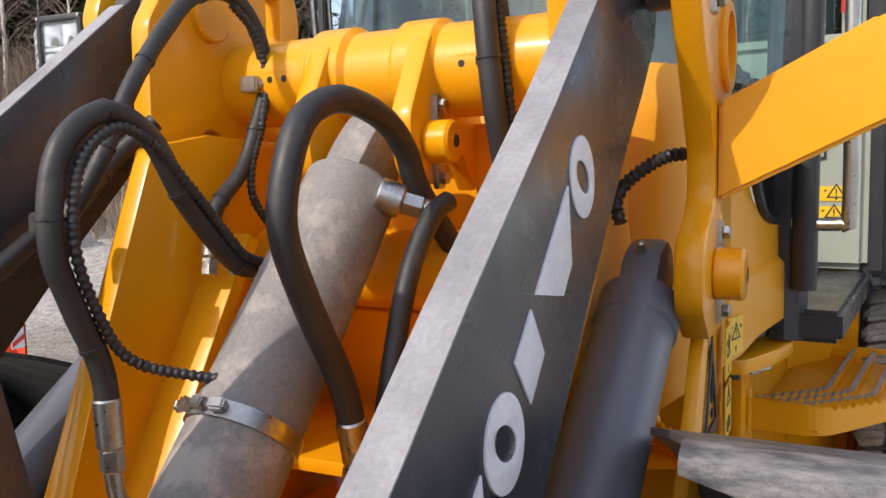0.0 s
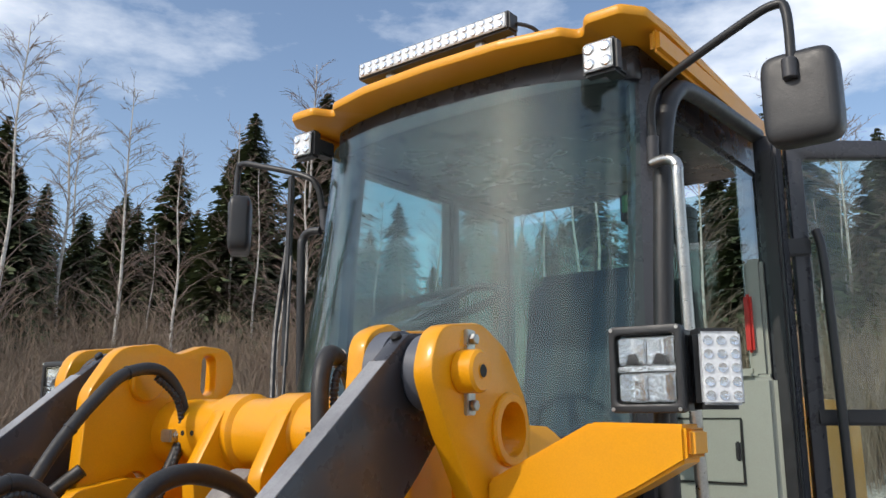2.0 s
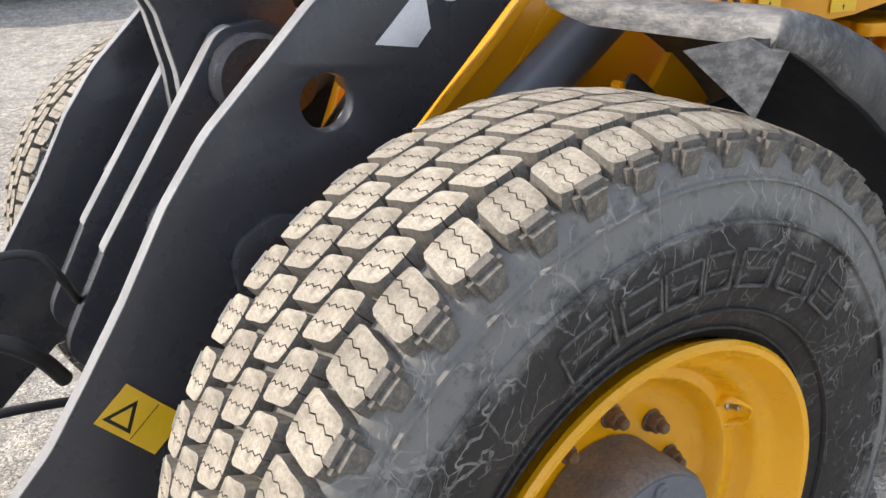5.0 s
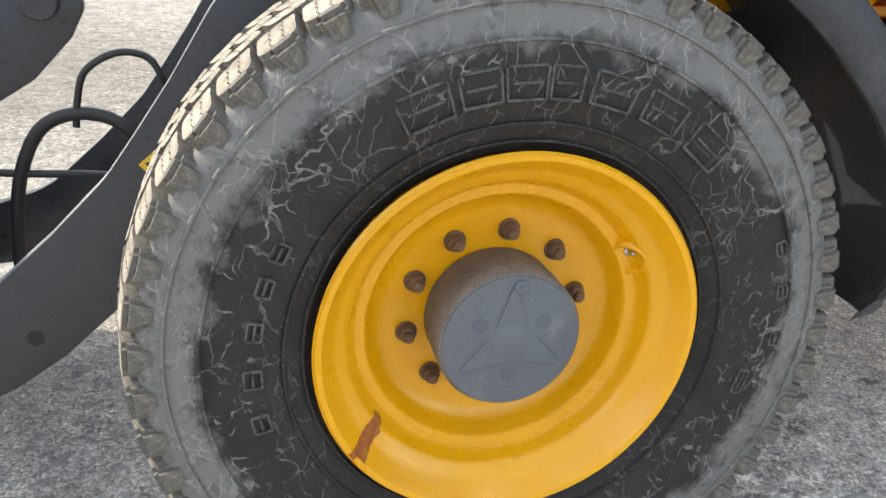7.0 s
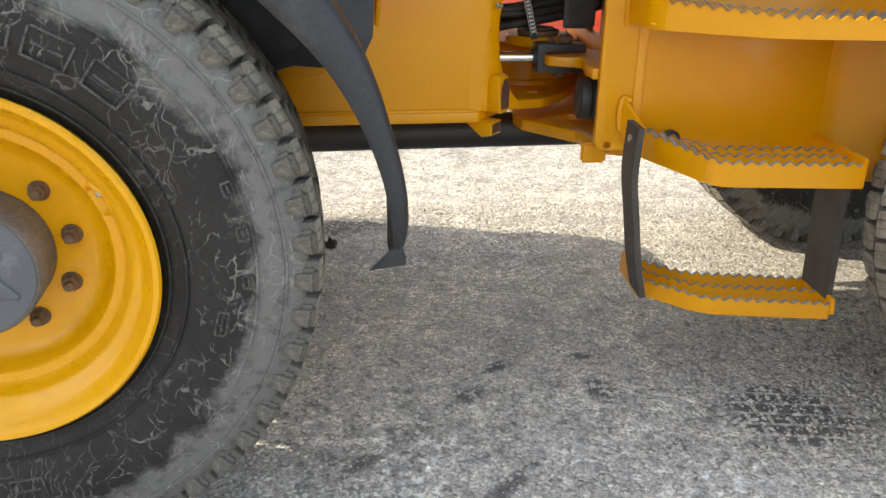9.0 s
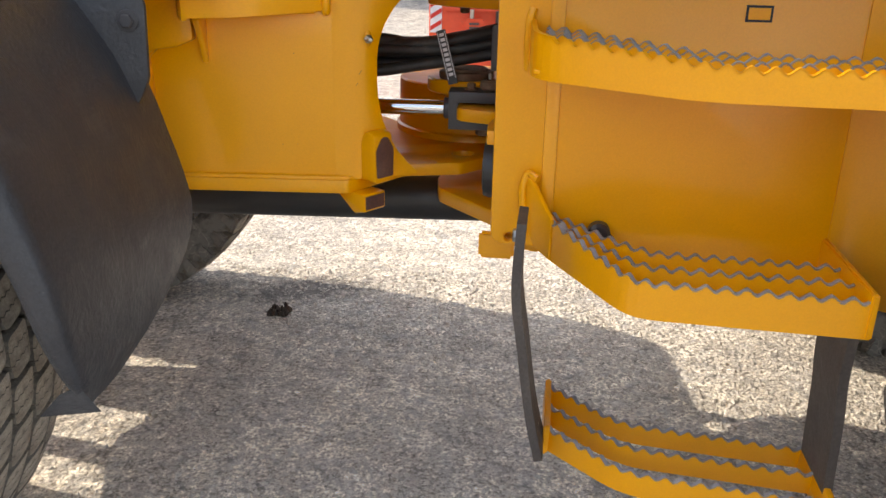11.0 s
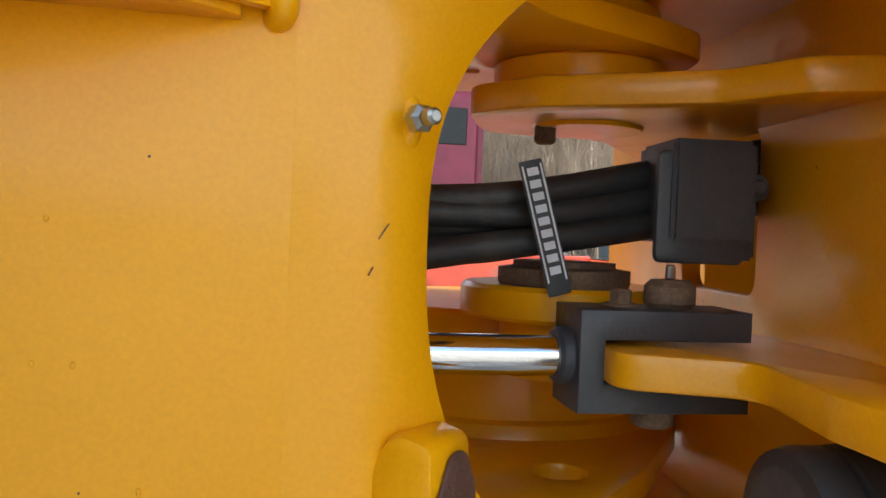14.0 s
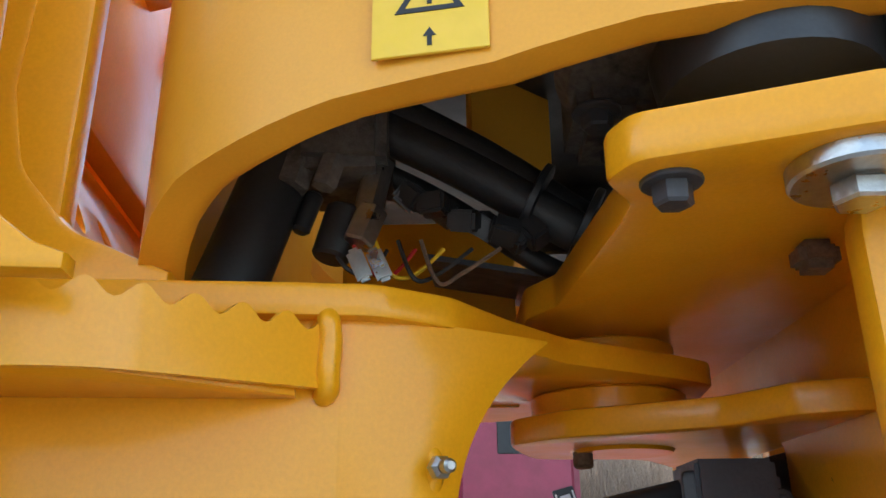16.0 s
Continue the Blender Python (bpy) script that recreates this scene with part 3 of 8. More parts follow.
def bolt_bm(p, n, r=0.012, h=0.012, washer=True):
    p, n = Vector(p), Vector(n).normalized()
    b = hex_bm(p, p + n * h, r)
    if washer:
        b = join(b, rod_bm(p - n * 0.001, p + n * 0.003, r * 1.55, k=20, bevel=0.001))
    return b


def sweep_sheet(rows, thick):
    """A curved sheet with thickness, from a grid of points."""
    bm = bmesh.new()
    g = [[bm.verts.new(p) for p in row] for row in rows]
    for a, b in zip(g, g[1:]):
        for i in range(len(a) - 1):
            bm.faces.new((a[i], a[i + 1], b[i + 1], b[i]))
    bmesh.ops.recalc_face_normals(bm, faces=bm.faces)
    geo = bmesh.ops.solidify(bm, geom=bm.faces[:], thickness=thick)
    return bm

def table(x, rows):
    for (a, za), (b, zb) in zip(rows, rows[1:]):
        if b <= x <= a:
            return za + (zb - za) * (a - x) / (a - b)
    return rows[0][1] if x > rows[0][0] else rows[-1][1]


# ---- ground ----


def ground_height(x, y):
    r = math.hypot(x - 0.5, y - 0.3)
    u = max(0.0, min(1.0, (r - 7.0) / 22.0))
    rise = 3.3 if y > -3 else 1.5
    return rise * u * u * (3 - 2 * u) + 0.05 * noise.noise((x * 0.25, y * 0.25, 0.0)) * min(1.0, max(0.0, (r - 3.5) / 4))


bm = bmesh.new()
radii_g = [0.0] + [0.35 * 1.105 ** i for i in range(92)]
rings = []
for r in radii_g[1:]:
    rings.append([bm.verts.new((0.5 + r * math.cos(a * math.pi / 36), 0.3 + r * math.sin(a * math.pi / 36), ground_height(0.5 + r * math.cos(a * math.pi / 36), 0.3 + r * math.sin(a * math.pi / 36)))) for a in range(72)])
bm.faces.new(rings[0])
for a, b in zip(rings, rings[1:]):
    for i in range(72):
        bm.faces.new((a[i], a[(i + 1) % 72], b[(i + 1) % 72], b[i]))
ground = tagged(part("ground", bm, ground_m, None, angle=80), "pale packed gravel yard with darker damp patches", "ground", kind="structure")

# ---- the loader ----
loader = thing("wheel_loader", "yellow and dark grey articulated wheel loader on gravel", "wheel loader")
CY = -0.02


def mir(y):
    return 2 * CY - y


def far(y):
    return -0.098 - y


PIV = (0.605, 1.917)          # lift arm pivot
PINB = (0.684, 1.483)         # lift cylinder pivot


def pin_set(parent, x, z, y, s, r=0.038, lug=True):
    """A pivot pin end with its bore and a bolted lock plate; s is the side it faces."""
    b = join(rod_bm((x, y, z), (x, y + s * 0.045, z), r, k=28, bevel=0.005), rod_bm((x, y + s * 0.045, z), (x, y + s * 0.0465, z), r * 0.36, k=16, bevel=0.0005))
    p = part("pivot_pin", b, yellow, parent, "yellow pin end with a greased bore")
    part("grease_bore", rod_bm((x, y + s * 0.044, z), (x, y + s * 0.0475, z), r * 0.3, k=14, bevel=0.0003), decal_k, p)
    if lug:
        lx = x + r * 0.62
        part("lock_plate", box_bm(lx - 0.014, lx + 0.014, y, y + s * 0.010, z - 0.075, z + 0.075, 0.002), steel, p, "zinc lock plate beside the pin")
        for dz in (-0.058, 0.058):
            part("lock_bolt", bolt_bm((lx, y + s * 0.010, z + dz), (0, s, 0), 0.0105, 0.011, False), steel, p)


XF[0] = FRONT
BORE = (0.784, 1.817)
OUT = [(0.506, 1.909, .06), (0.534, 1.993, .07), (0.679, 2.011, .10), (0.776, 1.97, .08), (0.867, 1.862, .10), (0.877, 1.703, .05), (0.883, 1.388, .006), (0.643, 1.392, .03), (0.574, 1.447, .05), (0.575, 1.534, .06), (0.683, 1.587, .05), (0.676, 1.658, .06), (0.568, 1.808, .2)]
fr = part("front_frame", box_bm(-0.22, 1.00, -0.335, 0.245, 0.76, 1.0, 0.01), yellow, loader, "welded yellow front frame with towers and cross tube")
for s, f in ((-1, lambda y: y), (1, mir)):
    side = part("outer_tower_plate", plate_bm(rounded(OUT, .03), f(-0.547), f(-0.507), [circle(BORE[0], BORE[1], 0.052)], 0.006), yellow, fr)
    part("bored_boss", lathe_bm([(0.052, f(-0.50)), (0.052, f(-0.556)), (0.066, f(-0.556)), (0.07, f(-0.552)), (0.07, f(-0.50))], 32, "y", (BORE[0], 0, BORE[1]), True), yellow, side)
    pin_set(side, PIV[0], PIV[1], f(-0.545), s)
    pin_set(side, PINB[0], PINB[1], f(-0.545), s)
    part("support_plate", plate_bm(rounded([(0.67, 1.387), (0.885, 1.383), (0.893, 1.193, .03), (0.907, 1.151, .03), (0.935, 1.13, .02), (0.953, 1.124, .0), (0.953, 1.114, .0), (0.486, 1.122), (0.486, 1.143)], .003), f(-0.535), f(-0.515), (), 0.003), yellow, side)
    inner = [(0.462, 1.891, .07), (0.532, 1.994, .08), (0.634, 2.009, .05), (0.695, 1.987, .05), (0.771, 2.014, .06), (0.868, 2.011, .06), (0.88, 1.918, .05), (0.83, 1.867, .04), (0.846, 1.595, .1), (0.931, 1.468, .1), (0.942, 0.938, .0), (0.134, 0.947, .0), (0.276, 1.265, .0), (0.455, 1.683, .12)]
    slot = rounded([(0.771, 1.893), (0.814, 1.893), (0.814, 1.991), (0.771, 1.991)], 0.022)
    if s < 0:
        inner[:4] = [(0.532, 1.884, .07), (0.54, 1.988, .07), (0.62, 2.014, .05), (0.661, 2.002, .05)]
        inner[-2:] = [(0.407, 1.398, .02), (0.554, 1.742, .08)]
        inner[9:12] = [(0.842, 1.40, .05), (0.838, 1.31, .05), (0.853, 1.243, .05), (0.895, 1.195, .05), (0.968, 1.165, .0), (0.968, 1.137, .0), (0.20, 1.137, .0)]
    y0, y1 = (-0.385, -0.345) if s < 0 else (0.30, 0.34)
    ip = part("inner_tower_plate", plate_bm(rounded(inner, .03), y0, y1, [slot, circle(0.599, 1.686, 0.034)] if s > 0 else (), 0.006), yellow, fr)
    part("pivot_boss", lathe_bm([(0.0, 0.285), (0.040, 0.285), (0.044, 0.289), (0.044, 0.31)] if s > 0 else [(0.0, -0.335), (0.040, -0.335), (0.044, -0.339), (0.044, -0.35)], 28, "y", (PIV[0], 0, PIV[1])), yellow, ip)
    part("pivot_ring", lathe_bm([(0.060, f(-0.507)), (0.068, f(-0.50)), (0.068, f(-0.47)), (0.060, f(-0.4605))], 36, "y", (PIV[0], 0, PIV[1])), cylgrey, ip, "grey spacer ring on the pivot")
    part("inner_pivot_ring", lathe_bm([(0.068, f(-0.427)), (0.078, f(-0.424)), (0.078, f(-0.388)), (0.068, f(-0.386))], 36, "y", (PIV[0], 0, PIV[1])), cylgrey, ip)
    # sloped lower web running forward below the arm
    web = [(0.885, 1.494, .05), (0.778, 1.698, .05), (0.547, 1.661, .02), (0.198, 1.372, .02), (-0.204, 1.05, .02), (-0.358, 0.71, .02), (-0.206, 0.58, .02), (0.461, 0.692, .02), (0.9, 0.873, .0)]
    if s > 0:
        web = [(0.885, 1.494, .05), (0.778, 1.698, .05), (0.547, 1.71, .02), (0.42, 1.69, .05), (0.305, 1.415, .1), (0.225, 1.194, .02), (0.10, 0.90, .02), (0.30, 0.70, .02), (0.9, 0.873, .0)]
    else:
        web[-2:] = [(0.30, 0.70, .0), (0.30, 1.16, .0), (0.885, 1.16, .0)]
    part("lower_web", plate_bm(rounded(web, .02), -0.382 if s < 0 else 0.262, -0.350 if s < 0 else 0.298, [circle(0.532, 1.377, 0.022), circle(0.467, 1.302, 0.022)] if s > 0 else (), 0.004), yellow, fr)
# ledge flange on the webs, seen between the arms
part("web_flange", plate_bm(rounded([(0.52, 1.56), (0.545, 1.545), (0.12, 0.90), (0.09, 0.92)], .005), -0.29, -0.335, (), 0.003), yellow, fr)
part("web_flange", plate_bm(rounded([(0.553, 1.543), (0.578, 1.526), (0.148, 0.825), (0.117, 0.848)], .005), 0.19, 0.27, (), 0.003), yellow, fr)
# edge flange of the web just below the left arm
part("front_flange", plate_bm(rounded([(0.589, 1.718), (0.605, 1.703), (0.388, 1.48), (0.19, 1.29), (0.07, 1.19), (-0.126, 1.003), (-0.136, 1.016), (0.06, 1.205), (0.18, 1.305), (0.378, 1.495)], .01), -0.445, -0.38, (), 0.002), yellow, fr)
# cross tube with two collars
part("cross_tube", lathe_bm([(0.077, -0.36), (0.077, 0.31)], 40, "y", (0.708, 0, 1.804)), yellow, fr)
for a, b in ((-0.118, -0.055), (0.050, 0.113)):
    part("tube_collar", lathe_bm([(0.075, a - 0.012), (0.087, a), (0.087, b), (0.075, b + 0.012)], 40, "y", (0.708, 0, 1.804)), yellow, fr)
# tilt cylinder lugs
LUG = [(0.756, 1.894, .03), (0.633, 1.855, .04), (0.557, 1.725, .06), (0.569, 1.634, .05), (0.649, 1.613, .05), (0.727, 1.693, .03), (0.809, 1.591, .02), (0.868, 1.61, .02), (0.802, 1.833, .04)]
for a, b in ((-0.122, -0.085), (0.066, 0.103)):
    lg = part("tilt_lug", plate_bm(rounded(LUG, .03), a, b, (), 0.005), yellow, fr)
    if a < -0.1:
        pin_set(lg, 0.621, 1.686, a, -1, 0.034)
# hose clamp blocks on the tube
for y in (0.178, -0.19):
    c = part("clamp_block", box_bm(0.632, 0.67, y - 0.03, y + 0.03, 1.788, 1.823, 0.004), yellow, fr, "small drilled yellow block on the tube")
    for dy in (-0.015, 0.015):
        part("threaded_hole", rod_bm((0.6305, y + dy, 1.805), (0.6345, y + dy, 1.805), 0.006, k=12, bevel=0.0005), decal_k, c)
# rear wall between the towers
part("frame_back_wall", plate_bm(rounded([(-0.34, 1.37), (0.30, 1.37), (0.30, 1.72), (-0.34, 1.72)], .02), 0.80, 0.83, (), 0.004, "x"), yellow, fr)
oval = lambda cy, cv, b, h: [Vector((cy + b * math.cos(k * math.pi / 12), cv + h * math.sin(k * math.pi / 12))) for k in range(24)]
part("sloping_back_plate", moved(plate_bm(rounded([(-0.36, -0.29), (0.27, -0.29), (0.27, -0.02), (-0.36, -0.02)], .01), -0.006, 0.006, [oval(-0.27, -0.11, 0.030, 0.07), oval(-0.165, -0.18, 0.022, 0.06)], 0.002, "x"), pose(0.775, 0, 1.395, 0, -26.6, 0)), yellow, fr, "glossy yellow sloping plate with oval holes")
part("cross_stiffener", lathe_bm([(0.07, -0.36), (0.07, 0.31)], 32, "y", (0.70, 0, 1.47)), yellow, fr)

# rear box of the front frame, towards the joint
XF[0] = Matrix()
SB = [(0.30, 0.768), (1.075, 0.768), (1.075, 1.155), (0.30, 1.155)]
sp = part("side_panel", plate_bm(rounded(SB, .0), -0.404, -0.382, (), 0.0002), yellow, fr, "smooth yellow side panel bent inwards at its end")


def lip(z):
    """Where the bent corner ends at a height."""
    u = (z - 0.985) / 0.19
    k = abs(u) ** 2.6
    return Vector((1.158 + (0.110 if u > 0 else 0.060) * k, -0.372 + (0.045 if u > 0 else 0.022) * k, z))


rows = []
for i in range(40):
    z = 0.770 + 0.385 * i / 39
    e = lip(z)
    a, m = Vector((1.0745, -0.404, z)), Vector((1.135, -0.404, z))
    rows.append([a * (1 - t) ** 2 + m * 2 * t * (1 - t) + e * t * t for t in [k / 10 for k in range(11)]])
part("rounded_corner", sweep_sheet(rows, 0.022), yellow, fr, angle=60)
part("far_side_panel", plate_bm(rounded([(0.30, 0.768), (0.88, 0.768), (0.80, 1.155), (0.30, 1.155)], .0), far(-0.372), far(-0.34), (), 0.004), yellow, fr)
TOP = [(0.55, -0.415), (1.03, -0.418, .05), (1.10, -0.416, .05), (1.157, -0.386, .05), (1.21, -0.324, .05), (1.272, -0.265, .06), (1.40, -0.20, .04), (1.447, -0.17, .04), (1.47, -0.06, .06), (1.37, 0.05, .1), (1.18, 0.12, .05), (1.1, 0.30), (0.55, 0.33)]
part("top_plate", plate_bm(rounded(TOP, .03), 1.153, 1.178, [circle(1.355, -0.095, 0.05)], 0.003, "z"), yellow, fr)
BOT = [(0.30, -0.415), (1.10, -0.415, .02), (1.205, -0.27, .04), (1.33, -0.246, .03), (1.42, -0.15, .02), (1.54, 0.02, .02), (1.45, 0.10, .08), (1.15, 0.20, .05), (1.05, 0.34), (0.30, 0.34)]
part("bottom_plate", plate_bm(rounded(BOT, .03), 0.742, 0.770, [circle(1.331, -0.153, 0.025)], 0.003, "z"), yellow, fr)
part("lower_boss", lathe_bm([(0.215, 0.757), (0.207, 0.762), (0.203, 0.770), (0.203, 0.785), (0.196, 0.789), (0.194, 0.90), (0.19, 0.904), (0.0, 0.904)], 64, "z", (1.355, 0.155, 0)), yellow, fr)
part("joint_disc", lathe_bm([(0.060, 0.852), (0.060, 0.905), (0.096, 0.908), (0.10, 0.912), (0.10, 0.936), (0.096, 0.940), (0.0, 0.940)], 44, "z", (1.345, -0.10, 0)), yellow, fr)
part("joint_nut", lathe_bm([(0.060, 0.940), (0.062, 0.943), (0.062, 0.956), (0.048, 0.958), (0.048, 0.963), (0.0, 0.963)], 32, "z", (1.335, -0.13, 0)), rusty, fr, "greasy steel joint nut")
for z0, z1, r in ((1.178, 1.206, 0.076), (1.126, 1.153, 0.084)):
    part("joint_bearing", lathe_bm([(r - 0.004, z0), (r, z0 + 0.003), (r, z1 - 0.003), (r - 0.004, z1)], 40, "z", (1.355, -0.095, 0)), yellow, fr)
# steering stop pads with bare faces
STOP_M = pose(1.161, -0.39, 0.008, 0, 0, -40)
STOP = [(-0.040, 0.757, .004), (-0.036, 0.83, .03), (-0.012, 0.864, .02), (0.016, 0.858, .012), (0.019, 0.757, .004)]
st = part("steering_stop", moved(plate_bm(rounded(STOP, .02), -0.026, 0.026, (), 0.008), STOP_M), yellow, fr)
part("bare_face", moved(plate_bm(rounded([(-0.022, 0.768, .004), (-0.024, 0.825, .02), (-0.008, 0.851, .02), (0.008, 0.851, .02), (0.024, 0.825, .02), (0.022, 0.768, .004)], .01), 0.0175, 0.0205, (), 0.001, "x"), STOP_M), primer, st, "bare brown steel face")
LOW_M = pose(1.145, -0.396, 0.014, 0, 0, -40)
lt = part("lower_stop", moved(plate_bm(rounded([(-0.085, 0.729), (0.012, 0.729), (0.012, 0.692, .006), (-0.02, 0.684, .006)], .004), -0.030, 0.030, (), 0.004), LOW_M), yellow, fr)
part("bare_face", moved(box_bm(0.0105, 0.0135, -0.026, 0.026, 0.696, 0.724, 0.001), LOW_M), primer, lt, "bare brown steel face")
# grease nipple on a weld boss
gn = part("nipple_boss", moved(lathe_bm([(0.0, -0.008), (0.006, -0.007), (0.011, -0.002), (0.012, 0.006)], 20, "y"), pose(1.142, -0.385, 1.05, 0, 0, 22) @ Matrix.Diagonal((0.75, 1, 1.5, 1))), yellow, fr)
part("grease_nipple", join(rod_bm((1.143, -0.396, 1.05), (1.148, -0.408, 1.05), 0.0085, k=6), rod_bm((1.148, -0.408, 1.05), (1.152, -0.418, 1.05), 0.005, k=12)), steel, gn, "zinc grease nipple")


random.seed(11)
for x, z in ((0.945, 0.909), (0.965, 0.908), (1.0, 0.84), (0.95, 0.985)):
    part("paint_bead", moved(lathe_bm([(0.0, -0.0012), (0.0012, -0.0008), (0.0018, 0.001)], 10, "y"), pose(x, -0.404, z) @ Matrix.Diagonal((1, 1, random.uniform(1, 1.8), 1))), yellow, sp)


for x, y, z, ln, turn in ((1.128, -0.3955, 0.985, 0.011, 35), (1.121, -0.3985, 0.962, 0.006, 40)):
    part("paint_scratch", moved(box_bm(-ln / 2, ln / 2, -0.0006, 0.0006, -0.0003, 0.0003, 0.0001, 1), pose(x, y, z, 0, -turn - 20, 18)), primer, sp, "fine dark scratch")
for x, z in ((1.0, 1.02), (0.97, 0.84)):
    part("paint_chip", moved(lathe_bm([(0.0, -0.0006), (0.0005, -0.0005), (0.0008, 0.0002)], 7, "y"), pose(x, -0.4042, z)), primer, sp)


def weld_bm(pts, r, seed, k=8):
    """An uneven weld seam along a line."""
    rnd = random.Random(seed)
    path = []
    for p, q in zip(pts, pts[1:]):
        p, q = Vector(p), Vector(q)
        steps = max(2, int((q - p).length / 0.006))
        path += [p.lerp(q, i / steps) for i in range(steps)]
    path.append(Vector(pts[-1]))
    return tube_bm(path, r, k, [r * rnd.uniform(0.9, 1.1) for _ in path])


part("weld_seam", weld_bm([(0.40, -0.406, 0.772), (1.07, -0.406, 0.772), (1.10, -0.402, 0.772), (1.13, -0.375, 0.772)], 0.006, 1), yellow, fr)


# small bent step on the side of the front frame


def wave_path(corners, z0, z1, pitch=0.030, amp=0.0048, thick=0.008, z0b=None, lift=0.0, only_rim=False, plain=0.0, fade=1.0):
    """A bar on edge bent along a plan line with rounded corners and a wavy upper rim."""
    pts = [Vector(corners[0])]
    for a, b, c in zip(corners, corners[1:], corners[2:]):
        a, b, c = Vector(a), Vector(b), Vector(c)
        d = min(0.05, 0.4 * (a - b).length, 0.4 * (c - b).length)
        p, q = b + (a - b).normalized() * d, b + (c - b).normalized() * d
        pts += [p * (1 - u) ** 2 + b * 2 * u * (1 - u) + q * u * u for u in (0, 0.2, 0.4, 0.6, 0.8, 1)]
    pts.append(Vector(corners[-1]))
    length = sum((b - a).length for a, b in zip(pts, pts[1:]))
    rows, run, k = [], 0.0, max(2, int(length / pitch))
    step = length / (k * 8)
    i, done = 0, 0.0
    for j in range(k * 8 + 1):
        at = min(j * step, length - 1e-6)
        while done + (pts[i + 1] - pts[i]).length < at and i < len(pts) - 2:
            done += (pts[i + 1] - pts[i]).length
            i += 1
        p = pts[i] + (pts[i + 1] - pts[i]).normalized() * (at - done)
        u = at / length
        top = z1 + lift * min(1.0, u / fade) + amp * (math.cos(j / 8 * 2 * math.pi) if at > plain else 1.0)
        low = z0 + ((z0b - z0) * min(1.0, u / fade) if z0b is not None else 0)
        rows.append([Vector((p.x, p.y, top - 0.002)), Vector((p.x, p.y, top + 0.0015))] if only_rim else [Vector((p.x, p.y, low)), Vector((p.x, p.y, (low + top) / 2)), Vector((p.x, p.y, top))])
    return sweep_sheet(rows, thick)


fs = part("frame_step", wave_path([(0.83, -0.52), (0.928, -0.52), (1.066, -0.412)], 1.091, 1.142, 0.033, 0.0055, z0b=1.102, lift=0.005), yellow, fr, "yellow serrated step on the front frame", 50)
part("step_weld", tube_bm(smooth_path([(1.063, -0.398, 1.098), (1.067, -0.41, 1.102), (1.067, -0.414, 1.114), (1.068, -0.413, 1.135), (1.066, -0.412, 1.152), (1.066, -0.398, 1.158)], 4), 0.0085, 12), yellow, fs)
part("step_end", plate_bm([Vector(p) for p in ((0.776, -0.403), (0.786, -0.403), (0.835, -0.521), (0.826, -0.521))], 1.086, 1.145, (), 0.002, "z"), yellow, fs)
part("end_weld", tube_bm(smooth_path([(0.776, -0.404, 1.082), (0.774, -0.409, 1.10), (0.774, -0.409, 1.135), (0.772, -0.404, 1.152)], 4), 0.007, 10), yellow, fs)
part("step_tread", plate_bm([Vector(p) for p in ((0.79, -0.404), (0.837, -0.512), (0.92, -0.512), (1.045, -0.416), (1.045, -0.404))], 1.096, 1.102, (), 0.001, "z"), yellow, fs)
part("step_gusset", plate_bm(rounded([(-0.403, 0.999), (-0.412, 0.999, .004), (-0.425, 1.04, .02), (-0.46, 1.088), (-0.403, 1.088)], .006), 0.822, 0.834, (), 0.003, "x"), yellow, fs)
part("fender_bracket", plate_bm(rounded([(0.55, 1.152), (0.808, 1.152), (0.812, 1.044, .01), (0.777, 1.030, .03), (0.735, 1.024, .02), (0.719, 1.008, .012), (0.722, 0.93, .02), (0.68, 0.88, .02), (0.55, 0.86)], .004), -0.428, -0.402, (), 0.004), yellow, fr)
part("front_axle", lathe_bm([(0.10, -0.60), (0.14, -0.45), (0.15, -0.2), (0.19, -0.05), (0.19, 0.03), (0.15, 0.16), (0.14, 0.41), (0.10, 0.56)], 28, "y", (0, 0, 0.635)), darkgrey, loader)
part("drive_shaft", rod_bm((0.15, -0.02, 0.62), (2.4, -0.15, 0.66), 0.055), black_pl, loader, "black propeller shaft under the joint")

# Added plate, not part of the machine: blocks sun leaking onto the ground.
part("axle_guard", plate_bm(rounded([(-0.25, 0.28), (0.20, 0.28), (0.52, 0.46), (0.52, 0.76), (-0.25, 0.76)], .03), 0.296, 0.306, (), 0.003), darkgrey, fr)

# plate behind each front wheel; the far one is lengthened downwards to block sunlight
for s, f in ((-1, lambda y: y), (1, far)):
    part("wheel_arch_plate", plate_bm(rounded([(f(-0.36), 0.72 if s < 0 else 0.38), (f(-0.66), 0.72 if s < 0 else 0.38), (f(-0.66), 1.06), (f(-0.60), 1.10), (f(-0.36), 1.10)], .03), 0.455, 0.465, (), 0.002, "x"), darkgrey, fr)
    part("arch_plate_edge", box_bm(0.334, 0.349, f(-0.632), f(-0.600), 0.98, 1.235, 0.004), yellow, fr)

# ---- lift arms ----
XF[0] = FRONT
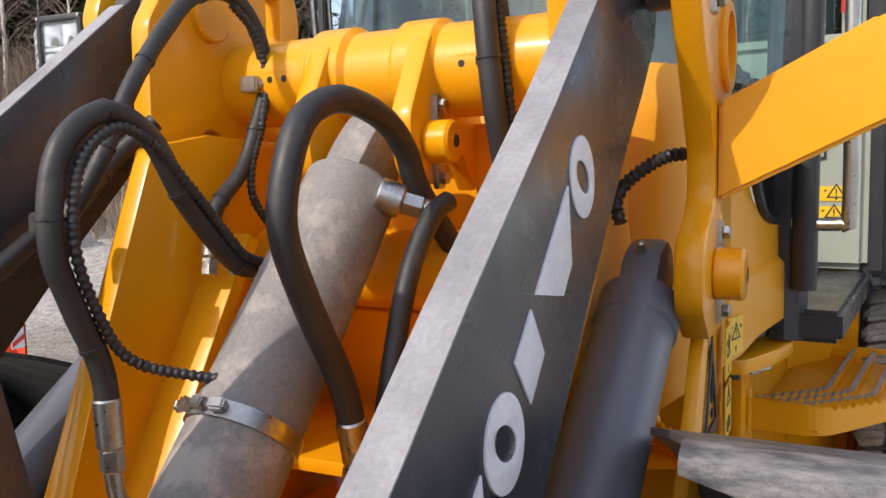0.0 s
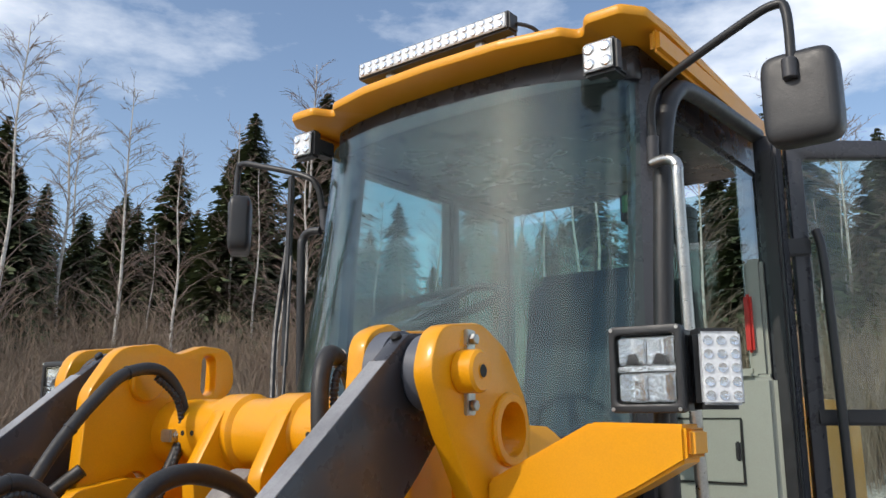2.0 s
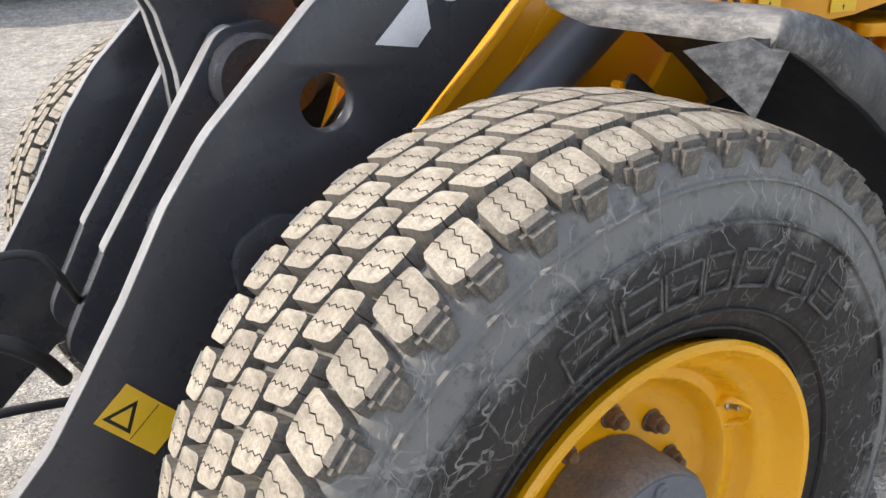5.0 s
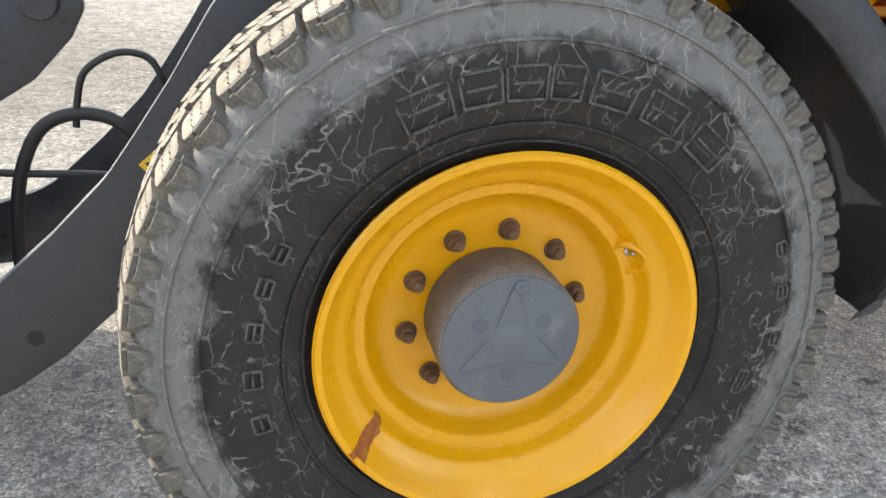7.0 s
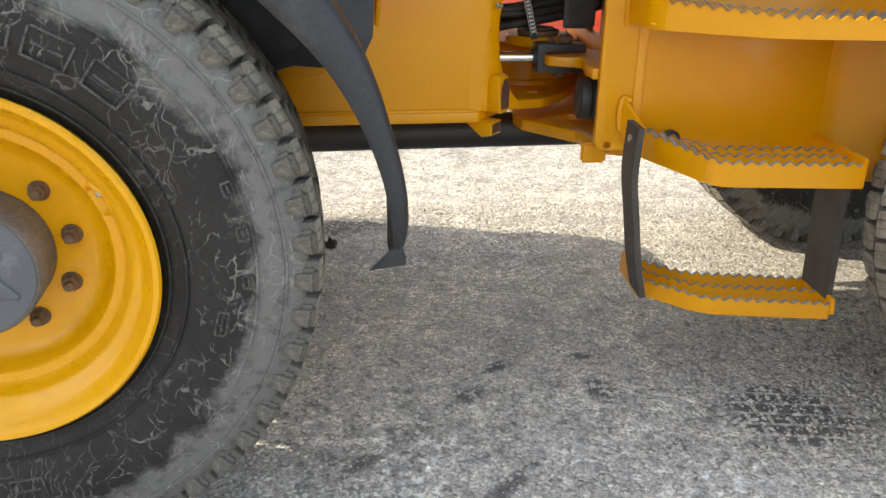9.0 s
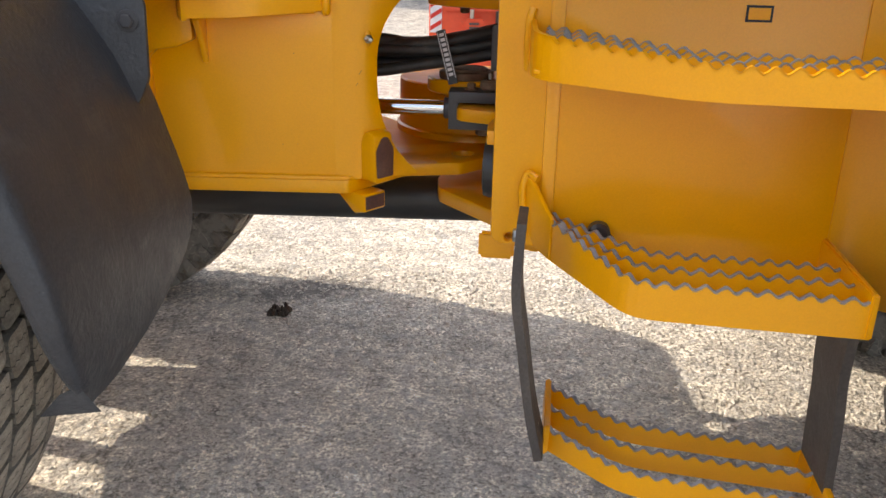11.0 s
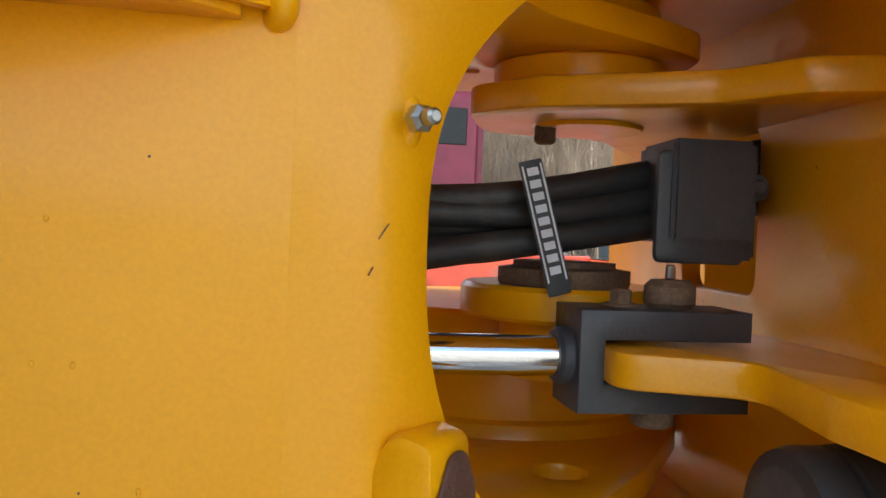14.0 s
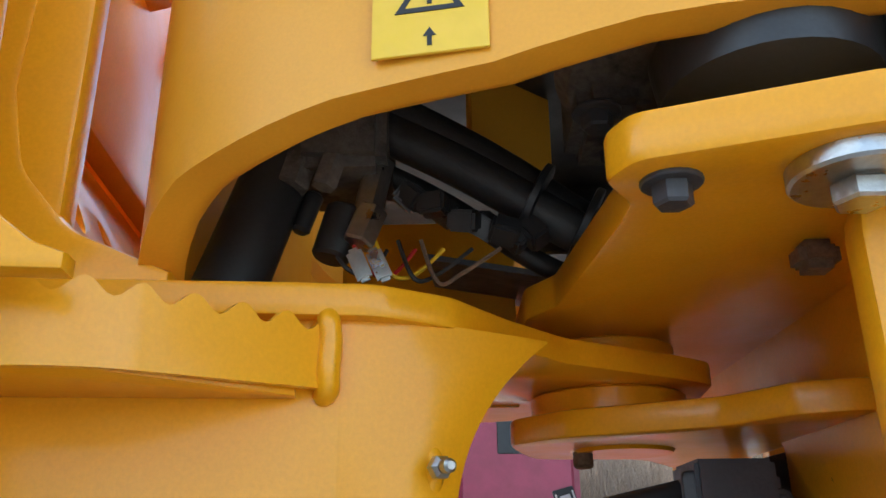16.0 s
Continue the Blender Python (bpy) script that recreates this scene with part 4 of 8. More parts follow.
ARM = [(0.70, 1.90, .07), (0.68, 1.995, .07), (0.565, 1.985, .06), (0.363, 1.822, .3), (0.215, 1.704, .5), (0.0, 1.545, .5), (-0.096, 1.468, .5), (-0.193, 1.394, .4), (-0.275, 1.319, .4), (-0.39, 1.216, .3), (-0.470, 1.117, .3), (-0.56, 0.975, .3), (-0.64, 0.862, .3), (-0.711, 0.765, .3), (-0.84, 0.637, .3), (-1.02, 0.48, .3), (-1.35, 0.38, .08), (-1.40, 0.22, .08), (-0.99, 0.25, .2), (-0.843, 0.347, .3), (-0.72, 0.455, .3), (-0.42, 0.70, .3), (-0.22, 0.93, .3), (-0.065, 1.118, .3), (0.095, 1.262, .3), (0.203, 1.362, .2), (0.335, 1.498, .2), (0.49, 1.645, .2), (0.60, 1.735, .1), (0.69, 1.82, .05)]
for s, f in ((-1, lambda y: y), (1, mir)):
    arm = part("lift_arm", plate_bm(rounded(ARM, .1), f(-0.461), f(-0.427), [circle(-0.181, 1.237, 0.048)], 0.004), darkgrey, loader, "dark grey steel lift arm with a worn top edge")
    top = []
    for x, z in [(q[0], q[1]) for q in rounded(ARM[2:17], .3)][4:-4]:
        top.append((x, z))
    rows = []
    for i, (x, z) in enumerate(top):
        a, b = Vector(top[max(i - 1, 0)]), Vector(top[min(i + 1, len(top) - 1)])
        t = (b - a).normalized()
        nx, nz = (-t.y, t.x) if -t.y * 0 + t.x * 1 > 0 else (t.y, -t.x)
        rows.append([Vector((x + nx * 0.0015, f(-0.4615 + 0.035 * k), z + nz * 0.0015)) for k in (0, 1)])
    part("worn_edge", sweep_sheet(rows, 0.002), edgegrey, arm, "bare grey worn upper edge")
    part("cross_pin", rod_bm((-0.30, f(-0.44), 0.96), (-0.30, f(-0.30), 0.96), 0.06), darkgrey, arm)
    part("lift_cylinder_boss", moved(plate_bm(rounded([(-0.38, 0.86, .04), (-0.385, 1.03, .06), (-0.30, 1.075, .06), (-0.22, 1.04, .06), (-0.16, 0.9, .04)], .05), f(-0.478), f(-0.455), [rounded([(-0.33, 0.88), (-0.33, 1.0), (-0.27, 1.03), (-0.22, 0.97), (-0.22, 0.88)], .03)], 0.006), Matrix()), darkgrey, arm, "cast boss with an oval opening")
    part("eye_hole", rod_bm((0.556, f(-0.444), 1.974), (0.548, f(-0.444), 1.983), 0.010, k=16), decal_k, arm)
    part("side_hole", rod_bm((-0.903, f(-0.4625), 0.397), (-0.903, f(-0.45), 0.397), 0.018, k=18, bevel=0.001), decal_k, arm)
    # pale marking on the outer face as plain shapes
    RINGS = [(0.068, 1.420), (0.300, 1.633)]
    SLABS = [[(-0.085, 1.320), (0.016, 1.412), (0.026, 1.335), (-0.003, 1.306)], [(0.146, 1.532), (0.247, 1.626), (0.257, 1.546), (0.228, 1.518)], [(0.092, 1.482), (0.134, 1.521), (0.168, 1.474), (0.130, 1.436)]]
    d, q = Vector((0.735, 0.678)), Vector((-0.678, 0.735))
    for cx, cz in RINGS:
        c = Vector((cx, cz))
        pts = [c + d * (0.041 * math.cos(a * math.pi / 14)) + q * (0.046 * math.sin(a * math.pi / 14)) for a in range(28)]
        hole = [c + d * (0.017 * math.cos(a * math.pi / 10 + 0.4)) + q * (0.026 * math.sin(a * math.pi / 10)) for a in range(20)]
        part("pale_shape", plate_bm(pts, f(-0.4635), f(-0.4610), [hole], 0.0004), white_m, arm, "pale grey printed marking")
    for pts in SLABS:
        part("pale_shape", plate_bm([Vector(p) for p in pts], f(-0.4635), f(-0.4610), (), 0.0004), white_m, arm, "pale grey printed marking")

# yellow warning film on the arm
DM = pose(-0.572, -0.4628, 0.771, 0, 50, 0)
wf = part("arm_decal", moved(box_bm(-0.062, 0.062, -0.0012, 0.0012, -0.040, 0.040, 0.0005), DM), decal_y, loader, "yellow warning film on the lift arm")
part("warning_triangle", moved(plate_bm([Vector(p) for p in ((-0.056, -0.028), (0.0, -0.028), (-0.028, 0.026))], -0.0016, -0.0010, [[Vector(p) for p in ((-0.046, -0.022), (-0.010, -0.022), (-0.028, 0.013))]], 0.0001), DM), decal_k, wf)
part("print_line", moved(box_bm(0.006, 0.0075, -0.0016, -0.001, -0.036, 0.036, 0.0001), DM), decal_k, wf)

# ---- lift cylinders ----
for s, f in ((-1, lambda y: y), (1, mir)):
    a, b = Vector((PINB[0], f(-0.452), PINB[1])), Vector((-0.30, f(-0.452), 0.80))
    u = (b - a).normalized()
    cy = part("lift_cylinder", rod_bm(a + u * 0.10, a + u * 0.96, 0.055, k=40, bevel=0.006), cylgrey, loader, "blue-grey hydraulic lift cylinder")
    part("cylinder_head", rod_bm(a + u * 0.06, a + u * 0.135, 0.059, 0.059, 40, 0.012), cylgrey, cy)
    part("cylinder_eye", plate_bm(rounded([(a.x - 0.045, a.z + 0.035, .05), (a.x + 0.03, a.z + 0.055, .06), (a.x + 0.06, a.z - 0.02, .05), (a.x + 0.0, a.z - 0.07, .02), (a.x - 0.09, a.z - 0.06, .02), (a.x - 0.1, a.z - 0.02, .02)], .03), f(-0.482), f(-0.422), (), 0.014), cylgrey, cy)
    part("piston_rod", rod_bm(a + u * 0.95, b, 0.035, k=28), chrome, cy, "bright chromed piston rod")
    part("grease_nipple", rod_bm(a + Vector((-0.05, 0, 0.035)), a + Vector((-0.058, 0, 0.05)), 0.006, k=10), steel, cy)

# ---- tilt cylinder and bellcrank ----
a, b = Vector((0.623, -0.013, 1.684)), Vector((-0.025, -0.01, 0.981))
u = (b - a).normalized()
tc = part("tilt_cylinder", rod_bm(a + u * 0.085, a + u * 0.72, 0.075, k=44, bevel=0.012), dustycyl, loader, "dusty grey hydraulic tilt cylinder")
part("cylinder_eye", join(plate_bm(rounded([(a.x + 0.05, a.z + 0.03, .06), (a.x - 0.01, a.z + 0.06, .06), (a.x - 0.07, a.z + 0.01, .03), (a.x - 0.13, a.z - 0.05, .03), (a.x - 0.06, a.z - 0.12, .03), (a.x + 0.02, a.z - 0.06, .05)], .03), -0.055, 0.015, (), 0.01)), dustycyl, tc)
XF[0] = Matrix()
part("hose_clip", lathe_bm([(0.0775, 0.0), (0.079, 0.001), (0.079, 0.024), (0.0775, 0.025)], 44, "z"), steel, tc, "steel band clip")
XF[0] = FRONT
tc.children[-1].matrix_basis = FRONT @ along(a + u * 0.50, b)[0]
part("port_fitting", join(rod_bm((0.524, -0.08, 1.61), (0.542, -0.112, 1.595), 0.026, k=20), hex_bm((0.542, -0.112, 1.595), (0.556, -0.139, 1.585), 0.019), rod_bm((0.556, -0.139, 1.585), (0.569, -0.165, 1.575), 0.016, k=16)), steel, tc, "zinc hydraulic fitting")
part("gland", rod_bm(a + u * 0.72, a + u * 0.755, 0.078, k=40), dustycyl, tc)
part("piston_rod", rod_bm(a + u * 0.755, b, 0.04, k=28), chrome, tc, "bright chromed piston rod")

BELL = [(-0.245, 1.993, 0.04), (-0.175, 2.011, 0.05), (-0.124, 1.974, 0.04), (-0.093, 1.667, 0.2), (-0.019, 1.298, 0.05), (0.011, 1.15, 0.06), (-0.102, 1.086, 0.07), (-0.297, 1.112, 0.04), (-0.299, 1.24, 0.1), (-0.319, 1.36, 0.06), (-0.353, 1.435, 0.05), (-0.386, 1.49, 0.02), (-0.396, 1.51, 0.006), (-0.383, 1.525, 0.01), (-0.324, 1.551, 0.04), (-0.301, 1.591, 0.05), (-0.295, 1.667, 0.1), (-0.282, 1.87, 0.1), (-0.274, 1.952, 0.03)]
bell = None


def edge_strip(pts, y0, y1, parent, label=""):
    """The bare worn rim of a plate along part of its outline, solid side on the right of the way."""
    rows = []
    for i, p in enumerate(pts):
        t = (Vector(pts[min(i + 1, len(pts) - 1)][:2]) - Vector(pts[max(i - 1, 0)][:2])).normalized()
        q = Vector(p[:2]) + Vector((-t.y, t.x)) * 0.0018
        rows.append([Vector((q.x, y0 - 0.0015, q.y)), Vector((q.x, y1 + 0.0015, q.y))])
    return part("worn_edge", sweep_sheet(rows, 0.002), edgegrey, parent, label)


for a0, a1 in ((-0.008, 0.024), (0.09, 0.12)):
    p = part("bellcrank_plate", plate_bm(rounded(BELL, .05), a0, a1, (), 0.004), darkgrey, bell or loader, "dark grey bellcrank plate with bright worn edges" if not bell else "")
    part("pin_boss", lathe_bm([(0.0, a0 - 0.03), (0.014, a0 - 0.03), (0.014, a0 - 0.022), (0.034, a0 - 0.022), (0.036, a0 - 0.018), (0.036, a0)], 30, "y", (-0.186, 0, 1.932)), darkgrey, p)
    bell = bell or p
    edge_strip([q for q in rounded(BELL, .05) if q[0] < -0.268 and 1.13 < q[1] < 1.94], a0, a1, p, "bright worn rim")
part("retainer_bar", box_bm(-0.248, -0.144, -0.02, -0.008, 1.879, 1.908, 0.003), darkgrey, bell)
part("red_tab", box_bm(-0.144, -0.111, -0.021, -0.008, 1.877, 1.908, 0.003), red_m, bell, "small red marker tab")
for x in (-0.238, -0.173):
    part("retainer_bolt", bolt_bm((x, -0.02, 1.8935), (0, -1, 0), 0.010, 0.010, False), bracket_m, bell)
CT = [(-0.021, 1.261, .05), (-0.123, 1.34, .08), (-0.225, 1.326, .06), (-0.307, 1.214, .1), (-0.515, 0.935, .2), (-0.641, 0.727, .1), (-0.539, 0.651, .1), (-0.372, 0.881, .2), (-0.104, 1.107, .1)]
for a0, a1 in ((-0.077, -0.037), (0.12, 0.16)):
    cp = part("cross_member_plate", plate_bm(rounded(CT, .05), a0, a1, (), 0.004), darkgrey, loader, "dark grey cross-member bracket between the lift arms")
    edge_strip([q for q in rounded(CT, .05)[::-1] if q[1] > 0.78 and q[0] < -0.03 and q[1] > 1.30 + 1.36 * (q[0] + 0.20)], a0, a1, cp, "bright worn rim")
    cb = part("pivot_boss", lathe_bm([(0.040, a0 - 0.044), (0.044, a0 - 0.050), (0.082, a0 - 0.050), (0.092, a0 - 0.042), (0.094, a0 + 0.002)], 48, "y", (-0.169, 0, 1.225)), darkgrey, cp)
    part("bracket_pin", lathe_bm([(0.0, a0 - 0.030), (0.030, a0 - 0.030), (0.034, a0 - 0.034), (0.0405, a0 - 0.034), (0.0405, a0)], 32, "y", (-0.169, 0, 1.225)), steel, cb, "steel pivot pin")
    part("pin_keeper", box_bm(-0.226, -0.2, a0 - 0.062, a0 - 0.049, 1.178, 1.218, 0.003), darkgrey, cb)
part("cross_member", rod_bm((-0.34, -0.36, 0.93), (-0.34, 0.32, 0.93), 0.10, k=36), darkgrey, loader, "dark grey torque tube between the lift arms")
LINK = [(-0.786, 1.13, .05), (-0.775, 1.07, .04), (-0.814, 0.999, .05), (-0.912, 0.898, .05), (-1.031, 0.826, .1), (-1.227, 0.663, .05), (-1.297, 0.762, .05), (-1.081, 0.985, .1), (-0.954, 1.127, .05), (-0.866, 1.178, .06)]
lk = part("tilt_link", plate_bm(rounded(LINK, .04), -0.06, -0.02, (), 0.004), darkgrey, loader, "dark grey tilt link plate")
part("link_pin", rod_bm((-0.87, -0.10, 1.089), (-0.87, -0.06, 1.089), 0.045, k=28), darkgrey, lk)
part("tool_carrier", plate_bm(rounded([(-1.25, 0.15, .03), (-1.20, 0.62, .05), (-1.30, 0.95, .05), (-1.42, 0.95, .05), (-1.40, 0.15, .03)], .04), -0.55, 0.51, [], 0.01), darkgrey, loader, "dark grey attachment bracket at the arm ends")

# ---- hoses ----


def hose(pts, r, label="", fittings=(1, 1), ties=0):
    path = smooth_path(pts)
    if "conduit" in label:
        fine = [path[0]]
        for p, q in zip(path, path[1:]):
            k = max(1, int((q - p).length / 0.0022))
            fine += [p.lerp(q, (i + 1) / k) for i in range(k)]
        h = part("corrugated_conduit", tube_bm(fine, r, 10, [r * (1.12, 1.12, 0.86, 0.86)[i % 4] for i in range(len(fine))]), hose_m, loader, label, 40)
    else:
        h = part("hydraulic_hose", tube_bm(path, r, 14), hose_m, loader, label or "black rubber hydraulic hose", 60)
    for end, on in ((0, fittings[0]), (-1, fittings[1])):
        if on:
            p = path[end]
            d = (path[end] - path[1 if end == 0 else -2]).normalized()
            part("crimp_sleeve", rod_bm(p - d * 0.06, p + d * 0.005, r * 1.12, k=18), steel, h, "zinc crimped sleeve")
            part("hose_nut", hex_bm(p + d * 0.005, p + d * 0.035, r * 1.0), steel, h, "zinc hose nut")
    for i in range(ties):
        j = int((i + 0.7) / (ties + 0.4) * (len(path) - 1))
        d = (path[min(j + 1, len(path) - 1)] - path[j - 1]).normalized()
        part("cable_tie", tube_bm([path[j] - d * 0.0025, path[j] + d * 0.0025], r * 1.12, 16), black_pl, h, "black cable tie")
    return h


hose([(0.514, 0.109, 1.492), (0.439, 0.111, 1.502), (0.394, 0.113, 1.535), (0.327, 0.116, 1.611), (0.275, 0.12, 1.695), (0.203, 0.122, 1.726), (0.133, 0.122, 1.676), (0.112, 0.12, 1.573), (0.134, 0.117, 1.49), (0.166, 0.114, 1.406), (0.169, 0.111, 1.311)], 0.0155, "black hose bundle looped between the arms", (1, 1), 5)
hose([(0.505, 0.094, 1.498), (0.43, 0.096, 1.519), (0.384, 0.096, 1.561), (0.324, 0.099, 1.626), (0.268, 0.104, 1.682), (0.206, 0.105, 1.706), (0.149, 0.105, 1.663), (0.13, 0.103, 1.573), (0.151, 0.101, 1.49), (0.187, 0.088, 1.418), (0.244, 0.029, 1.387), (0.267, -0.024, 1.383)], 0.007, "thin corrugated electrical conduit tied to a hose", (0, 0), 4)
hose([(0.482, 0.214, 1.514), (0.502, 0.216, 1.586), (0.57, 0.216, 1.646), (0.609, 0.217, 1.706), (0.654, 0.219, 1.807), (0.637, 0.221, 1.89), (0.578, 0.224, 1.942), (0.492, 0.226, 1.928), (0.424, 0.225, 1.869), (0.364, 0.225, 1.798), (0.32, 0.224, 1.733), (0.273, 0.223, 1.655), (0.221, 0.242, 1.572)], 0.0135, "black hose arched over the right tower plate", (1, 0), 6)
hose([(0.459, 0.293, 1.731), (0.408, 0.334, 1.674), (0.335, 0.339, 1.606), (0.221, 0.34, 1.536), (0.13, 0.34, 1.475), (-0.001, 0.34, 1.371), (-0.206, 0.339, 1.188), (-0.413, 0.337, 0.973)], 0.0150, "black hose clamped along the inner side of the far lift arm", (0, 0), 3)
hose([(0.678, 0.194, 1.499), (0.588, 0.198, 1.584), (0.584, 0.205, 1.646), (0.621, 0.207, 1.727), (0.642, 0.209, 1.808), (0.623, 0.211, 1.88), (0.568, 0.214, 1.924)], 0.007, "thin corrugated conduit", (0, 0), 3)
hose([(0.697, -0.156, 1.461), (0.592, -0.118, 1.607), (0.553, -0.115, 1.672), (0.491, -0.113, 1.718), (0.391, -0.11, 1.74), (0.31, -0.109, 1.717), (0.268, -0.109, 1.661), (0.247, -0.111, 1.579), (0.282, -0.115, 1.485), (0.349, -0.12, 1.36), (0.374, -0.123, 1.254)], 0.019, "thick black hose looped over the tilt cylinder", (0, 1))
hose([(0.583, -0.17, 1.595), (0.542, -0.16, 1.571), (0.487, -0.15, 1.494), (0.443, -0.147, 1.391), (0.408, -0.144, 1.286), (0.378, -0.14, 1.202)], 0.016, "black hose along the tilt cylinder", (0, 1))
hose([(0.64, -0.244, 1.618), (0.603, -0.239, 1.748), (0.606, -0.225, 1.899), (0.645, -0.213, 1.964), (0.722, -0.195, 1.937), (0.778, -0.188, 1.856)], 0.018, "black hose looped behind the left tower", (0, 0), 2)
hose([(0.658, -0.261, 1.598), (0.626, -0.256, 1.739), (0.629, -0.241, 1.879), (0.658, -0.23, 1.933), (0.712, -0.211, 1.912)], 0.008, "thin conduit beside a hose", (0, 0), 2)
hose([(0.756, -0.5, 1.657), (0.736, -0.468, 1.653), (0.716, -0.438, 1.635), (0.706, -0.41, 1.61), (0.696, -0.4, 1.584), (0.686, -0.409, 1.555)], 0.010, "black corrugated conduit beside the lift cylinder", (0, 0))
HOSE_A = [(-0.824, -0.09, 0.787), (-0.815, -0.089, 0.847), (-0.788, -0.087, 0.924), (-0.712, -0.087, 0.968), (-0.64, -0.089, 0.958), (-0.605, -0.092, 0.901), (-0.583, -0.042, 0.83)]
HOSE_B = [(-1.008, -0.098, 0.362), (-1.002, -0.095, 0.462), (-0.978, -0.091, 0.638), (-0.92, -0.088, 0.77), (-0.841, -0.089, 0.818), (-0.748, -0.091, 0.81), (-0.683, -0.094, 0.759), (-0.641, -0.045, 0.668)]
HOSE_C = [(-1.134, -0.086, 0.691), (-0.983, -0.09, 0.673), (-0.772, -0.095, 0.662), (-0.63, -0.078, 0.629)]
hose(HOSE_A, 0.009, "black hose looped low between the arms", (0, 0), 2)
hose(HOSE_B, 0.017, "thick black hose looped low between the arms", (0, 0))
hose(HOSE_C, 0.010, "black hose crossing low between the arms", (0, 0), 1)
el = part("elbow_fitting", tube_bm(smooth_path([(0.169, 0.111, 1.296), (0.171, 0.109, 1.248), (0.185, 0.103, 1.211), (0.22, 0.091, 1.197), (0.255, 0.075, 1.197)]), 0.0115, 14), steel, loader, "pale zinc elbow fitting on a hose end", 60)
part("elbow_nut", hex_bm((0.235, 0.084, 1.197), (0.265, 0.071, 1.198), 0.021), steel, el)
t_a = Vector((0.623, -0.013, 1.684))
t_u = (Vector((-0.025, -0.01, 0.981)) - t_a).normalized()
t_c = t_a + t_u * 0.5125
t_n = (Vector((-0.575, -0.642, 1.6)) - t_c)
t_n = (t_n - t_u * t_n.dot(t_u)).normalized()
t_t = t_u.cross(t_n)
t_t = t_t if t_t.y > 0 else -t_t


def on_clip(deg, r):
    """A point round the band clip at an angle from the side that faces out."""
    return t_c + (t_n * math.cos(radians(deg)) + t_t * math.sin(radians(deg))) * r


tb = part("clip_bolt", rod_bm(on_clip(22, 0.088), on_clip(78, 0.088), 0.0055, k=12), steel, tc, "zinc tee bolt of the band clip")
for deg in (28, 48, 70):
    p, q = on_clip(deg, 0.078), on_clip(deg, 0.094)
    m, _ = along(p, q)
    part("clip_lug", moved(box_bm(-0.011, 0.011, -0.008, 0.008, 0.0, 0.016, 0.003), m), steel, tb)
part("clip_nut", hex_bm(on_clip(80, 0.088), on_clip(86, 0.089), 0.009), steel, tb)
ft = part("hose_coupling", rod_bm((0.367, -0.123, 1.245), (0.348, -0.129, 1.206), 0.017, k=18), steel, loader, "pale zinc hose coupling")
part("coupling_nut", hex_bm((0.352, -0.128, 1.214), (0.342, -0.131, 1.19), 0.024), steel, ft)
part("coupling_body", rod_bm((0.374, -0.151, 1.181), (0.315, -0.108, 1.184), 0.02, k=18), steel, ft)
# hose clamps on plates
for x, y, z in ((0.644, 0.231, 1.799), (0.259, 0.299, 1.584)):
    c = part("hose_clamp", box_bm(x - 0.028, x + 0.028, y - 0.018, y + 0.018, z - 0.014, z + 0.014, 0.003), steel, loader, "small zinc hose clamp")
    part("clamp_bolt", bolt_bm((x - 0.01, y - 0.018, z), (0, -1, 0), 0.007, 0.006), steel, c)
# hydraulic manifold fittings at the foot of the hoses
for i, (x, y, z) in enumerate(((0.503, 0.129, 1.474), (0.542, 0.066, 1.455))):
    part("hose_fitting", join(rod_bm((x, y, z), (x + 0.05, y - 0.01, z - 0.045), 0.018, k=18), hex_bm((x + 0.045, y - 0.01, z - 0.04), (x + 0.075, y - 0.01, z - 0.07), 0.022)), steel, loader, "zinc elbow fitting")

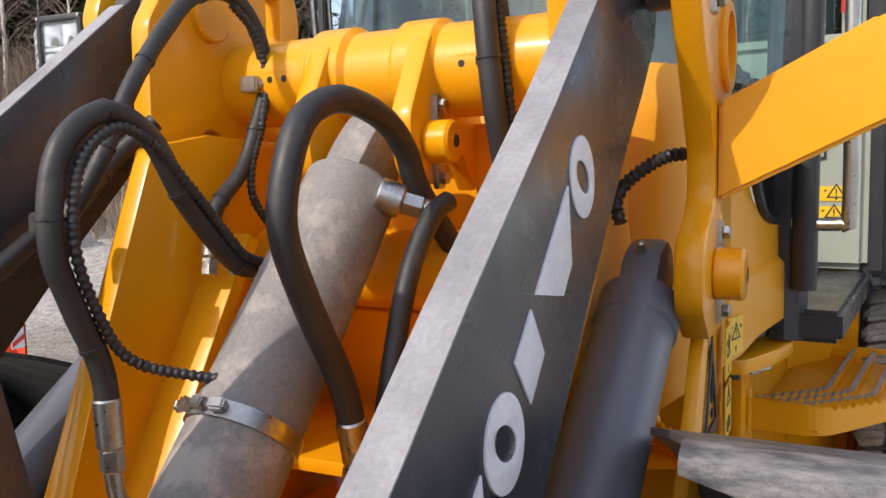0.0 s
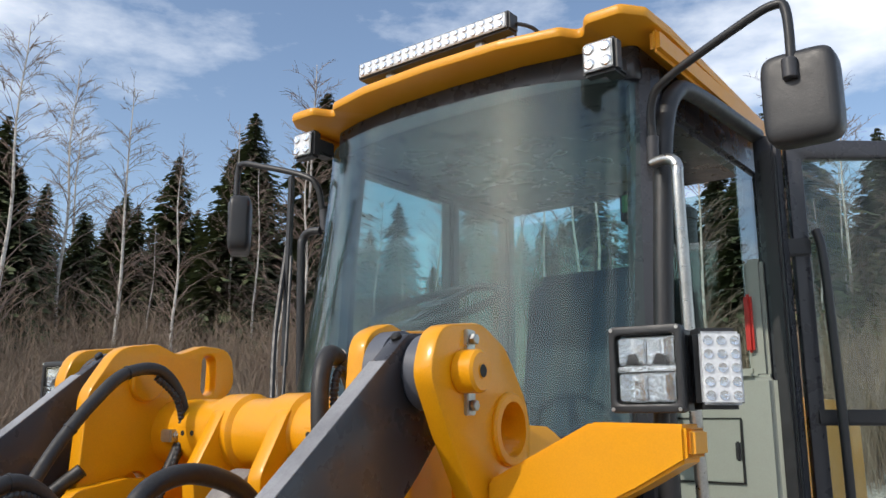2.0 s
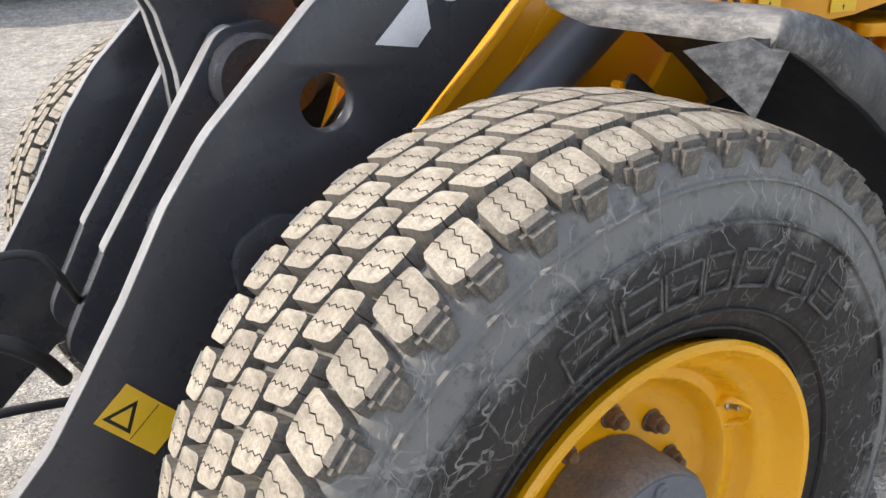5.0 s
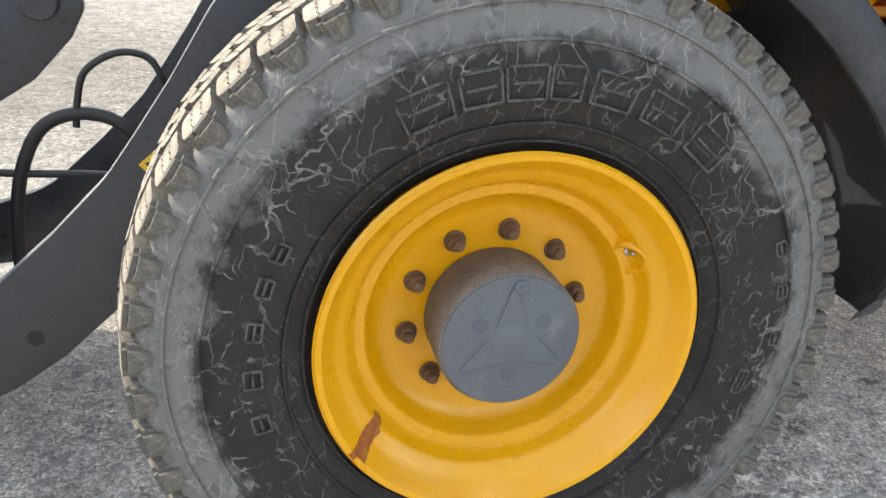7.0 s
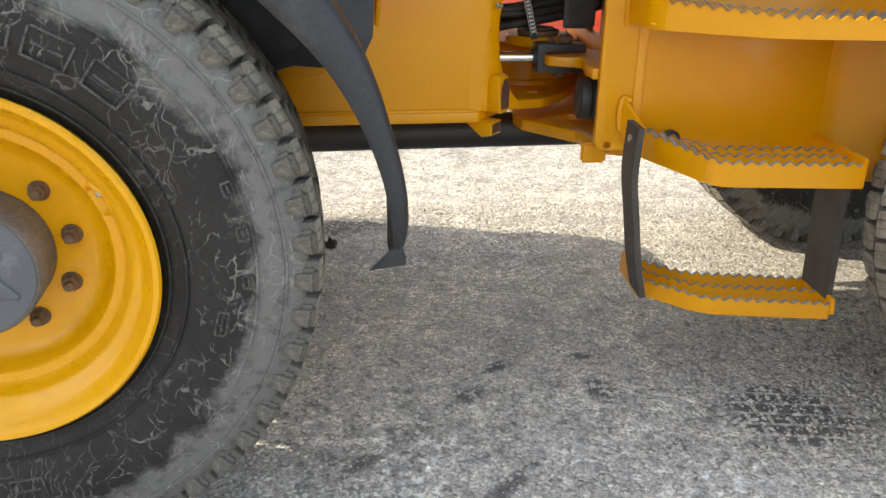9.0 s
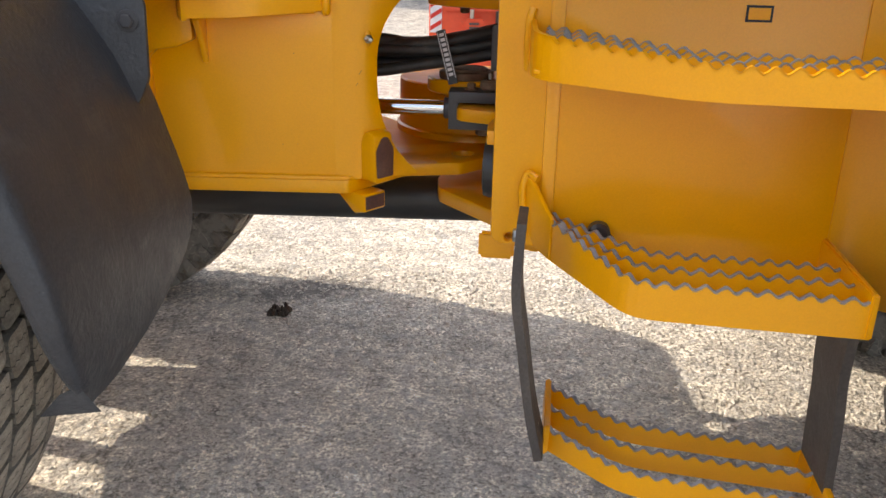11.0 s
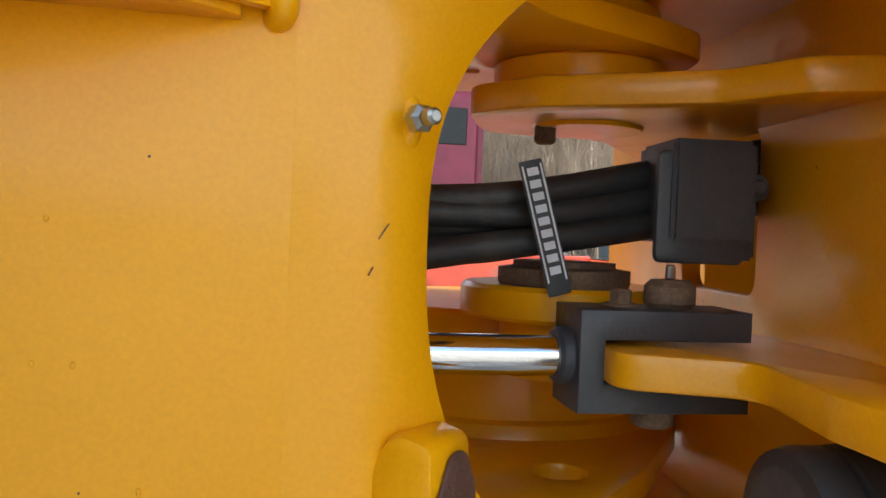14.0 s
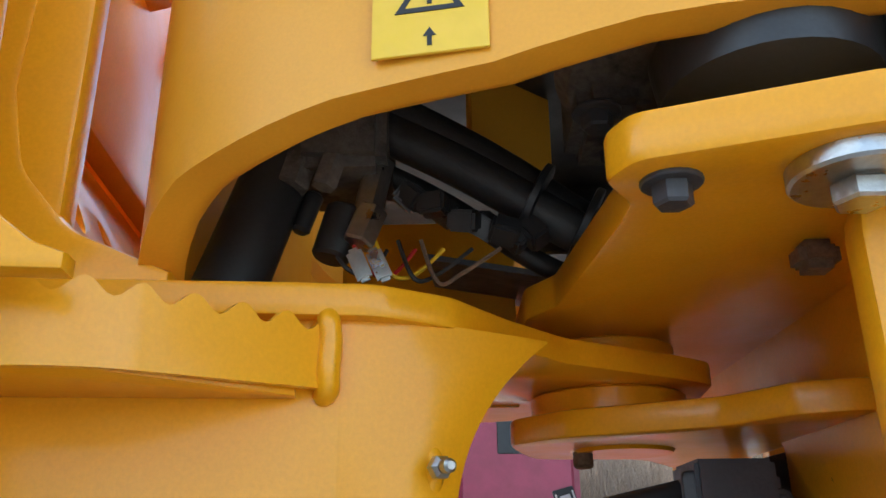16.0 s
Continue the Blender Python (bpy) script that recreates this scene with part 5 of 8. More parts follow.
# ---- head lamps on beams ----


def head_lamp(parent, m):
    """Twin work and driving lamp with a side indicator; faces -x in its own axes."""
    XF.append(XF[0])
    XF[0] = m
    rim = rounded([(-0.075, -0.085), (0.075, -0.085), (0.075, 0.085), (-0.075, 0.085)], .012)
    hole = rounded([(-0.062, -0.068), (0.062, -0.068), (0.062, 0.068), (-0.062, 0.068)], .014)
    hl = part("head_lamp", plate_bm(rim, -0.075, -0.045, [hole], 0.004, "x"), black_pl, parent, "black twin headlamp with clear lenses and side indicator")
    part("lamp_housing", box_bm(-0.05, 0.06, -0.072, 0.072, -0.08, 0.08, 0.015), black_pl, hl)
    for z0, z1 in ((0.006, 0.064), (-0.064, -0.006)):
        part("reflector", box_bm(-0.056, -0.050, -0.060, 0.060, z0, z1, 0.003), reflector, hl)
        for k, yy in enumerate((-0.045, -0.015, 0.015, 0.045)):
            part("reflector_facet", moved(box_bm(-0.004, 0.004, -0.014, 0.014, z0 + 0.003, z1 - 0.003, 0.003, 2), pose(-0.057, yy, 0, 0, 0, (-28, 12, -12, 28)[k])), reflector, hl)
        if z0 > 0:
            for y in (-0.026, 0.03):
                part("bulb_shade", moved(plate_bm([Vector((-0.014, 0)), Vector((0.014, 0)), Vector((0.005, 0.02)), Vector((-0.005, 0.02))], -0.066, -0.060, (), 0.001, "x"), pose(0, y, z0 + 0.004)), bracket_m, hl)
    part("divider", box_bm(-0.066, -0.05, -0.062, 0.062, -0.005, 0.005, 0.002), reflector, hl)
    part("lens", box_bm(-0.071, -0.0685, -0.062, 0.062, -0.068, 0.068, 0.001), clear, hl)
    for y in (-0.068, 0.068):
        for z in (-0.078, 0.078):
            part("lamp_screw", rod_bm((-0.0755, y, z), (-0.077, y, z), 0.004, k=10, bevel=0.0005), steel, hl)
    keep = XF[0]
    XF[0] = keep @ pose(-0.02, -0.088, 0, 0, 0, 38)
    part("indicator_housing", box_bm(-0.022, 0.05, -0.082, 0.012, -0.078, 0.078, 0.012), black_pl, hl)
    part("indicator_lens", box_bm(-0.030, -0.020, -0.076, 0.006, -0.070, 0.070, 0.005), led_m, hl, "clear indicator lens with round diodes")
    for z in (-0.052, -0.026, 0.0, 0.026, 0.052):
        for y in (-0.062, -0.036, -0.010):
            part("diode", moved(lathe_bm([(0.010, -0.030), (0.009, -0.0325), (0.006, -0.0315), (0.0, -0.033)], 8, "x"), pose(0, y, z)), reflector, hl)
    XF[0] = keep
    part("lamp_stem", rod_bm((0, 0, -0.115), (0, 0, -0.08), 0.016, k=16), bracket_m, hl)
    XF[0] = XF.pop()
    return hl


for s, f in ((-1, lambda y: y), (1, mir)):
    beam = part("lamp_beam", join(box_bm(0, 1, 0, 1, 0, 1, 0)), yellow, loader, "yellow folded lamp beam")
    me = beam.data
    pts = [(0.690, -0.549, 1.587), (0.690, -0.549, 1.728), (0.690, -0.748, 1.831), (0.690, -0.908, 1.828), (0.690, -0.908, 1.770), (0.690, -0.825, 1.722)]
    bb = bmesh.new()
    front_v = [bb.verts.new((x, f(y), z)) for x, y, z in pts]
    back_v = [bb.verts.new((x + 0.10, f(y), z)) for x, y, z in pts]
    bb.faces.new(front_v)
    bb.faces.new(back_v[::-1])
    for i in range(6):
        j = (i + 1) % 6
        if i != 5 or True:
            bb.faces.new((front_v[i], front_v[j], back_v[j], back_v[i]))
    bmesh.ops.recalc_face_normals(bb, faces=bb.faces)
    bmesh.ops.bevel(bb, geom=bb.edges[:], offset=0.006, segments=2, affect="EDGES")
    bmesh.ops.transform(bb, matrix=FRONT, verts=bb.verts)
    bb.to_mesh(me)
    bb.free()
    me.shade_smooth()
    me.set_sharp_from_angle(angle=radians(30))
    part("end_buffer", box_bm(0.697, 0.778, f(-0.9075), f(-0.920), 1.776, 1.822, 0.007, 3), yellow_pl, beam)
    head_lamp(loader, FRONT @ pose(0.768, f(-0.847), 1.918, 0, 0, -4 if s < 0 else 4) @ Matrix.Scale(0.85, 4) @ (Matrix() if s < 0 else Matrix.Diagonal((1, -1, 1, 1))))

# ---- wheels ----
XF[0] = Matrix()
R_TYRE = 0.632


def block_mesh(w, l, h, skew):
    """A tread block cut by two wavy sipes, dusty on top: y across, x round the tyre, z out."""
    bm = bmesh.new()
    cuts = [-0.5, -0.17, 0.17, 0.5]
    for a, b in zip(cuts, cuts[1:]):
        loop = []
        for c, sg in ((a, 1), (b, -1)):
            side = []
            for k in range(9):
                u = k / 8 - 0.5
                wob = 0.0024 * ((k % 2) * 2 - 1) if abs(c) < 0.4 else -sg * 0.06 * l * (0.35 - abs(abs(u) - 0.2)) - (0.05 * l * sg * -1 if abs(u) > 0.45 else 0)
                ww = w * (0.90 if abs(c) > 0.4 else 1.0)
                side.append((c * l + wob + (0.0010 * sg if abs(c) < 0.4 else 0), u * ww))
            loop += side if sg > 0 else side[::-1]
        topv, bot = [], []
        for x, y in loop:
            xx = x + skew * y
            topv.append(bm.verts.new((xx * 0.955, y * 0.94, h - 0.35 * (abs(y) / w) ** 2 * h)))
            bot.append(bm.verts.new((xx * 1.04, y * 1.03, -0.012)))
        f = bm.faces.new(topv)
        f.material_index = 0
        for i in range(len(loop)):
            j = (i + 1) % len(loop)
            bm.faces.new((topv[i], topv[j], bot[j], bot[i])).material_index = 1
    saved, XF[0] = XF[0], Matrix()
    me = mesh_of(bm, "tread_block", tread_m, 30)
    me.materials.append(tread_side)
    XF[0] = saved
    return me


def grow(r):
    return r + 0.024 * max(0.0, (r - 0.36) / 0.25)


def wheel(m, single, label):
    """A dusty tyre on a yellow rim; its outer side faces -y, y = 0 is the bolt plane."""
    saved, XF[0] = XF[0], m
    rubber = tyre_rubber(*m.translation)
    T = [(0.335, -0.10), (0.345, -0.128), (0.375, -0.145), (0.42, -0.168), (0.455, -0.176), (0.50, -0.175), (0.54, -0.168), (0.572, -0.160), (0.592, -0.152), (0.602, -0.140), (0.607, -0.10), (0.611, 0.03), (0.607, 0.16), (0.604, 0.20), (0.592, 0.212), (0.54, 0.228), (0.455, 0.236), (0.375, 0.205), (0.335, 0.16)]
    T = [(grow(r), y + 0.018 if y < 0.1 else y) for r, y in T]
    w = part("wheel", lathe_bm(T, 96, "y", (0, 0, 0), True), rubber, loader, label, 50)
    for r, y in ((0.515, -0.1765), (0.395, -0.1595), (0.565, -0.1645), (0.365, -0.143)):
        r, y = grow(r), y + 0.018
        part("sidewall_rib", lathe_bm([(r - 0.004, y + 0.004), (r - 0.002, y - 0.002), (r + 0.002, y - 0.002), (r + 0.004, y + 0.004)], 96, "y", (0, 0, 0), True), rubber, w)
    RIM = [(0.318, 0.10), (0.328, -0.09), (0.336, -0.118), (0.350, -0.130), (0.352, -0.140), (0.347, -0.146), (0.337, -0.144), (0.326, -0.128), (0.316, -0.108), (0.305, -0.098), (0.291, -0.092), (0.283, -0.080), (0.279, -0.062), (0.270, -0.052), (0.252, -0.050), (0.246, -0.044), (0.240, -0.020), (0.225, -0.006), (0.205, 0.0), (0.12, 0.0), (0.12, 0.02), (0.25, 0.02), (0.30, 0.10)]
    rim = part("rim", lathe_bm(RIM, 80, "y", (0, 0, 0), True), rim_m, w, "glossy yellow steel rim")
    hubp = part("hub", lathe_bm([(0.128, 0.0), (0.132, -0.004), (0.132, -0.05), (0.1335, -0.056), (0.1335, -0.112), (0.130, -0.118), (0.126, -0.1185)], 56, "y"), dusty_hub, w, "dusty grey planetary hub drum")
    part("hub_face", lathe_bm([(0.126, -0.118), (0.125, -0.1215), (0.05, -0.1225), (0.040, -0.127), (0.028, -0.1315), (0.0, -0.133)], 56, "y"), hub_m, w)
    for k in range(3):
        a = radians(90 + 120 * k + 60)
        part("hub_dimple", moved(lathe_bm([(0.0, -0.1225), (0.012, -0.1235), (0.015, -0.1232), (0.016, -0.1205)], 20, "y"), pose(0.068 * math.cos(a), 0, 0.068 * math.sin(a))), cylgrey, w)
    star = []
    for k in range(3):
        c = radians(90 + 120 * k)
        star += [(0.104 * math.cos(c - 0.05), 0.104 * math.sin(c - 0.05), .006), (0.104 * math.cos(c + 0.05), 0.104 * math.sin(c + 0.05), .006), (0.040 * math.cos(c + radians(60)), 0.040 * math.sin(c + radians(60)), .02)]
    part("hub_star", plate_bm(rounded(star, .01), -0.1285, -0.116, (), 0.005), hub_m, w, "", 20)
    part("hub_plug", join(rod_bm((0.012, -0.12, 0.105), (0.012, -0.128, 0.105), 0.0135, k=20), box_bm(0.0075, 0.0165, -0.1292, -0.1275, 0.1005, 0.1095, 0.0005)), hub_m, w, "drain plug in the hub face")
    nut = None
    for k in range(10):
        a = radians(9.6 + 36 * k)
        p = Vector((0.1675 * math.cos(a), 0, 0.1675 * math.sin(a)))
        part("wheel_bolt", join(hex_bm(p, p + Vector((0, -0.022, 0)), 0.0165), rod_bm(p + Vector((0, -0.02, 0)), p + Vector((0, -0.036, 0)), 0.010, k=14), rod_bm(p, p + Vector((0, -0.004, 0)), 0.021, k=18)), rusty, w, "rust-brown wheel bolt")
    # valve guard lug on the rim
    part("valve_guard", tube_bm(smooth_path([(0.215, -0.03, 0.125), (0.232, -0.062, 0.150), (0.262, -0.082, 0.135), (0.268, -0.07, 0.10), (0.25, -0.045, 0.085)]), 0.011, 12, flat=0.6), rim_m, w)
    part("valve", join(rod_bm((0.238, -0.03, 0.125), (0.245, -0.075, 0.13), 0.005, k=12), hex_bm((0.241, -0.05, 0.127), (0.242, -0.058, 0.128), 0.009)), steel, w, "tyre valve")
    # raised maker's marks as plain bars on the side wall
    for a0, span, rr, hh in ((112, 5, 0.452, 0.028), (101, 4, 0.455, 0.026), (92, 4, 0.455, 0.026), (84, 3.2, 0.456, 0.026), (74, 4.5, 0.456, 0.026), (62, 4.5, 0.456, 0.026), (49, 4.5, 0.456, 0.026), (152, 2, 0.44, 0.012), (160, 2, 0.44, 0.012), (170, 2, 0.44, 0.012), (181, 2, 0.44, 0.014), (192, 2, 0.44, 0.014), (18, 1.5, 0.50, 0.010), (8, 1.5, 0.50, 0.010), (-3, 1.5, 0.50, 0.010), (-14, 3, 0.46, 0.010), (236, 4, 0.456, 0.026), (248, 4, 0.456, 0.026), (262, 4, 0.456, 0.026), (276, 4, 0.456, 0.026)):
        bars = []
        for da, dr, wl, hl in ((-span, 0, 0.0022, hh), (span, 0, 0.0022, hh), (0, -hh, span * 0.0079, 0.0022), (0, hh, span * 0.0079, 0.0022), (0, 0, span * 0.006, 0.0022)):
            a = radians(a0 + da)
            mm = Matrix.Rotation(-a + math.pi / 2, 4, "Y") @ Matrix.Translation((0, -0.1582, grow(rr) + dr))
            bars.append(moved(box_bm(-wl, wl, -0.0022, 0.004, -hl, hl, 0.001, 1), mm))
        part("raised_mark", join(*bars), mark_m, w)
    rows = [(-0.094, 0.075, 0.070, 0.16), (-0.020, 0.062, 0.071, -0.28), (0.045, 0.062, 0.071, -0.28), (0.110, 0.062, 0.071, -0.28), (0.180, 0.075, 0.070, -0.16)]
    count = 50
    joined = []
    for i, (y, wd, ln, skew) in enumerate(rows):
        me = block_mesh(wd, ln, 0.023, skew)
        for k in range(count):
            a = 2 * math.pi * (k + 0.30 * i) / count
            lean = 0.0
            base_r = 0.638 if i in (1, 2, 3) else 0.630
            mm = Matrix.Rotation(a, 4, "Y") @ Matrix.Translation((0, y, base_r)) @ Matrix.Rotation(radians({0: 10, 4: -10}.get(i, 0)), 4, "X")
            if single:
                ob = new("tread_block", me)
                ob.parent = w
                ob.matrix_basis = m @ mm
            else:
                joined.append((me, mm))
    # outer shoulder lugs running down the side wall
    for side_y, sg in ((-0.128, -1), (0.212, 1)):
        lug = box_bm(-0.026, 0.026, -0.015, 0.015, -0.034, 0.031, 0.009, 2)
        for v in lug.verts:
            if v.co.z < 0:
                v.co.x *= 0.72
        keep, XF[0] = XF[0], Matrix()
        me = mesh_of(lug, "shoulder_lug", tread_side)
        XF[0] = keep
        bmx = bmesh.new()
        for k in range(count):
            a = 2 * math.pi * (k + (0.0 if sg < 0 else 0.2)) / count
            mm = Matrix.Rotation(a, 4, "Y") @ Matrix.Translation((0, side_y, 0.615)) @ Matrix.Rotation(radians(-12 * sg), 4, "X")
            if single and sg < 0:
                ob = new("shoulder_lug", me)
                ob.parent = w
                ob.matrix_basis = m @ mm
            else:
                k0 = len(bmx.verts)
                bmx.from_mesh(me)
                bmx.verts.ensure_lookup_table()
                for v in bmx.verts[k0:]:
                    v.co = mm @ v.co
        if len(bmx.verts):
            tagged(part("shoulder_lug", bmx, rubber, w), kind="stuff")
        else:
            bmx.free()
    if not single:
        bmx = bmesh.new()
        for me, mm in joined:
            k0 = len(bmx.verts)
            bmx.from_mesh(me)
            bmx.verts.ensure_lookup_table()
            for v in bmx.verts[k0:]:
                v.co = mm @ v.co
        tr = tagged(part("tread", bmx, tread_m, w), kind="stuff")
        tr.data.materials.append(tread_side)
    XF[0] = saved
    return w


# rust stain on the near front rim
XF[0] = Matrix.Translation((0, -0.948, 0.635))
front_wheel = wheel(XF[0], True, "dusty black tyre with block tread, front wheel")
XF[0] = Matrix.Translation((0, -0.948, 0.635))
for k, (da, r0, r1, w) in enumerate(((0, 0.285, 0.335, 0.011), (2.2, 0.292, 0.330, 0.006), (-1.8, 0.30, 0.345, 0.006))):
    prof = [(0.279, -0.0635), (0.283, -0.0815), (0.291, -0.0935), (0.305, -0.0995), (0.316, -0.1095), (0.326, -0.1295), (0.337, -0.1455), (0.346, -0.1475)]
    rows = []
    for r, y in prof:
        if r0 - 0.008 <= r <= r1 + 0.008:
            wob = w * (1 + 0.35 * math.sin(90 * r + k))
            a = radians(215 + da)
            c = Vector((r * math.cos(a), y, r * math.sin(a)))
            t = Vector((-math.sin(a), 0, math.cos(a)))
            rows.append([c - t * wob, c + t * wob * 0.8])
    part("rust_stain", sweep_sheet(rows, 0.0006), rust_m, front_wheel, "orange-brown rust stain")
XF[0] = Matrix()
FLIP = Matrix.Rotation(math.pi, 4, "Z")
wheel(Matrix.Translation((0, far(-0.948), 0.635)) @ FLIP, False, "dusty black tyre, far front wheel")
wheel(REAR @ Matrix.Translation((1.37, -0.84, 0.635)), False, "dusty black tyre, near rear wheel")
wheel(REAR @ Matrix.Translation((1.37, 0.84, 0.635)) @ FLIP, False, "dusty black tyre, far rear wheel")

# ---- front fender ----
EDGE = [(75.5, 0.750), (63, 0.728), (52, 0.728), (38, 0.746), (28, 0.768), (18, 0.782), (10, 0.790), (4, 0.795), (-1, 0.798), (-3.5, 0.796)]
SKIRT = [(75.5, 0.053), (63, 0.086), (52, 0.100), (38, 0.098), (28, 0.076), (18, 0.052), (10, 0.045), (4, 0.036), (-1, 0.022), (-3.5, 0.012)]
for s, f in ((-1, lambda y: y), (1, far)):
    rows = []
    for i in range(-4, 45):
        u = max(0.0, i / 44)
        deg = 75.0 - 78.5 * u
        curl = max(0, -i)
        r_e, r_t = table(deg, EDGE), table(deg, EDGE) + table(deg, SKIRT)
        deg += (0, 1.3, 2.2, 2.6, 2.3)[curl]
        drop = (0.0, 0.005, 0.018, 0.038, 0.056)[curl]
        y_out = -1.074 + (0.075 * ((u - 0.84) / 0.16) ** 2 if u > 0.84 else 0.0) + 0.002 * curl
        y_in = -0.610 + 0.060 * min(1.0, u / 0.12) - (0.34 * ((u - 0.84) / 0.16) ** 2 if u > 0.84 else 0.0)
        prof = [(0.020, r_e + 0.002), (0.004, r_e), (-0.003, r_e + 0.010), (-0.004, r_e + 0.45 * (r_t - r_e)), (0.0, r_e + 0.78 * (r_t - r_e)), (0.008, r_e + 0.93 * (r_t - r_e)), (0.026, r_t - 0.002), (0.055, r_t)]
        line = [(y_out + d, r) for d, r in prof]
        line += [(line[-1][0] + (y_in - line[-1][0]) * k / 7, r_t + 0.004 * math.sin(math.pi * k / 7)) for k in range(1, 8)]
        a = radians(deg)
        rows.append([Vector((math.cos(a) * min(r, r_t - drop * (1.0 - 0.45 * max(0.0, (y + 0.71) / 0.1))), f(y), 0.635 + math.sin(a) * min(r, r_t - drop * (1.0 - 0.45 * max(0.0, (y + 0.71) / 0.1))))) for y, r in line])
    fd = part("front_fender", sweep_sheet(rows, 0.008), fender_m, loader, "scuffed black moulded front fender with a rolled rim", 60)
    stay = [(0.35, 0.98, .02), (0.35, 1.225, .02), (0.372, 1.25, .02), (0.47, 1.175, .05), (0.60, 1.15, .03), (0.76, 1.165, .03), (0.803, 1.13, .03), (0.797, 1.0, .03), (0.775, 0.955, .03), (0.728, 0.925, .02), (0.61, 0.935, .05), (0.50, 0.90, .05)]
    part("fender_stay", plate_bm(rounded(stay, .03), f(-0.625), f(-0.613), (), 0.004), fender_m, fd)
    part("stay_bolt", bolt_bm((0.772, f(-0.625), 1.095), (0, s, 0), 0.012, 0.012), bracket_m, fd)
    part("stay_bolt", bolt_bm((0.607, f(-0.625), 0.995), (0, s, 0), 0.015, 0.012), bracket_m, fd)
    part("stay_arm", tube_bm(smooth_path([(0.40, f(-0.40), 1.10), (0.38, f(-0.52), 1.12), (0.36, f(-0.66), 1.2)]), 0.018, 12), darkgrey, fd)
    part("fender_bolt", bolt_bm((0.655, f(-0.66), 1.085), (0.6, 0, 0.7), 0.014, 0.012), steel, fd)

# ---- rear half: frame, joint, cowl, cab (turned by the joint) ----
XF[0] = REAR
rf = part("rear_frame", plate_bm(rounded([(0.055, 0.69, .03), (0.055, 1.205, .03), (0.95, 1.205, .0), (0.95, 0.60, .02), (0.70, 0.62, .1), (0.12, 0.69, .02)], .02), -0.436, -0.41, [circle(0.09, 0.705, 0.009)], 0.004), yellow, loader, "yellow rear frame with side plate and steps")
part("far_side_plate", plate_bm(rounded([(0.30, 0.72, .03), (0.30, 1.205), (0.95, 1.205), (0.95, 0.62)], .02), 0.44, 0.47, (), 0.004), yellow, rf)
# front wall of the rear frame, with openings for shaft and hoses
hole1 = rounded([(-0.03, 0.935), (0.15, 0.935), (0.15, 1.10), (-0.03, 1.10)], .02)
part("joint_wall", plate_bm(rounded([(-0.44, 0.70), (0.44, 0.70), (0.44, 1.22), (-0.44, 1.22)], .01), 0.145, 0.17, [hole1], 0.003, "x"), greasy_yellow, rf)
UP = [(-0.125, 0.0, .05), (-0.124, -0.125, .04), (-0.098, -0.169, .03), (-0.076, -0.371, .03), (-0.075, -0.405, .02), (-0.098, -0.44, .02), (-0.085, -0.470, .025), (0.04, -0.513, .03), (0.16, -0.53, .01), (0.16, 0.45), (-0.10, 0.30, .04), (-0.15, 0.10, .1)]
up = part("upper_joint_plate", plate_bm(rounded(UP, .04), 1.206, 1.240, (), 0.005, "z"), yellow, rf)
for x, y in ((-0.057, -0.443), (-0.057, 0.42)):
    part("plate_bolt", bolt_bm((x, y, 1.206), (0, 0, -1), 0.0125, 0.017), bracket_m, up, "black flanged bolt")
part("mount_washer", lathe_bm([(0.0, 1.194), (0.037, 1.194), (0.039, 1.196), (0.039, 1.2055)], 36, "z", (0.045, -0.462, 0)), steel, up, "broad zinc washer")
part("mount_bolt", bolt_bm((0.045, -0.462, 1.194), (0, 0, -1), 0.017, 0.014, False), steel, up)
part("rubber_mount", lathe_bm([(0.04, 1.262), (0.07, 1.275), (0.075, 1.31), (0.06, 1.33), (0.03, 1.335)], 32, "z", (0.02, -0.42, 0)), black_pl, up, "black rubber cab mount")
part("square_nut", box_bm(0.058, 0.088, -0.345, -0.315, 1.184, 1.206, 0.006), rusty, up)
LOW = [(-0.12, 0.06, .06), (-0.138, -0.02, .04), (-0.085, -0.085, .05), (0.05, -0.153, .04), (0.088, -0.216, .03), (0.16, -0.245), (0.16, 0.36), (0.03, 0.13, .06), (-0.10, 0.12, .08)]
part("lower_joint_plate", plate_bm(rounded(LOW, .05), 1.098, 1.126, (), 0.004, "z"), greasy_yellow, rf)
part("joint_cap", lathe_bm([(0.0, 1.093), (0.055, 1.094), (0.058, 1.099)], 32, "z", (-0.01, 0.03, 0)), yellow, rf)
part("joint_cap_bolt", rod_bm((-0.055, 0.02, 1.098), (-0.055, 0.02, 1.078), 0.011, k=14), rusty, rf)
part("bottom_lug", plate_bm(rounded([(-0.105, -0.03, .04), (-0.09, -0.11, .04), (0.045, -0.26, .03), (0.07, -0.36, .03), (0.16, -0.42), (0.16, 0.40), (-0.10, 0.12, .08)], .03), 0.665, 0.70, [circle(0.070, -0.075, 0.038)], 0.004, "z"), greasy_yellow, rf)
part("lug_cheek", box_bm(0.03, 0.10, -0.40, -0.385, 0.645, 0.70, 0.006), yellow, rf)
# lug for the steering cylinder
part("steering_lug", plate_bm(rounded([(-0.045, -0.205, .04), (0.0, -0.22, .03), (0.05, -0.236, .05), (0.036, -0.345, .05), (0.040, -0.412, .003), (0.144, -0.412), (0.144, -0.05), (0.02, -0.09, .05), (-0.04, -0.11, .04)], .03), 0.875, 0.903, (), 0.004, "z"), greasy_yellow, rf)
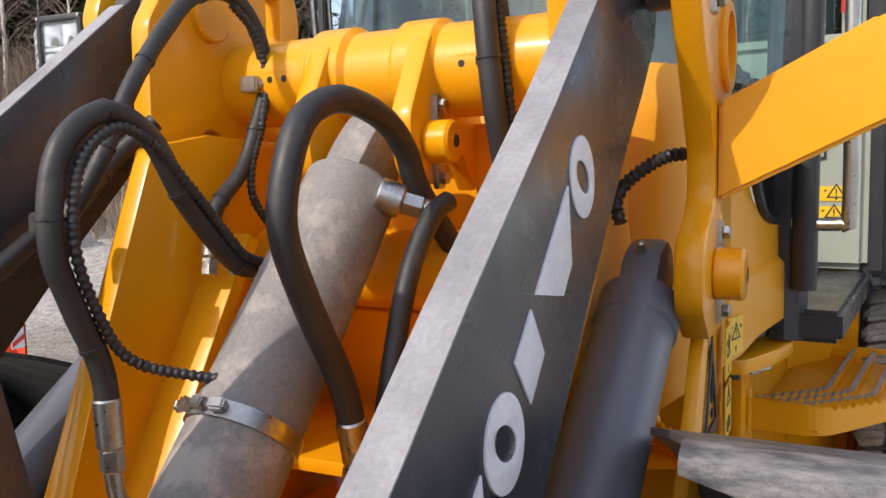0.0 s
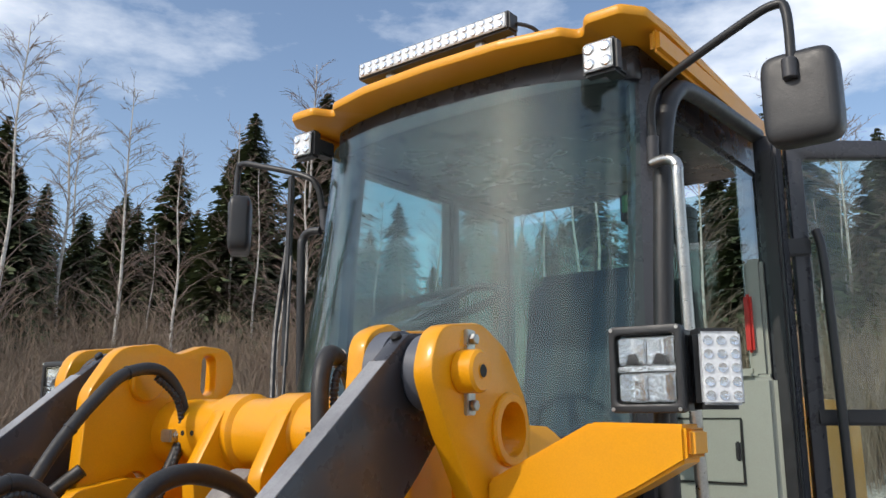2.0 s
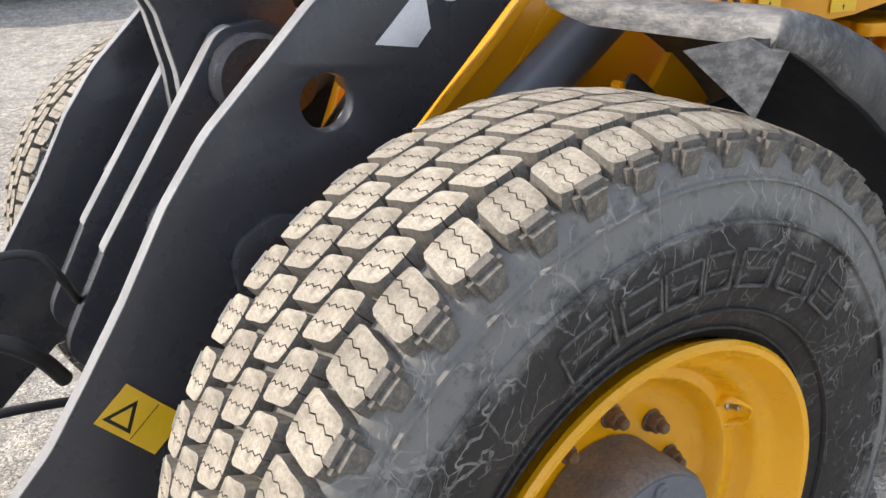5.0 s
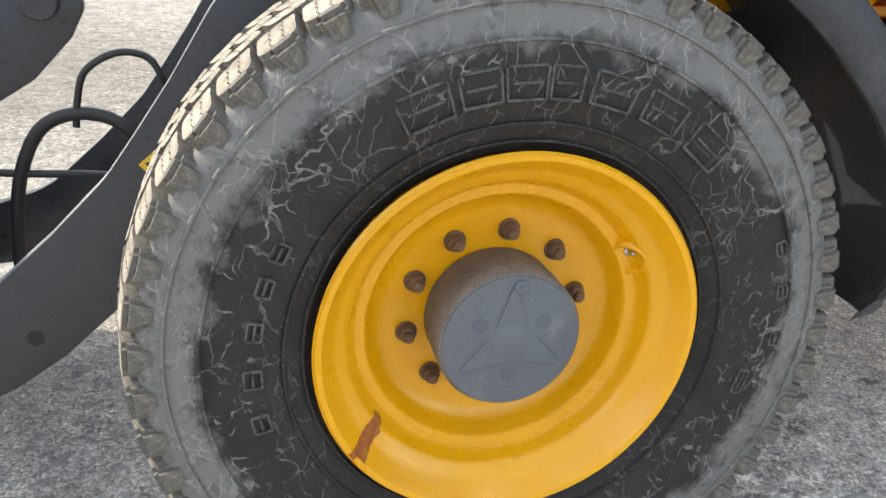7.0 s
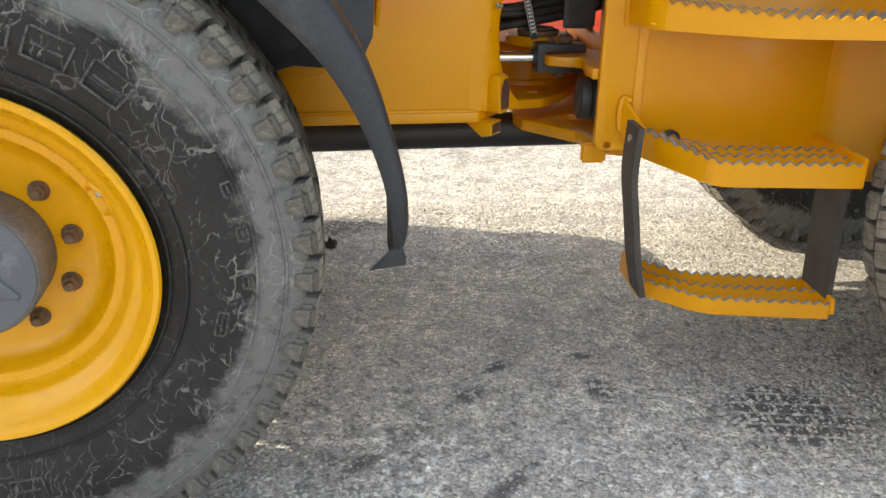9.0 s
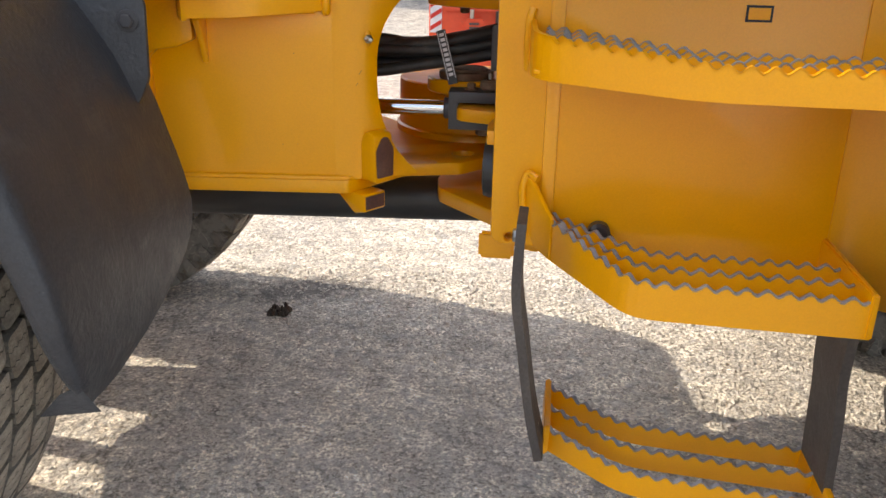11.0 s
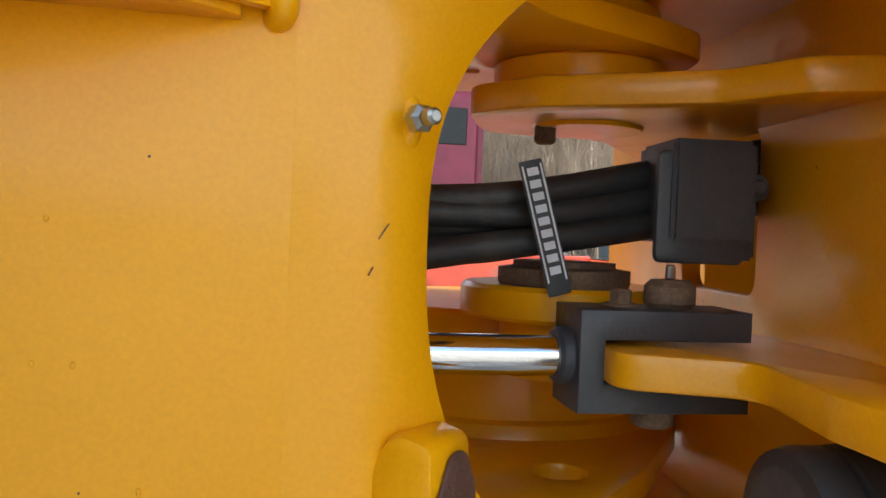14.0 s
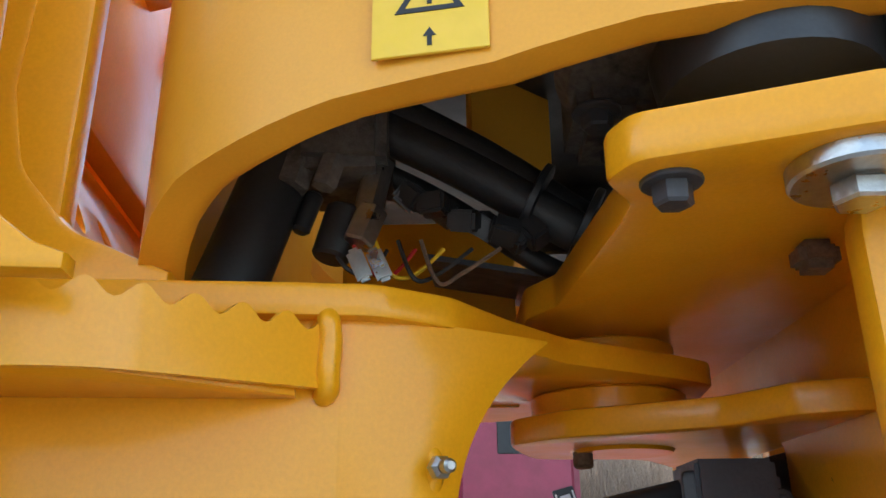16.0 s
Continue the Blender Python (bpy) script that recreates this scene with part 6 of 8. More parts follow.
bp = part("rubber_bumper", lathe_bm([(0.045, -0.005), (0.055, -0.003), (0.058, 0.008), (0.058, 0.022), (0.052, 0.025), (0.058, 0.028), (0.060, 0.045), (0.050, 0.055)], 36, "x", (0.034, -0.312, 0.805)), black_pl, rf, "round black rubber steering stop")
bp2 = part("bumper_face", lathe_bm([(0.0, -0.006), (0.044, -0.0055), (0.046, -0.003)], 32, "x", (0.034, -0.312, 0.805)), bracket_m, bp)
# cross shaft cover and steering gear seen through the opening (front side places)
XF[0] = Matrix()
rod = part("steering_cylinder", rod_bm((0.92, -0.235, 0.891), (1.320, -0.243, 0.891), 0.0165, k=28), chrome, loader, "bright chromed steering cylinder rod")
part("cylinder_barrel", rod_bm((0.45, -0.21, 0.891), (0.94, -0.235, 0.891), 0.042, k=28), cylgrey, rod)
Y0 = pose(1.376, -0.242, 0.891, 0, 0, -3) @ Matrix.Scale(1.05, 4)
FORK = [(-0.072, -0.039), (0.063, -0.039), (0.063, -0.0165), (-0.052, -0.0165), (-0.052, 0.0155), (0.063, 0.0155), (0.063, 0.038), (-0.072, 0.038)]
yk = part("yoke", moved(plate_bm([Vector(p) for p in FORK], -0.033, 0.033, (), 0.002), Y0), bracket_m, rod, "charcoal fork end with a greased pin")
part("yoke_collar", rod_bm((1.288, -0.242, 0.891), (1.304, -0.242, 0.891), 0.023, k=24), bracket_m, rod)
part("yoke_pin", moved(join(rod_bm((0.01, 0, 0.037), (0.01, 0, 0.060), 0.020, k=24, bevel=0.005)), Y0), rusty, rod, "rusty pin head")
part("yoke_nipple", moved(rod_bm((0.01, 0, 0.060), (0.01, 0, 0.072), 0.004, k=10), Y0), steel, rod)
part("yoke_lower_pin", moved(rod_bm((0.0, 0, -0.055), (0.0, 0, -0.038), 0.017, k=20), Y0), rusty, rod)
part("yoke_bolt", moved(bolt_bm((-0.028, 0.005, 0.0375), (0, 0, 1), 0.009, 0.014), Y0), rusty, rod)
# hose bundle with its printed strap and cover
random.seed(4)
for i in range(9):
    yy, zz = -0.16 + 0.022 * (i % 3) + random.uniform(-.006, .006), 0.975 + 0.022 * (i // 3)
    z_end = 1.005 + 0.024 * (i // 3)
    part("bundled_hose", tube_bm(smooth_path([(0.95, yy + random.uniform(-.02, .03), zz + random.uniform(-.05, .015)), (1.12, yy + random.uniform(-.02, .02), zz + random.uniform(-.02, .01)), (1.24, yy, zz + random.uniform(-.01, .01)), (1.33, yy, zz + 0.012), (1.43, yy + 0.01, z_end), (1.56, yy + 0.03, z_end + 0.03)]), 0.0135, 12), hose_m, loader, "black hose in a strapped bundle", 60)
strap = part("bundle_strap", moved(box_bm(-0.0105, 0.0105, -0.0012, 0.0012, -0.062, 0.056, 0.0008), pose(1.291, -0.198, 0.996, -3, -15, 0)), black_pl, loader, "black woven strap with pale printed marks")
for k in range(9):
    part("printed_bar", moved(box_bm(-0.005, 0.005, -0.0020, -0.0010, -0.0034, 0.0034, 0.0003), pose(1.291, -0.198, 0.996, -3, -15, 0) @ pose(0, 0, 0.046 - 0.0108 * k)), white_m, strap)
for dx in (-0.0082, 0.0082):
    part("printed_border", moved(box_bm(dx - 0.0008, dx + 0.0008, -0.0020, -0.0010, -0.05, 0.052, 0.0002), pose(1.291, -0.198, 0.996, -3, -15, 0)), white_m, strap)
cv = part("hose_cover", moved(plate_bm(rounded([(-0.048, -0.049), (0.034, -0.049), (0.034, 0.049), (-0.048, 0.049)], .008), -0.01, 0.0, (), 0.003), pose(1.436, -0.205, 1.016, 0, 0, -4)), bracket_m, loader, "charcoal sheet cover over the hose entry")
part("cover_flange", moved(box_bm(0.030, 0.048, -0.002, 0.008, -0.045, 0.046, 0.003), pose(1.436, -0.205, 1.016, 0, 0, -4)), bracket_m, cv)
part("cover_bolt", moved(bolt_bm((0.045, -0.002, 0.02), (0, -1, 0), 0.008, 0.008), pose(1.436, -0.205, 1.016, 0, 0, -4)), bracket_m, cv)
XF[0] = REAR
part("cover_side", box_bm(0.03, 0.105, -0.11, -0.02, 0.985, 1.075, 0.004), bracket_m, loader, "charcoal sheet box")


# side steps
def step_bar(name, line, z0, z1, parent, label="", plain=0.0, lift=0.0, fade=1.0, z0b=None):
    """One serrated bar on edge with its bare worn teeth."""
    b = part(name, wave_path(line, z0, z1, plain=plain, lift=lift, fade=fade, z0b=z0b), yellow, parent, label, 50)
    part("tooth_rim", wave_path(line, z0, z1, only_rim=True, thick=0.0086, plain=plain, lift=lift, fade=fade), edgegrey if not plain else yellow, b, "bare worn teeth")
    return b


# upper step, closed at its front end by a plain plate
us = step_bar("side_step", [(0.112, -0.434), (0.122, -0.598), (0.36, -0.745), (0.88, -0.765)], 1.026, 1.099, rf, "yellow serrated side step with worn teeth", 0.18, -0.028, 0.5)
part("plate_weld", tube_bm(smooth_path([(0.112, -0.437, 1.018), (0.109, -0.440, 1.05), (0.110, -0.440, 1.10), (0.116, -0.438, 1.124)], 4), 0.0075, 10), yellow, us)
for d in (0.055, 0.110, 0.165):
    step_bar("grip_bar", [(0.14, -0.60 + d), (0.37, -0.745 + d), (0.88, -0.765 + d)], 1.045, 1.090, us, lift=-0.02, fade=0.4)
part("tread_sheet", plate_bm([Vector(p) for p in ((0.125, -0.437), (0.125, -0.59), (0.36, -0.735), (0.88, -0.755), (0.88, -0.437))], 1.034, 1.040, (), 0.001, "z"), yellow, us)
part("end_plate", box_bm(0.876, 0.888, -0.765, -0.43, 1.026, 1.080, 0.003), yellow, us)
# middle step, its chamfered end rising to the side plate
ms = step_bar("side_step", [(0.162, -0.486), (0.30, -0.675), (0.66, -0.69)], 0.688, 0.760, rf, "yellow serrated side step with worn teeth", lift=-0.035, fade=0.4, z0b=0.664)
ch = math.degrees(math.atan2(-0.10, 0.087))
part("end_gusset", moved(plate_bm(rounded([(0.0, 0.752, .01), (0.0, 0.826, .012), (0.018, 0.826, .008), (0.070, 0.774, .01), (0.080, 0.764, .0), (0.080, 0.688, .0), (0.035, 0.700, .02)], .006), -0.005, 0.005, (), 0.003), pose(0.118, -0.436, 0, 0, 0, ch)), yellow, ms)
part("gusset_weld", tube_bm(smooth_path([(0.118, -0.440, 0.748), (0.113, -0.442, 0.775), (0.113, -0.442, 0.81), (0.122, -0.440, 0.832), (0.140, -0.452, 0.826)], 4), 0.0075, 10), yellow, ms)
for d in (0.07, 0.14):
    step_bar("grip_bar", [(0.155 + 0.1 * d, -0.48 + 0.25 * d), (0.31, -0.675 + d), (0.66, -0.69 + d)], 0.690, 0.755, ms, lift=-0.03, fade=0.4, z0b=0.67)
part("end_plate", box_bm(0.652, 0.664, -0.694, -0.43, 0.664, 0.740, 0.003), yellow, ms)
# lowest step, three open bars hung on two rubber straps
XF[0] = REAR @ pose(0.66, 0, 0.335, 0, 3.0, 0) @ pose(-0.66, 0, -0.335)
low = step_bar("side_step", [(0.185, -0.545), (0.325, -0.655), (0.668, -0.66)], 0.292, 0.337, rf, "yellow serrated lowest step on rubber straps")
for y in (0.08, 0.16):
    step_bar("grip_bar", [(0.185, -0.545 + y), (0.325, -0.655 + y), (0.668, -0.66 + y)], 0.298, 0.337, low)
part("end_plate", box_bm(0.178, 0.190, -0.56, -0.375, 0.290, 0.352, 0.003), yellow, low)
part("end_plate", plate_bm(rounded([(-0.672, 0.31, .01), (-0.66, 0.352, .01), (-0.50, 0.356, .02), (-0.485, 0.30, .01), (-0.60, 0.288, .01)], .008), 0.664, 0.676, (), 0.003, "x"), yellow, low)
XF[0] = REAR
for x0, x1, y0, y1, z0, z1 in ((0.128, 0.180, -0.525, -0.625, 0.795, 0.345), (0.672, 0.684, -0.50, -0.635, 0.69, 0.275)):
    prof = smooth_path([(x0, 0, z0), (x0 - 0.004, 0, z0 - 0.12), (x0 + 0.2 * (x1 - x0), 0, z0 - 0.5 * (z0 - z1)), (x0 + 0.6 * (x1 - x0), 0, z0 - 0.8 * (z0 - z1)), (x1, 0, z1)], 4)
    t = part("hanging_strap", sweep_sheet([[Vector((p.x, y0 + (y1 - y0) * k / 3, p.z)) for k in range(4)] for p in prof], 0.016), mat_m, low, "worn rubber step strap", 40)
    part("clamp_plate", box_bm(x0 - 0.014, x0 - 0.009, y1 + 0.012, y0 - 0.012, z0 - 0.062, z0 - 0.010, 0.002), steel, t, "worn steel clamp plate")
    part("strap_bolt", bolt_bm((x0 - 0.014, (y0 + y1) / 2, z0 - 0.036), (-1, 0, 0), 0.012, 0.010), steel, t)
    part("strap_bolt", bolt_bm((x1 - 0.012, (y0 + y1) / 2, z1 + 0.03), (-1, 0, 0), 0.012, 0.010), steel, t)
# bent tank side further back
tank = []
for i in range(16):
    u = i / 15
    tank.append([Vector((0.66 + 0.05 * u + 0.24 * u, -0.439 - 0.11 * (1 - math.cos(u * math.pi)) / 2, z)) for z in (0.62, 0.75, 0.90, 1.05, 1.20)])
part("tank_panel", sweep_sheet(tank, 0.02), yellow, rf, "yellow bent tank panel", 60)
part("tank_body", box_bm(0.92, 1.0, -0.60, -0.40, 0.52, 1.22, 0.02), yellow, rf)
part("drain_knob", join(rod_bm((0.256, -0.436, 0.73), (0.256, -0.468, 0.73), 0.021, k=20, bevel=0.006), tube_bm(smooth_path([(0.272, -0.456, 0.73), (0.285, -0.456, 0.715), (0.285, -0.45, 0.68)]), 0.004, 8)), black_pl, rf, "black drain cap on a cord")
bt = part("battery_mark", box_bm(0.465, 0.508, -0.4382, -0.4365, 1.11, 1.137, 0.0004), decal_k, rf, "small black battery symbol")
part("battery_inner", box_bm(0.469, 0.504, -0.4388, -0.4380, 1.114, 1.133, 0.0003), yellow, bt)

# engine bay behind the cab
part("engine_hood", box_bm(1.05, 2.35, -0.56, 0.56, 1.15, 1.95, 0.08, 4), yellow_pl, loader, "yellow engine hood behind the cab")
ex_s = part("air_cleaner_stack", lathe_bm([(0.10, 1.92), (0.108, 1.94), (0.108, 2.74), (0.112, 2.745), (0.112, 2.79), (0.09, 2.81), (0.0, 2.815)], 36, "z", (1.6, 0, 0)), black_pl, loader, "black upright stack on the engine hood")
part("counterweight", box_bm(2.1, 2.5, -0.75, 0.75, 0.65, 1.25, 0.08, 3), darkgrey, loader)
part("rear_axle", lathe_bm([(0.10, -0.60), (0.15, -0.3), (0.19, 0.0), (0.15, 0.3), (0.10, 0.6)], 24, "y", (1.37, 0, 0.635)), darkgrey, loader)
for s in (-1, 1):
    rows = []
    for i in range(12):
        a = radians(118 - 95 * i / 11)
        rows.append([Vector((1.37 + 0.73 * math.cos(a), s * y, 0.635 + 0.73 * math.sin(a))) for y in (0.58, 0.72, 0.88, 1.0)])
    part("rear_fender", sweep_sheet(rows, 0.015), fender_m, loader, "black rear fender", 50)

# ---- cowl below the windscreen ----
XF[0] = CAB
plan = smooth_path([(0.10, -0.535, 0), (-0.10, -0.515, 0), (-0.23, -0.494, 0), (-0.335, -0.466, 0), (-0.400, -0.422, 0), (-0.432, -0.34, 0), (-0.449, -0.2, 0), (-0.452, 0, 0), (-0.449, 0.2, 0), (-0.432, 0.34, 0), (-0.400, 0.422, 0), (-0.335, 0.466, 0), (-0.23, 0.494, 0), (-0.10, 0.515, 0), (0.10, 0.535, 0)], 5)


def cowl_top(x, y):
    return table(x, [(0.2, 1.49), (0.09, 1.494), (-0.03, 1.515), (-0.10, 1.56), (-0.15, 1.63), (-0.185, 1.70), (-0.22, 1.775), (-0.27, 1.82), (-0.6, 1.84)])


rows = []
for p in plan:
    top = cowl_top(p.x, p.y)
    lo = table(p.x, [(0.1, 1.283), (-0.087, 1.277), (-0.15, 1.263), (-0.182, 1.254), (-0.247, 1.247), (-0.281, 1.243), (-0.316, 1.233), (-0.356, 1.220), (-0.379, 1.212), (-0.40, 1.196), (-0.425, 1.165), (-0.5, 1.16)])
    cen = Vector((0.1, 0, 0))
    inw = (cen - Vector((p.x, p.y, 0))).normalized()
    col = []
    heights = [lo + (1.409 - lo) * k / 5 for k in range(6)] + [1.424] + [1.424 + (top - 1.424) * k / 8 for k in range(1, 9)]
    for k, z in list(zip((-3, -2, -1), (0, 0, 0))) + list(enumerate(heights)):
        if k < 0:
            q = p + inw * (0.006 * -k)
            z = lo - (0.002, 0.001, -0.004)[-k - 1]
        else:
            q = p - inw * (0.014 if z < 1.415 else 0.0)
            q = q + inw * (0.05 * max(0.0, (z - 1.70) / 0.14) ** 2)
        col.append(Vector((q.x, q.y, z)))
    rows.append(col)
cowl = part("front_cowl", sweep_sheet(rows, 0.012), yellow_pl, loader, "smooth yellow plastic cowl below the windscreen", 32)


def warning_film(parent, m, w, h, figure=False):
    """A yellow film with a warning triangle, an exclamation mark and arrows; faces -y in its own axes."""
    saved, XF[0] = XF[0], XF[0] @ m
    d = part("warning_film", box_bm(-w / 2, w / 2, -0.0012, 0.0012, -h / 2, h / 2, 0.0004), decal_y, parent, "yellow film with a black warning triangle")
    r = w * 0.30
    tri = [Vector((-r, -r * 0.6)), Vector((r, -r * 0.6)), Vector((0, r * 1.1))]
    tin = [Vector((-r * 0.72, -r * 0.44)), Vector((r * 0.72, -r * 0.44)), Vector((0, r * 0.82))]
    zc = h * 0.06 if not figure else h * 0.25
    part("triangle", moved(plate_bm(tri, -0.0018, -0.0011, [tin], 0.0001), pose(0, 0, zc)), decal_k, d)
    part("exclamation", join(box_bm(-r * 0.07, r * 0.07, -0.0018, -0.0011, zc - r * 0.12, zc + r * 0.5, 0.0001), box_bm(-r * 0.07, r * 0.07, -0.0018, -0.0011, zc - r * 0.34, zc - r * 0.2, 0.0001)), decal_k, d)
    if figure:
        part("figure_bar", join(box_bm(-w * 0.06, w * 0.06, -0.0018, -0.0011, -h * 0.42, -h * 0.12, 0.0001), box_bm(-w * 0.3, -w * 0.14, -0.0018, -0.0011, -h * 0.36, -h * 0.16, 0.0001), box_bm(w * 0.14, w * 0.3, -0.0018, -0.0011, -h * 0.36, -h * 0.16, 0.0001)), decal_k, d)
    else:
        for x, z, a in ((-w * 0.33, h * 0.2, 125), (w * 0.33, h * 0.2, -125), (0, -h * 0.34, 0)):
            arr = [Vector((-w * 0.02, -h * 0.09)), Vector((w * 0.02, -h * 0.09)), Vector((w * 0.02, 0)), Vector((w * 0.055, 0)), Vector((0, h * 0.08)), Vector((-w * 0.055, 0)), Vector((-w * 0.02, 0))]
            part("arrow", moved(plate_bm(arr, -0.0018, -0.0011, (), 0.0001), pose(x, 0, z, 0, -a, 0)), decal_k, d)
    XF[0] = saved
    return d


warning_film(cowl, pose(-0.226, -0.5112, 1.301, 0, 0, -9.5), 0.070, 0.076)
XF[0] = FRONT
warning_film(fr, pose(0.836, -0.549, 1.335), 0.075, 0.085)
warning_film(fr, pose(0.839, -0.549, 1.236), 0.075, 0.09, True)
big = [(0.643, 1.229), (0.788, 1.226), (0.721, 1.383)]
part("warning_triangle", plate_bm([Vector(p) for p in big], -0.5405, -0.5375, [[Vector(p) for p in ((0.667, 1.244), (0.766, 1.242), (0.721, 1.349))]], 0.0003), decal_k, fr, "large black warning triangle")
part("warning_mark", join(box_bm(0.719, 0.729, -0.5405, -0.5375, 1.279, 1.319, 0.0003), box_bm(0.719, 0.729, -0.5405, -0.5375, 1.256, 1.268, 0.0003)), decal_k, fr)
XF[0] = CAB

# ---- cab ----
cab = part("cab_frame", box_bm(0.18, 1.12, -0.55, 0.55, 1.255, 1.29, 0.01), darkgrey, loader, "charcoal cab frame with open door and curved windscreen")
W_PLAN = [(0.07, -0.555), (0.02, -0.52), (-0.05, -0.42), (-0.10, -0.25), (-0.115, 0.0), (-0.10, 0.25), (-0.05, 0.42), (0.02, 0.52), (0.07, 0.555)]


def shield_row(z):
    u = (z - 1.80) / 0.95
    lean = -0.19 * (1 - u) ** 1.3 * 0.8
    return [Vector((x + lean * (1 if abs(y) < 0.5 else 0.75), y, z)) for x, y, _ in smooth_path([(x, y, 0) for x, y in W_PLAN], 10)]


ws = part("windscreen", sweep_sheet([shield_row(1.80 + 0.95 * i / 40) for i in range(41)], 0.006), shield, cab, "large curved windscreen with streaks", 80)
ws.visible_shadow = False
for s in (-1, 1):
    a_p = part("front_pillar", tube_bm([Vector((0.13, s * 0.54, 1.23)), Vector((0.125, s * 0.545, 1.55)), Vector((0.09, s * 0.55, 1.85)), Vector((0.115, s * 0.55, 2.4)), Vector((0.15, s * 0.545, 2.80))], 0.048, 10), darkgrey, cab)
    part("rear_pillar", box_bm(1.06, 1.12, s * 0.50, s * 0.56, 1.23, 2.80, 0.01), darkgrey, cab)
    part("side_rail", box_bm(0.12, 1.10, s * 0.50, s * 0.56, 2.72, 2.82, 0.015), darkgrey, cab)
part("middle_pillar", box_bm(0.78, 0.86, -0.70, -0.63, 1.25, 2.78, 0.012), darkgrey, cab)
part("pillar_trim", box_bm(0.765, 0.80, -0.635, -0.575, 1.97, 2.36, 0.012), trim_green, cab)
part("door_seal", box_bm(0.755, 0.78, -0.70, -0.655, 1.30, 2.72, 0.008), black_pl, cab)
part("door_frame", tube_bm(smooth_path([(0.085, -0.585, 1.35), (0.075, -0.59, 1.9), (0.10, -0.60, 2.40), (0.125, -0.605, 2.62), (0.18, -0.615, 2.735), (0.30, -0.625, 2.775), (0.80, -0.64, 2.79)]), 0.026, 12), black_pl, cab, "black door opening frame", 60)
part("middle_pillar", box_bm(0.66, 0.72, 0.50, 0.56, 1.25, 2.78, 0.012), darkgrey, cab)
for s in (-1, 1):
    g = part("side_glass", box_bm(0.86 if s < 0 else 0.14, 1.06, s * 0.545, s * 0.549, 1.85 if s < 0 else 1.6, 2.72, 0.001), rear_glass, cab)
    g.visible_shadow = False
g = part("rear_glass", box_bm(1.085, 1.09, -0.50, 0.50, 1.95, 2.70, 0.001), rear_glass, cab)
g.visible_shadow = False
# lower side windows beside the cowl
for s in (-1, 1):
    lw = [(0.085, 1.50), (-0.02, 1.522), (-0.095, 1.57), (-0.155, 1.64), (-0.195, 1.71), (-0.15, 1.80), (0.085, 1.80)]
    g = part("lower_window", plate_bm([Vector(p) for p in lw], s * 0.520, s * 0.524, (), 0.001), dark_glass, cab)
    part("window_seal", tube_bm(smooth_path([(x, s * 0.525, z) for x, z in lw[:6]], 4), 0.010, 8), black_pl, cab)
part("cab_floor", box_bm(0.12, 1.08, -0.52, 0.52, 1.292, 1.31, 0.004), black_pl, cab)
part("floor_mat", box_bm(0.15, 0.72, -0.54, -0.10, 1.31, 1.325, 0.006), black_pl, cab, "black ribbed floor mat")
part("door_sill", box_bm(0.10, 0.86, -0.66, -0.50, 1.225, 1.30, 0.012), darkgrey, cab)
# roof with visor and lamp hoods
RF = [(-0.13, 0.0), (-0.12, -0.25), (-0.085, -0.42), (-0.03, -0.46), (-0.10, -0.50), (-0.10, -0.60), (-0.04, -0.645), (0.10, -0.65), (1.15, -0.62), (1.22, -0.55), (1.22, 0.55), (1.15, 0.62), (0.10, 0.65), (-0.04, 0.645), (-0.10, 0.60), (-0.10, 0.50), (-0.03, 0.46), (-0.085, 0.42), (-0.12, 0.25)]
rows = []
top_z = lambda x, y: 2.90 + 0.03 * (1 - (y / 0.65) ** 2)
roof = part("roof", plate_bm(rounded(RF, .03), 2.868, 2.90, (), 0.010, "z"), yellow_pl, cab, "yellow roof with a curved front visor")
part("ceiling_vent", box_bm(0.42, 0.56, -0.40, -0.26, 2.756, 2.766, 0.003), black_pl, cab)
part("roof_lining", plate_bm(rounded([(0.0, 0.0), (0.01, -0.25), (0.04, -0.42), (0.08, -0.56), (1.15, -0.56), (1.15, 0.56), (0.08, 0.56), (0.04, 0.42), (0.01, 0.25)], .03), 2.765, 2.869, (), 0.01, "z"), darkgrey, cab)
for s in (-1, 1):
    part("roof_skirt", box_bm(0.02, 1.12, s * 0.618, s * 0.645, 2.80, 2.87, 0.012), yellow_pl, roof)
for s in (-1, 1):
    rl = part("roof_lamp", box_bm(-0.10, -0.06, s * 0.49, s * 0.585, 2.72, 2.815, 0.008), black_pl, cab, "square work lamp under the roof edge")
    part("lamp_lens", box_bm(-0.106, -0.099, s * 0.498, s * 0.577, 2.728, 2.807, 0.004), led_m, rl)
    part("lamp_bracket", box_bm(-0.06, 0.02, s * 0.51, s * 0.56, 2.745, 2.80, 0.006), black_pl, rl)
    for y in (0.515, 0.56):
        for z in (2.747, 2.788):
            part("diode", moved(lathe_bm([(0.015, -0.107), (0.011, -0.110), (0.0, -0.108)], 14, "x"), pose(0, s * y, z)), reflector, rl)
lb = part("light_bar", box_bm(-0.10, -0.05, -0.275, 0.295, 2.935, 2.995, 0.006), black_pl, cab, "long narrow light bar on the roof")
part("bar_lens", box_bm(-0.105, -0.098, -0.265, 0.285, 2.942, 2.988, 0.003), led_m, lb)
for k in range(18):
    for dz in (-0.011, 0.011):
        part("diode", moved(lathe_bm([(0.010, -0.1055), (0.007, -0.108), (0.0, -0.107)], 10, "x"), pose(0, -0.25 + 0.0305 * k, 2.965 + dz)), reflector, lb)
for y in (-0.16, 0.18):
    part("bar_foot", box_bm(-0.08, -0.06, y - 0.015, y + 0.015, 2.885, 2.937, 0.003), steel, lb)
